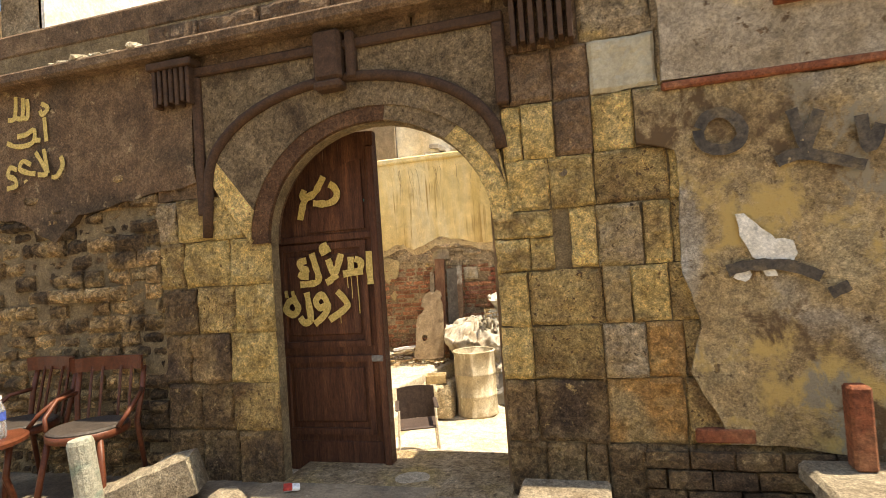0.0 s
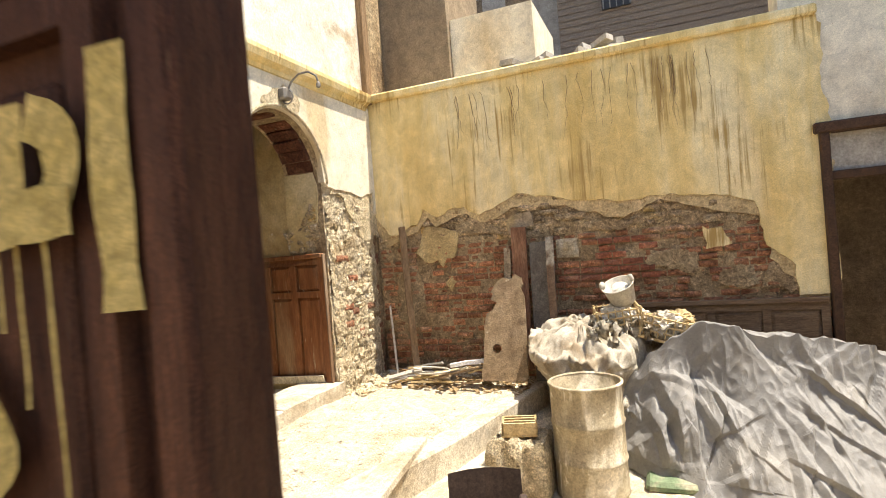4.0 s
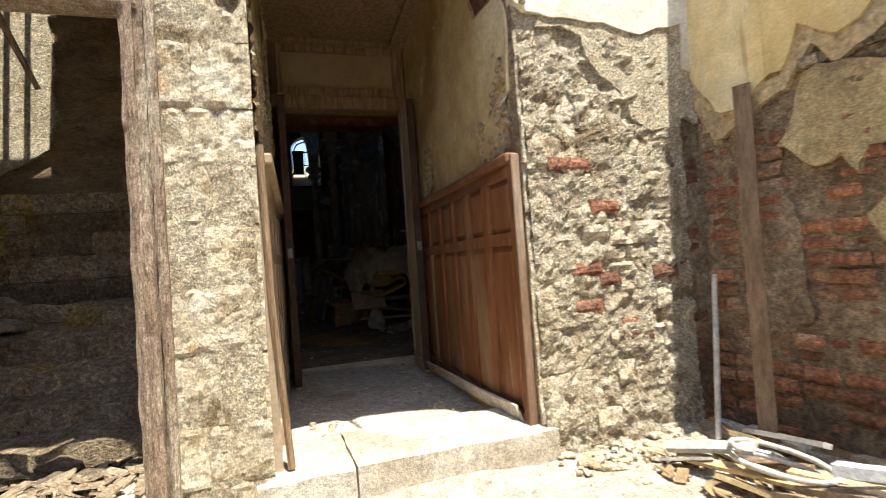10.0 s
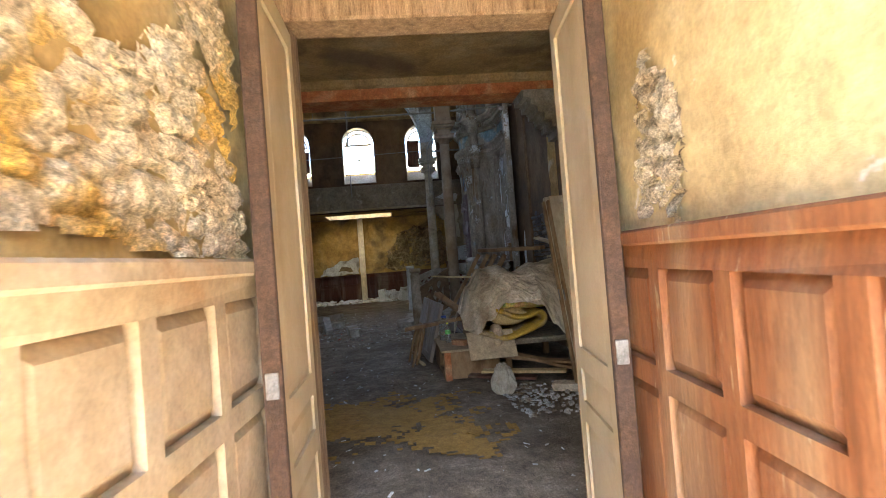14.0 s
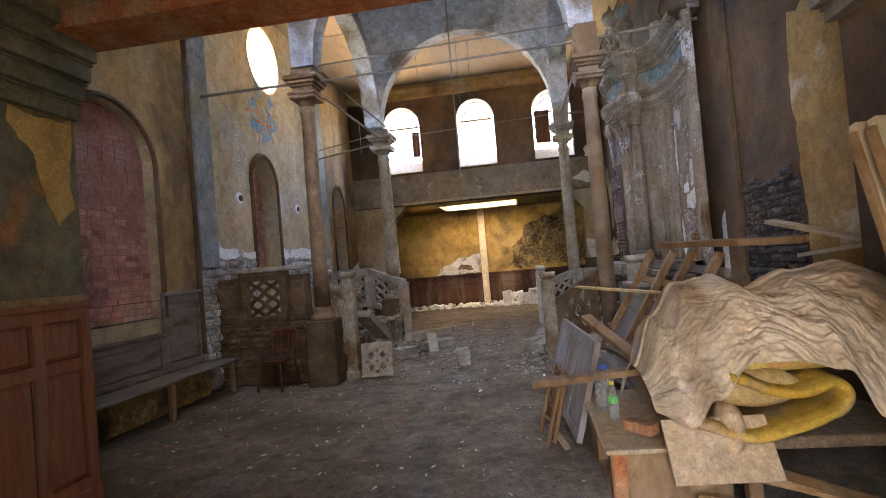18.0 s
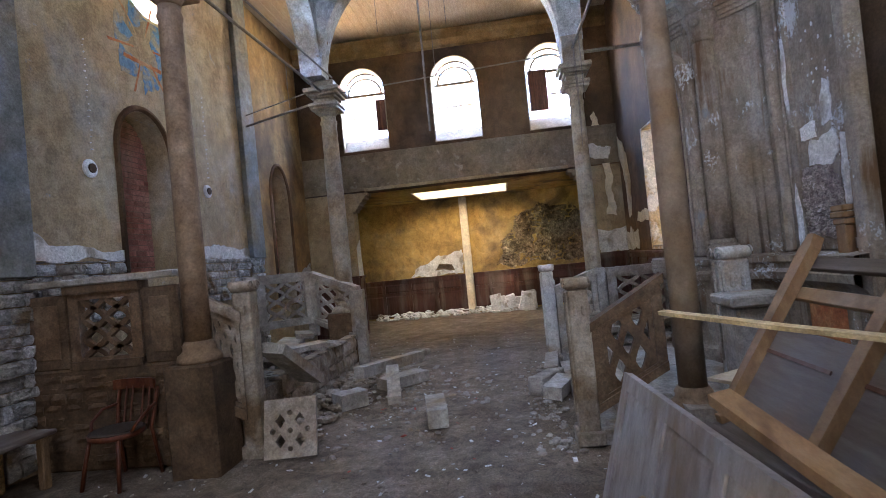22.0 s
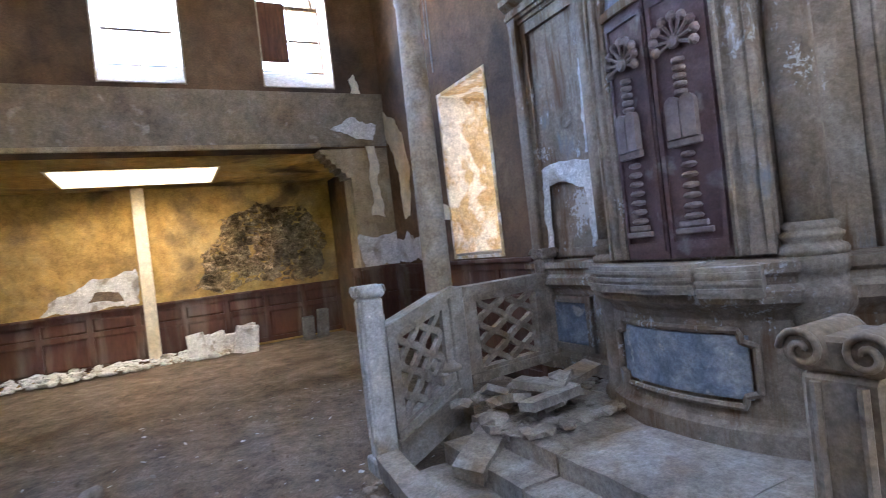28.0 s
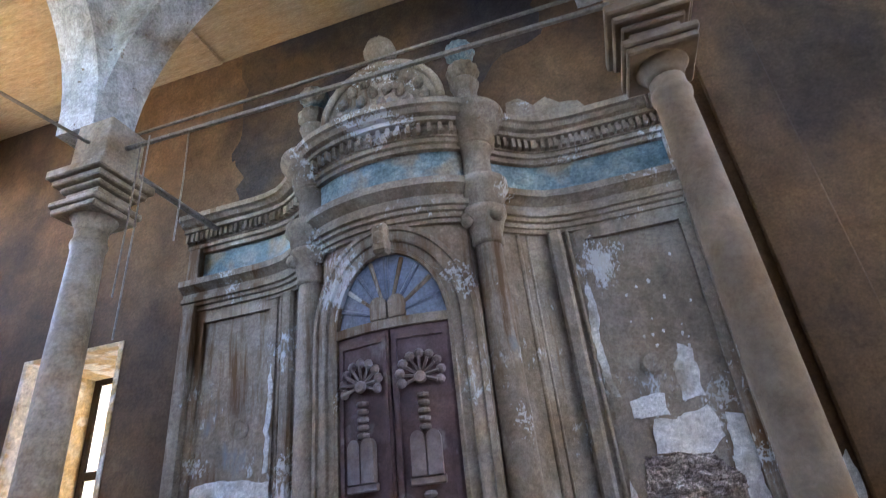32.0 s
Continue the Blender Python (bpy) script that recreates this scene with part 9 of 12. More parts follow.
# gallery windows
SILLPL = mat("dusty_sill_plaster", [(0.3, 0.25, 0.18), (0.42, 0.36, 0.27)], 4, 0.9, 0.3, 45)
def gallery_window(yy, x, v0, sp, ap, shutter):
    t = thing("gallery_window", "arched gallery window with a thin iron frame", "window", "gallery windows")
    c = yy
    F = east_face(x)
    part("frame", slab(arched(c - 0.5, c + 0.5, v0 + 0.35, sp, ap), [rect(c - 0.475, c - 0.012, v0 + 0.37, sp - 0.02), rect(c + 0.012, c + 0.475, v0 + 0.37, sp - 0.02), arched(c - 0.475, c + 0.475, sp, sp + 0.02, ap - 0.025)], 0.0, 0.03, F), TRIM, t)
    part("fan_ring", tube([(x + 0.03, c + 0.4 * math.cos(math.pi * i / 14), sp + 0.03 + 0.36 * math.sin(math.pi * i / 14)) for i in range(15)], 0.03, 6), OLDWOOD, t)
    part("transom", bx(x, x + 0.06, c - 0.47, c + 0.47, sp - 0.04, sp + 0.025, 0.006), OLDWOOD, t)
    part("reveal", slab(arched(c - 0.552, c + 0.552, v0 - 0.002, sp, ap + 0.024), [arched(c - 0.53, c + 0.53, v0 + 0.02, sp, ap)], -0.4, 0.006, east_face(BWX)), SILLPL, t, "pale plaster reveal")
    for k in range(1, 4):
        a = math.pi * k / 4
        part("fan_bar", tube([(x + 0.015, c + 0.4 * math.cos(a), sp + 0.03 + 0.36 * math.sin(a)), (x + 0.015, c + 0.46 * math.cos(a), sp + 0.5 * math.sin(a))], 0.015, 5), TRIM, t)
    part("glazing_bar", bx(x, x + 0.03, c - 0.46, c + 0.46, v0 + 0.85, v0 + 0.88), TRIM, t)
    part("sill_splay", slab([(0.02, v0), (0.02, v0 + 0.01), (-0.34, v0 + 0.34), (-0.4, v0 + 0.34), (-0.4, v0)], [], c - 0.53, c + 0.53, Matrix(((1, 0, 0, BWX), (0, 0, 1, 0), (0, 1, 0, 0), (0, 0, 0, 1)))), SILLPL, t)
    if shutter:
        part("shutter", bx(x + 0.03, x + 0.07, c + shutter[0], c + shutter[1], v0 + shutter[2], v0 + shutter[3], 0.005), DOORWOOD, t)


gallery_window(4.25, BWX - 0.36, 4.35, 5.75, 6.28, (0.24, 0.47, 0.5, 1.25))
gallery_window(6.43, BWX - 0.36, 4.35, 5.75, 6.28, None)
gallery_window(8.6, BWX - 0.36, 4.35, 5.75, 6.28, (-0.47, -0.05, 0.5, 1.45))
# added windows over the entrance, out of view, passing soft bluish light
for yy in (4.25, 6.43, 8.6):
    t = thing("gallery_window", "added, unseen arched window with blue-grey diffusing panes", "window", "gallery windows")
    part("dusty_pane", slab(arched(yy - 0.56, yy + 0.56, 4.89, 6.2, 6.76), [], 0.0, 0.006, east_face(BEX + 0.2)), sky_pane, t)
    part("glazing_bar", bx(BEX + 0.16, BEX + 0.19, yy - 0.015, yy + 0.015, 4.9, 6.74), TRIM, t)
    part("glazing_bar", bx(BEX + 0.16, BEX + 0.19, yy - 0.55, yy + 0.55, 5.9, 5.93), TRIM, t)
hv = thing("ochre_house", "ochre house across the way seen through the window", "house")
part("wall", bx(-36, -35, 0, 14, -0.9, 7.2), YELLOW, hv)
part("cornice", bx(-34.99, -34.7, 0, 14, 6.6, 6.9), CREAM, hv)
part("pavilion_post", bx(-34.9, -34.7, 6.3, 6.5, 6.9, 8.5), YELLOW, hv)

# rubble along the end wall, stacked slabs
scatter("end_wall_rubble", WHITEPL, 420, lambda r: (r.uniform(WWX + 0.05, WWX + 0.7), r.uniform(3.3, 7.6)), lambda x, y: 0.03 + 0.1 * max(0, 1 - (x - WWX) / 0.6), (0.03, 0.14), 111, "white plaster rubble along the end wall", "rubble", 0.7)
rnd = random.Random(5)
for k in range(9):
    x, y = WWX + rnd.uniform(0.25, 0.9), 6.7 + rnd.uniform(0, 1.2)
    a = rnd.uniform(-25, 25)
    t = tagged(finish("broken_slab", bx(-0.16, 0.16, -0.05, 0.05, 0, rnd.uniform(0.3, 0.55), 0.012, pose(x, y, 0.0, rnd.uniform(-14, 14), rnd.uniform(-16, 16), 90 + a)), WHITEPL), "broken pale stone slab stacked against the end wall", "slab", "stacked slabs")
for k, (y, h) in enumerate(((9.0, 0.5), (9.3, 0.62))):
    tagged(finish("broken_slab", bx(-0.05, 0.07, -0.12, 0.12, 0, h, 0.015, pose(WWX + 0.5, y, 0, 0, 8, k * 14)), STONEIN), "upright grey stone slab standing by the end wall", "slab", "stacked slabs")

# ---- hall: balustrades and platforms ----
GREYSTONE = mat("dusty_grey_stone", [(0.18, 0.155, 0.13), (0.29, 0.26, 0.22), (0.4, 0.37, 0.335)], 4, 0.85, 0.14, 55, stain=(0.24, 0.17, 0.1), stain_scale=1.7, stain_lo=0.55, stain_hi=0.72)


BROWNSTONE = mat("brown_grey_stained_stone", [(0.16, 0.125, 0.085), (0.27, 0.22, 0.165), (0.37, 0.33, 0.28)], 4, 0.85, 0.14, 55, stain=(0.13, 0.085, 0.045), stain_scale=2)
PALESTONE = mat("pale_worn_stone", [(0.3, 0.29, 0.27), (0.42, 0.41, 0.39), (0.5, 0.49, 0.47)], 4, 0.85, 0.14, 55, stain=(0.26, 0.2, 0.13), stain_scale=2)


def lattice(t, p, q, z0a, z1a, z0b, z1b, thick=0.09, material=None, rails=True, strap=True):
    """A pierced panel from p to q (plan points); bottom and top heights at each end."""
    material = material or GREYSTONE
    p, q = Vector((p[0], p[1], 0)), Vector((q[0], q[1], 0))
    d = q - p
    L = d.length
    ex = d / L
    ey = Vector((-ex.y, ex.x, 0))

    def put(bm):
        for v in bm.verts:
            u, w, h = v.co.x, v.co.z, v.co.y
            f = u / L
            lo, hi = z0a + (z0b - z0a) * f, z1a + (z1b - z1a) * f
            v.co = p + ex * u + ey * w + Vector((0, 0, lo + (hi - lo) * h))
        return bm
    I = Matrix.Identity(4)
    holes = []
    u0, u1 = L * 0.2, L * 0.8
    n = 2
    for i in range(n + 1):
        for j in range(3):
            cu = u0 + (u1 - u0) * (i + 0.0) / n if j % 2 else u0 + (u1 - u0) * (i + 0.5) / n
            if not j % 2 and i == n:
                continue
            cv = 0.26 + 0.24 * j
            du, dv = (u1 - u0) / n * 0.27, 0.135
            if (j % 2) and i in (0, n):
                s = 1 if i == 0 else -1
                holes.append([(cu, cv - dv), (cu + s * du, cv), (cu, cv + dv)] if s > 0 else [(cu, cv - dv), (cu, cv + dv), (cu - du, cv)])
            else:
                holes.append([(cu + du * math.sin(a) * (0.8 if k % 2 else 1), cv - dv * math.cos(a) * (0.8 if k % 2 else 1)) for k, a in enumerate([math.pi * 2 * i2 / 8 for i2 in range(8)])])
    if strap:
        H = (z1a - z0a + z1b - z0b) / 2
        for c in (0.33, 0.67):
            for s in (-1, 1):
                pts = []
                for i in range(17):
                    f = i / 16
                    pts.append(Vector((L * (c + s * 0.15 * math.cos(3 * math.pi * f)), 0.09 + 0.74 * f, 0.0)))
                bm = bmesh.new()
                rows = []
                for i, q_ in enumerate(pts):
                    dd = pts[min(i + 1, 16)] - pts[max(i - 1, 0)]
                    nn = Vector((-dd.y * H, dd.x, 0)).normalized() * 0.024
                    nn.y /= H
                    rows.append([bm.verts.new(v_) for v_ in (q_ - nn + Vector((0, 0, -thick * 0.3)), q_ + nn + Vector((0, 0, -thick * 0.3)), q_ + nn + Vector((0, 0, thick * 0.3 + 0.002 * s)), q_ - nn + Vector((0, 0, thick * 0.3 + 0.002 * s)))])
                for a_, b_ in zip(rows, rows[1:]):
                    for k in range(4):
                        bm.faces.new((a_[k], a_[(k + 1) % 4], b_[(k + 1) % 4], b_[k]))
                bm.faces.new(rows[0][::-1])
                bm.faces.new(rows[-1])
                part("interlaced_band", put(bm), material, t)
    else:
        part("pierced_panel", put(slab(rect(0, L, 0.08, 0.92), holes, -thick * 0.3, thick * 0.3, I)), material, t)
    part("panel_frame", put(slab(rect(0, L, 0.0, 0.9), [rect(L * 0.14, L * 0.86, 0.1, 0.82)], -thick * 0.5, thick * 0.5, I)), material, t)
    if rails:
        part("handrail", put(slab(rect(-0.02, L + 0.02, 0.9, 1.0), [], -thick * 0.9, thick * 0.9, I)), material, t)
        part("foot_rail", put(slab(rect(0, L, -0.04, 0.06), [], -thick * 0.75, thick * 0.75, I)), material, t)


def newel(t, x, y, z0, z1, w=0.1, material=None, rot=0.0):
    material = material or GREYSTONE
    M = pose(x, y, 0, 0, 0, rot)
    part("newel_shaft", bx(-w, w, -w, w, z0, z1 - 0.1, 0.015, M), material, t)
    part("newel_foot", bx(-w - 0.03, w + 0.03, -w - 0.03, w + 0.03, z0, z0 + 0.12, 0.012, M), material, t)
    bm = lathe([(0.0, -w * 1.15), (0.035, -w * 1.15), (0.05, -w), (0.05, w), (0.035, w * 1.15), (0.0, w * 1.15)], 14, M @ pose(-w * 0.75, 0, z1 - 0.05, 90, 0, 0), close=False)
    part("volute", bm, material, t, smooth=True)
    part("volute", lathe([(0.0, -w * 1.15), (0.035, -w * 1.15), (0.05, -w), (0.05, w), (0.035, w * 1.15), (0.0, w * 1.15)], 14, M @ pose(w * 0.75, 0, z1 - 0.05, 90, 0, 0), close=False), material, t, smooth=True)
    for sx in (-1, 1):
        for sy in (-1, 1):
            line = [M @ Vector((sx * w * 0.75 + sx * 0.05 * (1 - k / 22) * math.cos(k * 0.5), sy * w * 1.17, z1 - 0.05 + 0.05 * (1 - k / 22) * math.sin(k * 0.5))) for k in range(20)]
            part("spiral", tube(line, 0.009, 5), material, t, smooth=True)
    for sx in (-0.55, 0.55):
        part("rib", tube([M @ Vector((sx * w, -w - 0.004, z1 - 0.12)), M @ Vector((sx * w, -w - 0.004, z0 + 0.25))], 0.012, 6), material, t)
    part("medallion", lathe([(0.0, -0.012), (0.035, -0.008), (0.04, 0.0), (0.0, 0.0)], 14, M @ pose(0, -w, (z0 + z1) / 2 + 0.08, -90, 0, 0), close=False), material, t, smooth=True)
    part("cap_block", bx(-w * 0.9, w * 0.9, -w, w, z1 - 0.1, z1 - 0.02, 0.01, M), material, t)
    for s in (-0.4, 0.4):
        part("drop_ornament", lathe([(0.0, -0.02), (0.018, 0.0), (0.014, 0.06), (0.0, 0.08)], 8, M @ pose(w + 0.004, s * w, z1 - 0.3)), material, t)
        part("drop_ornament", lathe([(0.0, -0.02), (0.018, 0.0), (0.014, 0.06), (0.0, 0.08)], 8, M @ pose(s * w, w + 0.004, z1 - 0.3)), material, t)


def lattice_foot(p, q, z0, z1):
    """The sloping stone string under a stair balustrade."""
    bm = bmesh.new()
    for za, zb, w in ((-0.06, 0.16, 0.09), (0.16, 0.2, 0.11)):
        vs = [bm.verts.new((x + o * w, y, z + d)) for x, y, z in ((p[0], p[1], z0), (q[0], q[1], z1)) for o in (-1, 1) for d in (za, zb)]
        for f in ((0, 1, 3, 2), (4, 6, 7, 5), (0, 4, 5, 1), (2, 3, 7, 6), (1, 5, 7, 3), (0, 2, 6, 4)):
            bm.faces.new([vs[i] for i in f])
    return bm


b1 = thing("southeast_balustrade", "brown-stained pierced stone balustrade on a rubble wall", "balustrade", "stone balustrades")
lattice(b1, (-15.92, 3.1), (-15.92, 3.82), 0.97, 1.72, 0.97, 1.72, material=DARKBROWN)
for ya, yb in ((SY + 0.02, 3.08), (3.84, 4.2)):
    part("solid_panel", bx(-15.965, -15.875, ya, yb, 0.95, 1.65, 0.01), DARKBROWN, b1)
    part("raised_field", bx(-15.874, -15.862, ya + 0.08, yb - 0.08, 1.05, 1.56, 0.004), DARKBROWN, b1)
part("top_rail", bx(-16.02, -15.82, SY + 0.02, 4.2, 1.722, 1.79, 0.012), GREYSTONE, b1)
lattice(b1, (-15.86, 4.5), (-15.94, 4.74), 0.55, 1.5, 0.4, 1.35, material=BROWNSTONE)
newel(b1, -16.02, 4.77, 0.0, 1.62, 0.085, BROWNSTONE)
structure("balustrade_foot_wall", bx(-16.05, -15.86, SY, 4.25, 0.0, 0.95, 0.02), DARKBROWN, "rubble wall under the balustrade", "wall")
courses(bpy.data.objects["balustrade_foot_wall"], "brick", east_face(-15.86), SY + 0.02, 4.2, 0.05, 0.9, (0.08, 0.13), (0.15, 0.28), -0.05, 0.015, 0.02, DARKBROWN, seed=120, nu=3, nv=2)
b2 = thing("southwest_balustrade", "grey dusty pierced stone balustrade", "balustrade", "stone balustrades")
lattice(b2, (-19.2, 3.35), (-19.82, 4.0), 0.85, 1.66, 0.85, 1.66)
lattice(b2, (-19.82, 4.0), (-19.5, 4.85), 0.85, 1.66, 0.55, 1.36)
newel(b2, -19.2, 3.3, 0.6, 1.66, 0.08)
part("end_post", bx(-19.57, -19.43, 4.8, 4.96, 0.0, 1.3, 0.012), GREYSTONE, b2)
part("corner_post", bx(-19.9, -19.76, 3.92, 4.06, 0.6, 1.62, 0.012), GREYSTONE, b2)
b3 = thing("northeast_balustrade", "brown pierced stone balustrade rising to the column, panel darkened for shade", "balustrade", "stone balustrades")
newel(b3, -15.85, 7.75, 0.0, 1.38, 0.085, BROWNSTONE)
# the panel's shade is put into its darker stone colour
lattice(b3, (-15.85, 7.84), (-15.84, 8.42), 0.28, 1.0, 0.6, 1.34, material=DARKBROWN, strap=False)
part("end_pier", bx(-15.5, -15.2, 8.75, 9.05, 0.0, 1.1, 0.02), GREYSTONE, b3)
part("pier_cap", bx(-15.55, -15.15, 8.7, 9.1, 1.101, 1.18, 0.015), GREYSTONE, b3)
newel(b3, -15.66, 8.92, 0.38, 1.52, 0.1, PALESTONE)
b4 = thing("northwest_balustrade", "grey pierced stone balustrade with a scrolled newel", "balustrade", "stone balustrades")
newel(b4, -19.12, 7.76, 0.0, 1.42, 0.085, PALESTONE)
lattice(b4, (-19.12, 7.86), (-19.2, 8.46), 0.22, 1.1, 0.5, 1.31)
lattice(b4, (-19.22, 8.6), (-19.34, 9.56), 0.5, 1.29, 0.5, 1.29, material=BROWNSTONE)
part("corner_post", bx(-19.29, -19.13, 8.45, 8.59, 0.3, 1.3, 0.012), GREYSTONE, b4)
newel(b4, -19.36, 9.64, 0.4, 1.52, 0.075, BROWNSTONE)
part("string_course", lattice_foot((-19.12, 7.86), (-19.2, 8.46), 0.02, 0.28), GREYSTONE, b4)
b6 = thing("south_newel", "pale scrolled stone newel on the south platform", "newel")
newel(b6, -16.25, 2.85, 0.7, 1.95, 0.07, GREYSTONE)

# south platform: broken masonry
sp_ = structure("platform_south", bx(-19.5, -16.0, SY, 4.75, 0.0, 0.55, 0.0), DARKROOM, "core of the ruined south platform", "platform")
courses(sp_, "stone", north_face(4.75), -19.45, -16.7, 0.0, 0.62, (0.16, 0.22), (0.25, 0.5), -0.1, 0.05, 0.03, BROWNSTONE, seed=130)
courses(sp_, "stone", east_face(-16.0), 2.7, 4.4, 0.0, 0.6, (0.16, 0.22), (0.25, 0.5), -0.1, 0.03, 0.03, BROWNSTONE, seed=131)
scatter("platform_rubble", GREYSTONE, 260, in_rect(-19.3, -16.2, 3.0, 4.75), lambda x, y: 0.55 + 0.06 * math.sin(x * 3), (0.04, 0.2), 132, "broken stone and plaster on the ruined platform", "rubble", 0.7)
scatter("platform_skirt", BROWNSTONE, 220, in_rect(-19.4, -16.3, 4.8, 5.2), lambda x, y: 0.12 * max(0, (5.2 - y) / 0.4), (0.03, 0.12), 133, "rubble fallen before the platform", "rubble", 0.8)
for p, q, w, th in (((-16.2, 4.9, 0.95), (-16.9, 5.0, 0.5), 0.28, 0.1), ((-17.3, 4.4, 0.68), (-18.7, 4.1, 0.7), 0.3, 0.08), ((-17.1, 3.9, 0.7), (-18.2, 4.7, 0.68), 0.18, 0.07), ((-18.6, 4.3, 0.75), (-19.3, 4.0, 0.72), 0.25, 0.07)):
    plank("fallen_stone_slab", p, q, w, th, GREYSTONE, "fallen grey stone slab on the ruined platform", "slab", 0.1, "fallen slabs")
# north platform: steps to the shrine
for k, (y0, z) in enumerate(((7.78, 0.13), (8.05, 0.27), (8.3, 0.4))):
    for i in range(3):
        x0 = -18.7 + i * 0.98
        part("step_stone", block(bmesh.new(), Matrix.Identity(4), x0 + 0.01, x0 + 0.97, y0 + 0.03 * noise.noise(Vector((i, k, 0))), (y0 + 0.3) if k < 2 else 9.15, 0.0, z, 0.012, i * 7 + k, 5, 4, 0.015), GREYSTONE,
             bpy.data.objects.get("shrine_steps") or structure("shrine_steps", bx(-18.68, -15.3, 8.4, 9.9, 0.0, 0.385), GREYSTONE, "dusty stone steps before the shrine", "steps"))
scatter("shrine_rubble", GREYSTONE, 150, in_rect(-18.9, -17.9, 8.3, 9.3), lambda x, y: 0.42 + 0.05 * math.sin(7 * x), (0.04, 0.16), 141, "broken stone heaped beside the shrine", "rubble", 0.6)
rnd = random.Random(9)
for k in range(4):
    x, y = rnd.uniform(-18.6, -18.0), rnd.uniform(8.5, 9.0)
    a = rnd.uniform(0, 3.1)
    plank("broken_moulding", (x - 0.2 * math.cos(a), y - 0.2 * math.sin(a), 0.52 + rnd.uniform(0, 0.1)), (x + 0.25 * math.cos(a), y + 0.25 * math.sin(a), 0.58 + rnd.uniform(0, 0.12)), 0.14, 0.06, GREYSTONE, "broken length of stone moulding on the steps", "moulding", rnd.uniform(-0.5, 0.5), "broken mouldings")
rq = random.Random(61)
for k in range(7):
    x, y = rq.uniform(-18.7, -17.9), rq.uniform(8.2, 9.0)
    z = 0.2 if y < 8.1 else (0.34 if y < 8.42 else 0.48)
    a = rq.uniform(-0.6, 0.9)
    L = rq.uniform(0.1, 0.24)
    plank("broken_moulding", (x - L * math.cos(a), y - L * math.sin(a) * 0.5, z), (x + L * math.cos(a), y + L * math.sin(a) * 0.5, z + rq.uniform(0.0, 0.12)), rq.uniform(0.07, 0.16), rq.uniform(0.03, 0.07), GREYSTONE, "broken length of stone moulding on the steps", "moulding", rq.uniform(-0.5, 0.5), "broken mouldings")
plank("fallen_stone_slab", (-18.96, 7.72, 0.12), (-17.95, 7.62, 0.12), 0.17, 0.16, GREYSTONE, "long fallen stone rail lying along the steps", "slab", 0.1, "fallen slabs")
plank("fallen_stone_slab", (-18.12, 7.92, 0.24), (-18.42, 8.34, 0.36), 0.2, 0.1, GREYSTONE, "fallen stone moulding lying on the steps", "slab", 0.2, "fallen slabs")
plank("fallen_stone_slab", (-17.1, 7.55, 0.1), (-17.6, 7.75, 0.12), 0.2, 0.14, GREYSTONE, "fallen stone block before the steps", "slab", 0.1, "fallen slabs")
fb = thing("fallen_newel", "fallen scrolled stone newel on the floor", "newel", m=pose(-17.75, 7.55, 0.1, 90, 0, 60))
part("shaft", bx(-0.09, 0.09, -0.09, 0.09, -0.3, 0.3, 0.015), GREYSTONE, fb)
part("scroll", lathe([(0.0, -0.1), (0.08, -0.1), (0.09, 0), (0.08, 0.1), (0.0, 0.1)], 14, pose(0, 0, 0.3, 90, 0, 0), close=False), GREYSTONE, fb, smooth=True)
# blocks on the floor
for p, q, w, th, lb in (((-16.45, 6.4, 0.1), (-17.0, 6.3, 0.12), 0.2, 0.18, "broken stone post lying on the floor"), ((-17.5, 5.75, 0.04), (-18.1, 5.62, 0.3), 0.16, 0.12, "stone post tilted on rubble"), ((-18.0, 5.2, 0.3), (-19.5, 5.75, 0.2), 0.16, 0.14, "long stone rail lying from the platform"), ((-18.2, 5.45, 0.08), (-18.7, 5.9, 0.08), 0.3, 0.14, "stone block lying on the floor"), ((-17.35, 5.1, 0.1), (-17.6, 5.35, 0.1), 0.25, 0.18, "stone block beside the platform")):
    plank("fallen_stone_post", p, q, w, th, GREYSTONE, lb, "stone post", 0.0, "fallen posts")
tagged(finish("fallen_baluster", lathe([(0.05, -0.2), (0.06, -0.1), (0.035, 0.0), (0.06, 0.1), (0.05, 0.2)], 12, pose(-19.55, 5.75, 0.22, 90, 0, 60)), GREYSTONE, True), "turned stone baluster lying on the floor", "baluster")
tile = thing("lattice_tile", "square pierced stone tile leaning on the newel", "tile", m=Matrix.Translation((-15.7, 4.98, 0.06)) @ Euler((radians(-20), 0, radians(100))).to_matrix().to_4x4())
hol = []
for cu, cv in ((0.14, 0.14), (0.31, 0.14), (0.14, 0.31), (0.31, 0.31)):
    hol.append([(cu, cv - 0.06), (cu + 0.045, cv), (cu, cv + 0.06), (cu - 0.045, cv)])
for cu, cv in ((0.225, 0.075), (0.225, 0.375), (0.075, 0.225), (0.375, 0.225), (0.225, 0.225)):
    hol.append([(cu + 0.025 * math.cos(a * math.pi / 4), cv + 0.025 * math.sin(a * math.pi / 4)) for a in range(8)])
part("tile", slab(rect(0.0, 0.45, 0.0, 0.5), hol, -0.03, 0.03, flatm("y", 0)), BROWNSTONE, tile)
st = copy_thing(ch1, pose(-15.55, 3.75, 0.0, 0, 0, 260))
st["label"], st["group"] = "dusty bentwood chair beside the column pedestal", ""


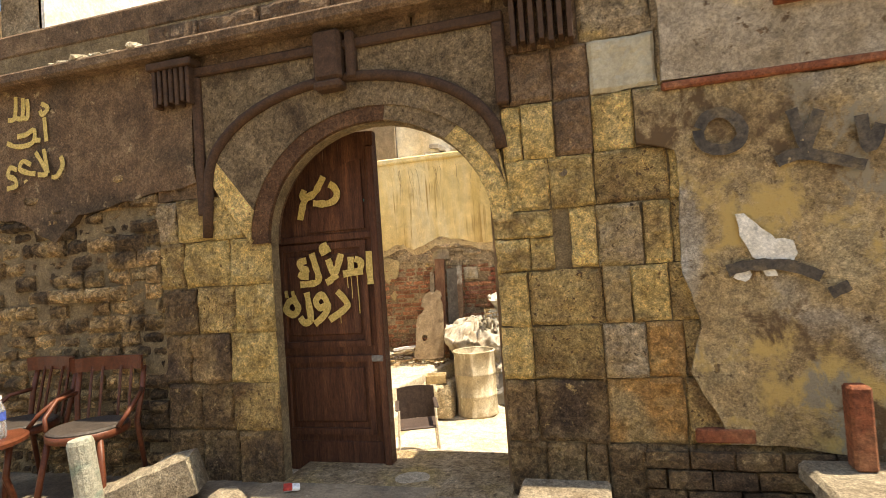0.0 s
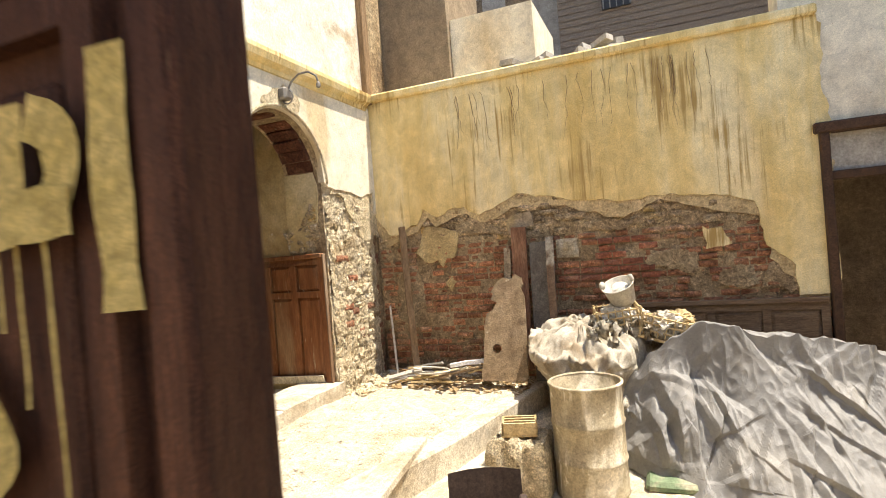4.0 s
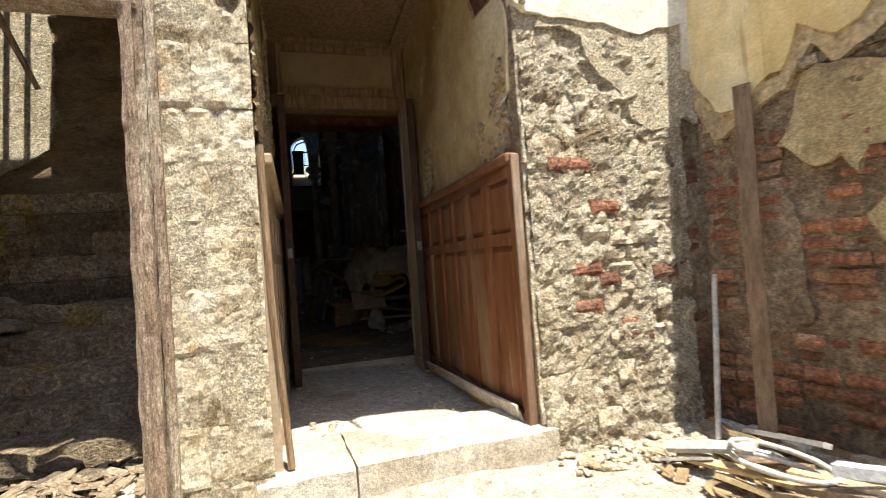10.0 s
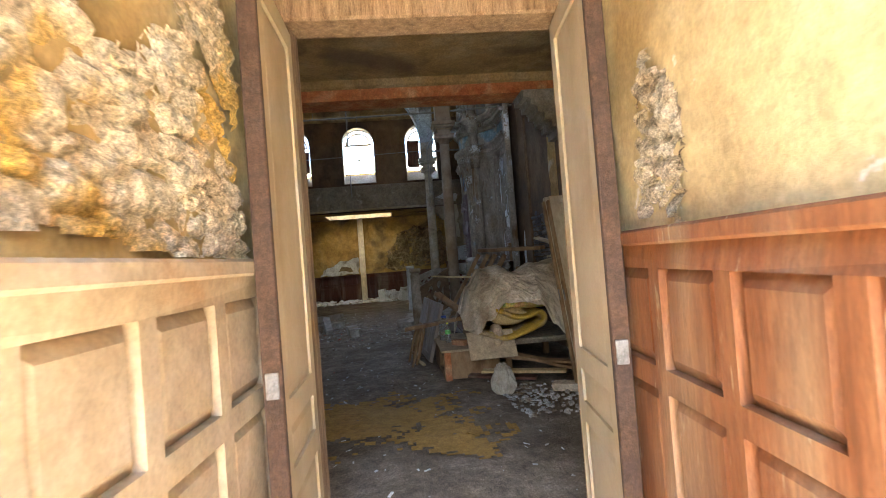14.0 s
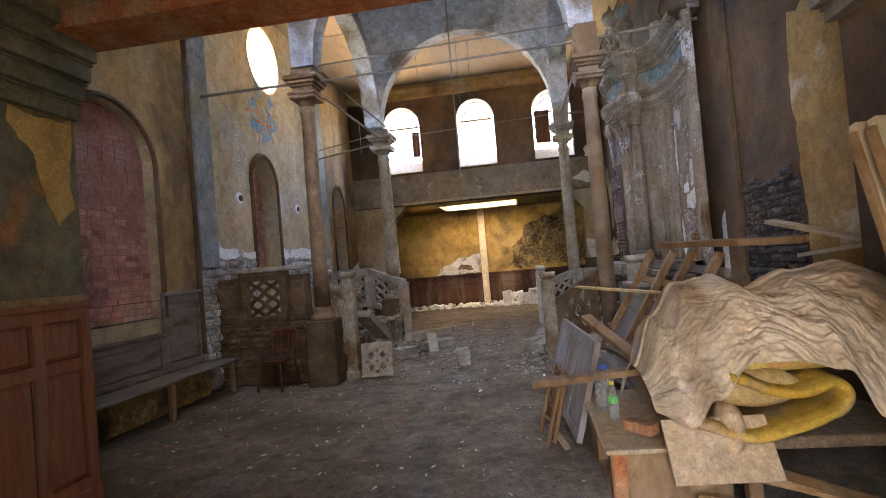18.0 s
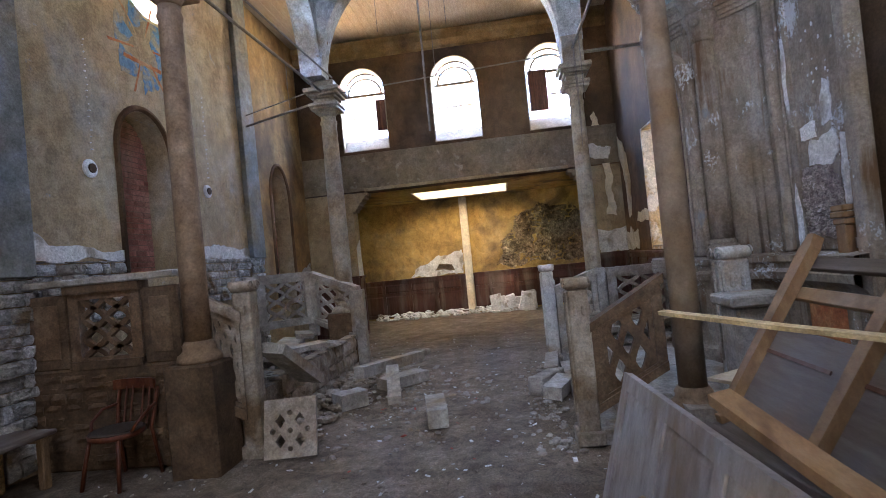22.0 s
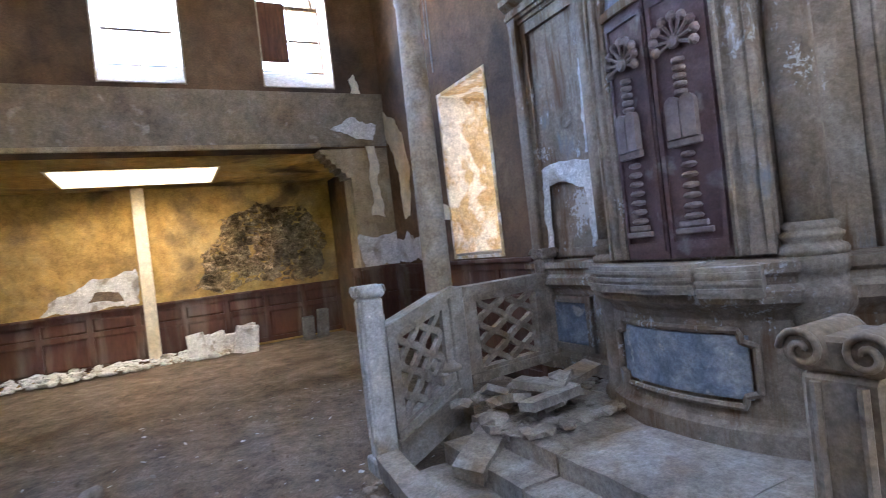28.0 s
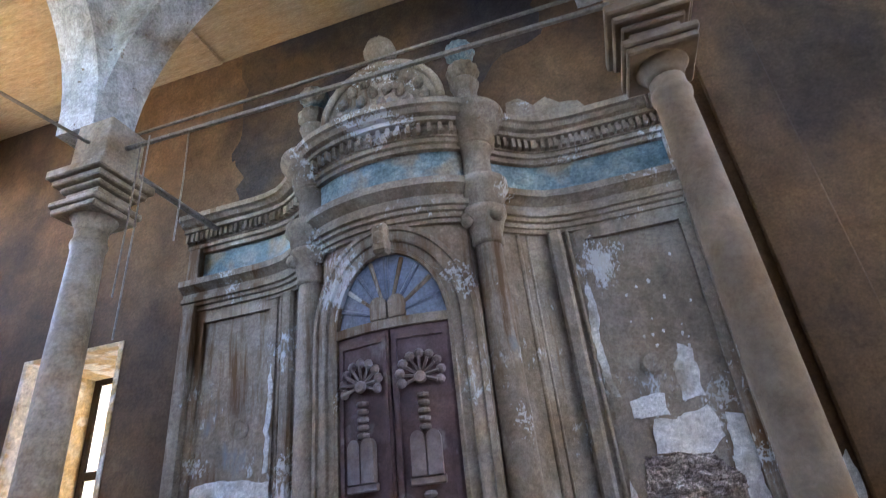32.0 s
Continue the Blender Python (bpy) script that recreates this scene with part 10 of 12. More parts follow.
# ---- the carved shrine on the north wall ----
SX, SCY, SR = -17.44, 10.34, 1.22
PURPLE = mat("dark_purple_brown_door", [(0.06, 0.034, 0.036), (0.11, 0.066, 0.064), (0.15, 0.1, 0.095)], 4, 0.55, 0.15, 60, stain=(0.26, 0.23, 0.22), stain_scale=5, stain_lo=0.6, stain_hi=0.75, grit=0.15)
PURPLEDUST = mat("dusty_carved_door_relief", [(0.13, 0.09, 0.085), (0.2, 0.16, 0.15), (0.27, 0.23, 0.22)], 5, 0.6, 0.1, 60, grit=0.12)
BLUETILE = mat("flaking_blue_frieze", [(0.085, 0.14, 0.165), (0.17, 0.24, 0.265), (0.3, 0.325, 0.31)], 5, 0.8, 0.4, 40, stain=(0.28, 0.24, 0.18), stain_scale=3)
MARBLE = mat("veined_blue_grey_marble", [(0.08, 0.1, 0.13), (0.2, 0.23, 0.27), (0.36, 0.37, 0.38)], 5, 0.5, 0.1, 50, stain=(0.42, 0.4, 0.37), stain_scale=6, stain_lo=0.6, stain_hi=0.66)
CARVED = mat("stained_carved_stucco", [(0.165, 0.128, 0.092), (0.26, 0.215, 0.165), (0.345, 0.305, 0.25)], 3.0, 0.8, 0.4, 40, stretch=(1, 1, 0.45), stain=(0.17, 0.115, 0.065), stain_scale=1.5, stain_lo=0.54, stain_hi=0.72, grit=0.2)
streaked(CARVED, (0.13, 0.075, 0.035), 6.0, 0.95, 1.1, (1, 1, 0.1), 1.1)
streaked(CARVED, (0.56, 0.58, 0.59), 24.0, 1.65, 1.77, (1, 1, 0.5), 1.3, 1.8)
streaked(CARVED, (0.2, 0.235, 0.26), 8.0, 1.72, 1.95, (1, 1, 0.25), 1.6, 1.8)


def bow(x):
    return SCY - math.sqrt(SR * SR - (x - SX) ** 2)


half = [(0.54 * k / 8, 0) for k in range(9)]
right_path = [(SX + d, bow(SX + d)) for d, _ in half] + [(SX + 0.6, 9.38), (SX + 0.68, 9.45), (SX + 0.78, 9.54), (SX + 0.9, 9.63), (SX + 1.04, 9.71), (SX + 1.22, 9.755), (SX + 1.4, 9.77), (SX + 2.17, 9.77)]
PLAN = [(2 * SX - x, y) for x, y in reversed(right_path[1:])] + right_path
shrine = thing("shrine", "tall grey-brown carved stucco shrine with a bowed front", "shrine")
part("plinth", ribbon(PLAN, [(0.0, 0.38), (0.15, 0.38), (0.15, 0.5), (0.11, 0.53), (0.1, 0.56), (0.1, 1.08), (0.12, 1.12), (0.14, 1.14), (0.2, 1.18), (0.21, 1.24), (0.16, 1.27), (0.16, 1.31), (0.19, 1.33), (0.19, 1.38), (0.0, 1.4)]), CARVED, shrine)
part("body", ribbon(PLAN, [(0.0, 1.38), (0.0, 3.76)]), CARVED, shrine)
part("lower_entablature", ribbon(PLAN, [(0.0, 3.68), (0.03, 3.68), (0.03, 3.71), (0.05, 3.712), (0.05, 3.75), (0.075, 3.755), (0.075, 3.785), (0.1, 3.79), (0.1, 3.83), (0.08, 3.835), (0.08, 3.875), (0.13, 3.91), (0.155, 3.925), (0.155, 3.98), (0.0, 4.0)]), CARVED, shrine)
part("frieze", ribbon(PLAN, [(0.02, 3.99), (0.02, 4.34)]), BLUETILE, shrine, "flaking blue painted frieze")
part("cornice", ribbon(PLAN, [(0.02, 4.28), (0.06, 4.28), (0.06, 4.32), (0.085, 4.325), (0.085, 4.36), (0.1, 4.365), (0.1, 4.46), (0.16, 4.465), (0.16, 4.5), (0.2, 4.51), (0.225, 4.54), (0.25, 4.55), (0.25, 4.6), (0.0, 4.63)]), CARVED, shrine)
bmd = bmesh.new()
for (xa, ya), (xb, yb) in zip(PLAN, PLAN[1:]):
    L = math.hypot(xb - xa, yb - ya)
    n = max(1, int(L / 0.05))
    for k in range(n):
        f = (k + 0.5) / n
        dx, dy = (xb - xa) / L, (yb - ya) / L
        px, py = xa + (xb - xa) * f + dy * 0.1, ya + (yb - ya) * f - dx * 0.1
        box(bmd, -0.014, 0.014, -0.045, 0.03, 4.375, 4.455, Matrix(((dx, -dy, 0, px), (dy, dx, 0, py), (0, 0, 1, 0), (0, 0, 0, 1))))
o = part("dentil_course", bmd, CARVED, shrine)
o["kind"] = "stuff"
part("top_deck", slab([(x, y) for x, y in PLAN] + [(SX + 2.17, 9.92), (SX - 2.17, 9.92)], [], 4.6, 4.66, flatm("z", 0)), CARVED, shrine)
for s in (-1, 1):
    cx, cy = SX + s * 0.67, 9.31
    T0 = Matrix.Translation((cx, cy, 0))
    col = part("engaged_column", lathe([(0.104, 1.56), (0.106, 2.2), (0.092, 3.5)], 24, T0), CARVED, shrine, smooth=True)
    part("column_base", lathe([(0.155, 1.4), (0.16, 1.425), (0.15, 1.445), (0.128, 1.455), (0.128, 1.47), (0.145, 1.49), (0.145, 1.505), (0.12, 1.52), (0.12, 1.53), (0.13, 1.545), (0.105, 1.57)], 24, T0), CARVED, shrine, smooth=True)
    part("column_pedestal", lathe([(0.17, 0.38), (0.17, 0.48), (0.145, 0.52), (0.128, 0.56), (0.128, 1.06), (0.14, 1.07), (0.14, 1.1), (0.165, 1.14), (0.18, 1.2), (0.18, 1.24), (0.145, 1.26), (0.145, 1.31), (0.165, 1.33), (0.16, 1.4)], 24, T0), CARVED, shrine, smooth=True)
    part("column_capital", lathe([(0.1, 3.49), (0.115, 3.52), (0.105, 3.56), (0.13, 3.66), (0.16, 3.72), (0.16, 3.76)], 24, T0), CARVED, shrine, smooth=True)
    for a in (-1, 1):
        part("capital_scroll", lathe([(0.0, -0.04), (0.045, -0.035), (0.05, 0), (0.045, 0.035), (0.0, 0.04)], 12, pose(cx + a * 0.1, cy - 0.09, 3.68, 90, 0, s * 10), close=False), CARVED, shrine, smooth=True)
    part("entablature_block", lathe([(0.13, 3.76), (0.15, 3.77), (0.15, 3.83), (0.165, 3.835), (0.165, 3.88), (0.2, 3.92), (0.2, 3.98), (0.11, 4.0), (0.105, 4.03), (0.105, 4.27), (0.13, 4.28), (0.13, 4.3)], 24, T0), CARVED, shrine, smooth=True)
    part("cornice_block", lathe([(0.13, 4.3), (0.15, 4.31), (0.15, 4.36), (0.165, 4.365), (0.165, 4.46), (0.21, 4.465), (0.21, 4.5), (0.25, 4.54), (0.26, 4.55), (0.26, 4.6), (0.0, 4.63)], 24, T0, close=False), CARVED, shrine, smooth=True)
    part("finial_pedestal", lathe([(0.13, 4.62), (0.14, 4.68), (0.1, 4.72), (0.09, 4.86), (0.12, 4.94), (0.1, 4.97)], 16, T0), CARVED, shrine, smooth=True)
    for zz, rr, mm in ((5.07, 0.125, STONEIN), (5.3, 0.118, BLUETILE)):
        bm = bmesh.new()
        n, kk = 24, 8
        rows = []
        for j in range(kk + 1):
            th = math.pi * j / kk
            rows.append([bm.verts.new((cx + rr * math.sin(th) * (1 + 0.12 * (i % 2)) * math.cos(2 * math.pi * i / n), cy + rr * math.sin(th) * (1 + 0.12 * (i % 2)) * math.sin(2 * math.pi * i / n), zz - rr * 0.8 * math.cos(th))) for i in range(n)])
        for a, b in zip(rows, rows[1:]):
            for i in range(n):
                bm.faces.new((a[i], a[(i + 1) % n], b[(i + 1) % n], b[i]))
        bmesh.ops.remove_doubles(bm, verts=bm.verts[:], dist=0.001)
        part("finial_ball", bm, mm, shrine, "ribbed painted finial ball")
    # capital leaf and jamb pilaster
    part("jamb_pilaster", bx(SX + s * 0.53 - 0.05, SX + s * 0.53 + 0.05, bow(SX + 0.53) - 0.05, bow(SX + 0.53) + 0.08, 1.4, 3.2, 0.02), CARVED, shrine)
# crest
crest = [(-0.62, 4.63), (0.62, 4.63), (0.6, 4.74), (0.53, 4.8)] + [(0.5 * math.cos(a), 4.8 + 0.5 * math.sin(a)) for a in [math.pi * (0.06 + 0.88 * i / 14) for i in range(15)]] + [(-0.53, 4.8), (-0.6, 4.74)]
part("crest", slab([(SX + u, v) for u, v in crest], [], -0.05, 0.06, flatm("y", 9.24)), CARVED, shrine)
part("crest_moulding", tube([(SX + 0.5 * math.cos(math.pi * i / 16), 9.18, 4.8 + 0.5 * math.sin(math.pi * i / 16)) for i in range(17)], 0.035, 8), CARVED, shrine, smooth=True)
for ring_r, count in ((0.38, 9), (0.24, 6), (0.1, 3)):
    for k in range(count):
        a = math.pi * (k + 0.5) / count
        part("crest_leaf", lathe([(0.0, -0.06), (0.04, -0.02), (0.045, 0.02), (0.02, 0.055), (0.0, 0.07)], 8, pose(SX + ring_r * math.cos(a), 9.18, 4.79 + ring_r * math.sin(a), 30 + 20 * (k % 2), 0, 40 * (k % 3))), CARVED, shrine)
bm = lathe([(0.0, 5.29), (0.07, 5.29), (0.05, 5.33), (0.05, 5.36), (0.12, 5.42), (0.145, 5.5), (0.12, 5.58), (0.05, 5.62), (0.03, 5.66), (0.02, 5.7), (0.0, 5.72)], 20, Matrix.Translation((SX, 9.24, 0)), close=False)
part("top_finial", bm, STONEIN, shrine, "grey turned finial", smooth=True)
part("side_crest", slab(ragged([(SX + 0.95 + u, v) for u, v in ((0, 4.62), (0.6, 4.62), (0.55, 4.72), (0.4, 4.76), (0.3, 4.84), (0.2, 4.8), (0.1, 4.9), (0.0, 4.9))], 0.02, 0.04, 12), [], 0.0, 0.08, flatm("y", 9.6)), CARVED, shrine)


def on_bow(a, z, out):
    return ((SX + (SR + out) * math.sin(a), SCY - (SR + out) * math.cos(a), z))


def bowed_plate(a0, a1, z0, ztop, out0, out1, n=8):
    bm = bmesh.new()
    rows = []
    for i in range(n + 1):
        a = a0 + (a1 - a0) * i / n
        zt = ztop(a) if callable(ztop) else ztop
        rows.append([bm.verts.new(on_bow(a, z, o)) for z, o in ((z0, out0), (z0, out1), (zt, out1), (zt, out0))])
    for a, b in zip(rows, rows[1:]):
        for k in range(4):
            bm.faces.new((a[k], a[(k + 1) % 4], b[(k + 1) % 4], b[k]))
    bm.faces.new(rows[0][::-1])
    bm.faces.new(rows[-1])
    return bm


AW, ZS, ZA = 0.305, 3.0, 3.5


def fan_top(a, grow=0.0):
    return ZS + (ZA - ZS + grow) * math.sqrt(max(0.0, 1 - (a / (AW + grow)) ** 2))


door = thing("shrine_doors", "dark purple-brown double doors carved with palms and tablets, closed", "door")
for s in (-1, 1):
    lf_ = part("door_leaf", bowed_plate(0.004 if s > 0 else -AW, AW if s > 0 else -0.004, 1.42, ZS - 0.02, 0.0, 0.03), PURPLE, door)
    am = s * AW / 2
    e = 0.04
    for a0, a1, z0, z1 in ((am - 0.13, am + 0.13, 1.47, 1.52), (am - 0.13, am + 0.13, ZS - 0.1, ZS - 0.06), (am - 0.135, am - 0.115, 1.47, ZS - 0.06), (am + 0.115, am + 0.135, 1.47, ZS - 0.06)):
        part("panel_bead", bowed_plate(a0, a1, z0, z1, 0.03, 0.045, 4), PURPLE, lf_)
    rot = math.degrees(am)
    # palm: shell, trunk, tablets
    p = Vector(on_bow(am, 0, 0.045))
    for z, w in [(1.56, 0.11), (1.6, 0.085)]:
        part("relief_foot", bx(-w, w, -0.03, 0.0, z, z + 0.035, 0.006, pose(p.x, p.y, 0, 0, 0, rot)), PURPLEDUST, lf_)
    for k in range(7):
        part("trunk_ring", lathe([(0.0, -0.02), (0.034 + 0.012 * (6 - k) / 6, -0.012), (0.042 + 0.014 * (6 - k) / 6, 0.0), (0.03 + 0.01 * (6 - k) / 6, 0.016), (0.0, 0.02)], 10, pose(p.x, p.y, 1.66 + k * 0.058, 0, 0, 0), close=False), PURPLEDUST, lf_)
    for k in range(5):
        part("trunk_ring", lathe([(0.0, -0.02), (0.034, -0.012), (0.038, 0.0), (0.034, 0.012), (0.0, 0.02)], 10, pose(p.x, p.y, 2.36 + k * 0.045, 0, 0, 0), close=False), PURPLEDUST, lf_)
    for d in (-0.045, 0.045):
        part("tablet", slab(arched(d - 0.042, d + 0.042, 2.1, 2.29, 2.34, 8), [], -0.045, 0.0, pose(p.x, p.y, 0, 0, 0, rot) @ flatm("y", 0)), PURPLEDUST, lf_)
    part("tablet_base", bx(-0.1, 0.1, -0.035, 0.0, 2.055, 2.098, 0.006, pose(p.x, p.y, 0, 0, 0, rot)), PURPLEDUST, lf_)
    for k in range(9):
        a = math.pi * (-0.12 + 1.24 * k / 8)
        part("shell_lobe", lathe([(0.0, -0.016), (0.026, -0.01), (0.032, 0.006), (0.016, 0.026), (0.0, 0.03)], 8, pose(p.x + 0.125 * math.cos(a) * math.cos(am), p.y - 0.015 + 0.125 * math.cos(a) * math.sin(am), 2.66 + 0.125 * math.sin(a), 90, 0, rot), close=False), PURPLEDUST, lf_)
        part("shell_rib", tube([(p.x + 0.02 * math.cos(a), p.y - 0.012, 2.65 + 0.02 * math.sin(a)), (p.x + 0.115 * math.cos(a), p.y - 0.028, 2.65 + 0.115 * math.sin(a))], 0.011, 5), PURPLEDUST, lf_)
    part("shell_heart", lathe([(0.0, -0.02), (0.04, 0.0), (0.03, 0.02), (0.0, 0.03)], 12, pose(p.x, p.y - 0.02, 2.64, 90, 0, rot), close=False), PURPLEDUST, lf_)
part("transom", bowed_plate(-AW, AW, ZS - 0.02, ZS + 0.04, 0.0, 0.05), CARVED, door)
FAN = mat("dusty_blue_grey_fan", [(0.1, 0.13, 0.2), (0.2, 0.22, 0.28)], 4, 0.35, 0.05, 50)
part("fan_panel", bowed_plate(-AW, AW, ZS + 0.04, lambda a: max(ZS + 0.05, fan_top(a)), 0.0, 0.015, 18), FAN, door)
for k in range(1, 10):
    th = math.pi * k / 10
    part("fan_ray", tube([on_bow(0.09 * math.cos(th), ZS + 0.05 + 0.13 * math.sin(th), 0.025), on_bow(AW * 0.96 * math.cos(th), ZS + 0.04 + (ZA - ZS - 0.06) * math.sin(th), 0.02)], 0.011, 5, taper=1.6), FAN if k % 2 else CARVED, door)
for d in (-0.05, 0.05):
    part("fan_tablet", bowed_plate(d - 0.045, d + 0.045, ZS + 0.05, lambda a, d=d: ZS + 0.15 + 0.05 * math.sqrt(max(0, 1 - ((a - d) / 0.046) ** 2)), 0.0, 0.045, 8), CARVED, door)


def surround():
    """A broad stepped moulding round the doors, in one sweep along the bowed front."""
    steps = ((0.0, 0.0), (0.0, 0.05), (0.02, 0.06), (0.03, 0.045), (0.075, 0.05), (0.08, 0.07), (0.095, 0.075), (0.15, 0.07), (0.155, 0.085), (0.185, 0.085), (0.195, 0.06), (0.2, 0.0))
    line = [(-AW, 1.42 + (ZS - 1.42) * i / 6, -1.0, 0.0) for i in range(6)]
    line += [(-AW * math.cos(math.pi * i / 30), ZS + (ZA - ZS) * math.sin(math.pi * i / 30), -math.cos(math.pi * i / 30), math.sin(math.pi * i / 30)) for i in range(31)]
    line += [(AW, ZS - (ZS - 1.42) * i / 6, 1.0, 0.0) for i in range(1, 7)]
    bm = bmesh.new()
    rows = [[bm.verts.new(on_bow(a + na * d / SR, z + nz * d, out)) for d, out in steps] for a, z, na, nz in line]
    for p, q in zip(rows, rows[1:]):
        for k in range(len(steps) - 1):
            bm.faces.new((p[k], p[k + 1], q[k + 1], q[k]))
    return bm


part("door_surround", surround(), CARVED, shrine)
part("keystone", bx(-0.055, 0.055, -0.1, 0.0, 3.48, 3.7, 0.02, Matrix.Translation(on_bow(0, 0, 0.03))), CARVED, shrine)
part("keystone_mask", lathe([(0.0, -0.05), (0.04, -0.03), (0.045, 0.02), (0.025, 0.05), (0.0, 0.06)], 12, Matrix.Translation(on_bow(0, 3.58, 0.12))), CARVED, shrine, smooth=True)
# shelf before the doors, with a broken edge; marble panel below
for a0, a1, d in ((-0.4, 0.2, 0.0), (0.208, 0.42, 0.02)):
    sh = part("door_shelf", bowed_plate(a0, a1, 1.24 - d, 1.4 - d, 0.1, 0.27, 8), GREYSTONE, shrine)
    for j in range(3):
        part("shelf_groove", bowed_plate(a0, a1, 1.27 - d + j * 0.042, 1.29 - d + j * 0.042, 0.27, 0.285, 8), GREYSTONE, sh)
part("marble_panel", bowed_plate(-0.33, 0.33, 0.66, 1.0, 0.1, 0.12, 12), MARBLE, shrine, "veined blue-grey marble panel")
mp_ = [(-0.36, 0.7), (-0.36, 0.95), (-0.31, 0.97), (-0.3, 1.03), (0.3, 1.03), (0.31, 0.97), (0.36, 0.95), (0.36, 0.7), (0.31, 0.68), (0.3, 0.62), (-0.3, 0.62), (-0.31, 0.68), (-0.36, 0.7)]
fine = []
for (a, z), (a2, z2) in zip(mp_, mp_[1:]):
    for k in range(4):
        fine.append(on_bow(a + (a2 - a) * k / 4, z + (z2 - z) * k / 4, 0.125))
part("panel_moulding", tube(fine + [fine[0]], 0.02, 6), CARVED, shrine)
# side panels
for s in (-1, 1):
    a0, a1 = sorted((SX + s * 1.24, SX + s * 2.03))
    part("side_frame", slab(rect(a0, a1, 1.42, 3.68), [rect(a0 + 0.07, a1 - 0.07, 1.5, 3.6)], 0.0, 0.03, south_face(9.77)), CARVED, shrine)
    part("side_pilaster", bx(SX + s * 2.1 - 0.07, SX + s * 2.1 + 0.07, 9.69, 9.81, 0.4, 4.6, 0.015), CARVED, shrine)
    part("side_disc", lathe([(0.0, 0.0), (0.075, 0.0), (0.08, 0.012), (0.06, 0.02), (0.0, 0.012)], 20, pose(SX + s * 1.54, 9.77, 2.65, 90, 0, 0), close=False), CARVED, shrine)
    part("plinth_panel", bx(SX + s * 1.68 - 0.28, SX + s * 1.68 + 0.28, 9.645, 9.7, 0.62, 1.02, 0.02), MARBLE if s < 0 else REDBEAM, shrine)
    part("plinth_panel_frame", slab(rect(SX + s * 1.68 - 0.34, SX + s * 1.68 + 0.34, 0.57, 1.07), [rect(SX + s * 1.68 - 0.27, SX + s * 1.68 + 0.27, 0.63, 1.01)], 0.0, 0.045, south_face(9.67)), CARVED, shrine)
    part("inner_pilaster", bx(SX + s * 1.1 - 0.05, SX + s * 1.1 + 0.05, 9.66, 9.78, 1.4, 3.7, 0.02), CARVED, shrine)
    for d, rr in ((0.84, 0.02), (0.9, 0.012), (1.02, 0.014), (1.19, 0.014)):
        yy = 9.595 if d < 0.87 else (9.635 if d < 1.0 else 9.73)
        part("vertical_moulding", tube([(SX + s * d, yy, 1.4), (SX + s * d, yy, 3.7)], rr, 8), CARVED, shrine, smooth=True)
PANELFACE, FRAMEFACE = 9.77, 9.74
for order, (pts, plane, mt) in enumerate((
        ([(-16.2, 2.46), (-16.15, 2.46), (-16.16, 3.22), (-16.21, 3.24)], FRAMEFACE, WHITEPL),
        ([(-15.8, 2.4), (-15.68, 2.4), (-15.66, 2.7), (-15.74, 2.74), (-15.79, 2.62)], PANELFACE, WHITEPL),
        ([(-16.09, 2.31), (-15.86, 2.31), (-15.85, 2.45), (-16.08, 2.43)], PANELFACE, CAPWHITE),
        ([(-16.0, 2.1), (-15.72, 2.06), (-15.6, 2.16), (-15.64, 2.34), (-15.84, 2.28), (-15.98, 2.3)], PANELFACE, WHITEPL),
        ([(-15.56, 1.5), (-15.47, 1.5), (-15.47, 2.25), (-15.58, 2.3), (-15.6, 2.0)], PANELFACE, WHITEPL),
        ([(-16.24, 1.45), (-16.14, 1.45), (-16.16, 1.8), (-16.2, 2.0), (-16.24, 1.85)], FRAMEFACE, WHITEPL),
        ([(-19.4, 1.5), (-19.3, 1.5), (-19.28, 2.1), (-18.8, 2.06), (-18.78, 1.5), (-18.68, 1.5), (-18.67, 2.24), (-19.05, 2.3), (-19.36, 2.28)], 9.738, WHITEPL),
        ([(-18.74, 2.3), (-18.7, 2.3), (-18.7, 3.1), (-18.73, 3.0)], FRAMEFACE, WHITEPL),
        ([(-15.2, 0.9), (-14.95, 0.9), (-15.0, 2.0), (-15.15, 1.9)], NYH - 0.02, WHITEPL))):
    sheet_on("lime_patch", south_face(plane), ragged(pts, 0.03, 0.025, 151 + order), 0.0, 0.008, mt, "flaked patch showing pale plaster")
MAUVE = mat("mauve_grey_masonry", [(0.24, 0.19, 0.17), (0.36, 0.3, 0.275), (0.5, 0.45, 0.41)], 9, 0.95, 0.7, 40, grit=0.32, spots=((0.55, 0.54, 0.52), 5, 0.63))

part("bare_rubble", rubble_skin(ragged([(-16.12, 1.5), (-15.58, 1.5), (-15.58, 1.95), (-15.7, 2.06), (-15.95, 2.08), (-16.1, 2.1)], 0.04, 0.05, 154), south_face(9.745), 3.0), MAUVE, shrine, "bare broken masonry where plaster fell")
bm, rf = bmesh.new(), random.Random(88)
for k in range(60):
    u, v, rr = rf.uniform(-16.05, -15.55), rf.uniform(1.5, 3.4), rf.uniform(0.004, 0.013)
    slab([(u + rr * rf.uniform(0.5, 1.3) * math.cos(a), v + 1.5 * rr * rf.uniform(0.5, 1.3) * math.sin(a)) for a in [math.pi * i / 4 for i in range(8)]], [], 0.0, 0.005, south_face(PANELFACE), bm)
part("lime_flake", bm, WHITEPL, shrine, "small flakes of white lime")["kind"] = "stuff"
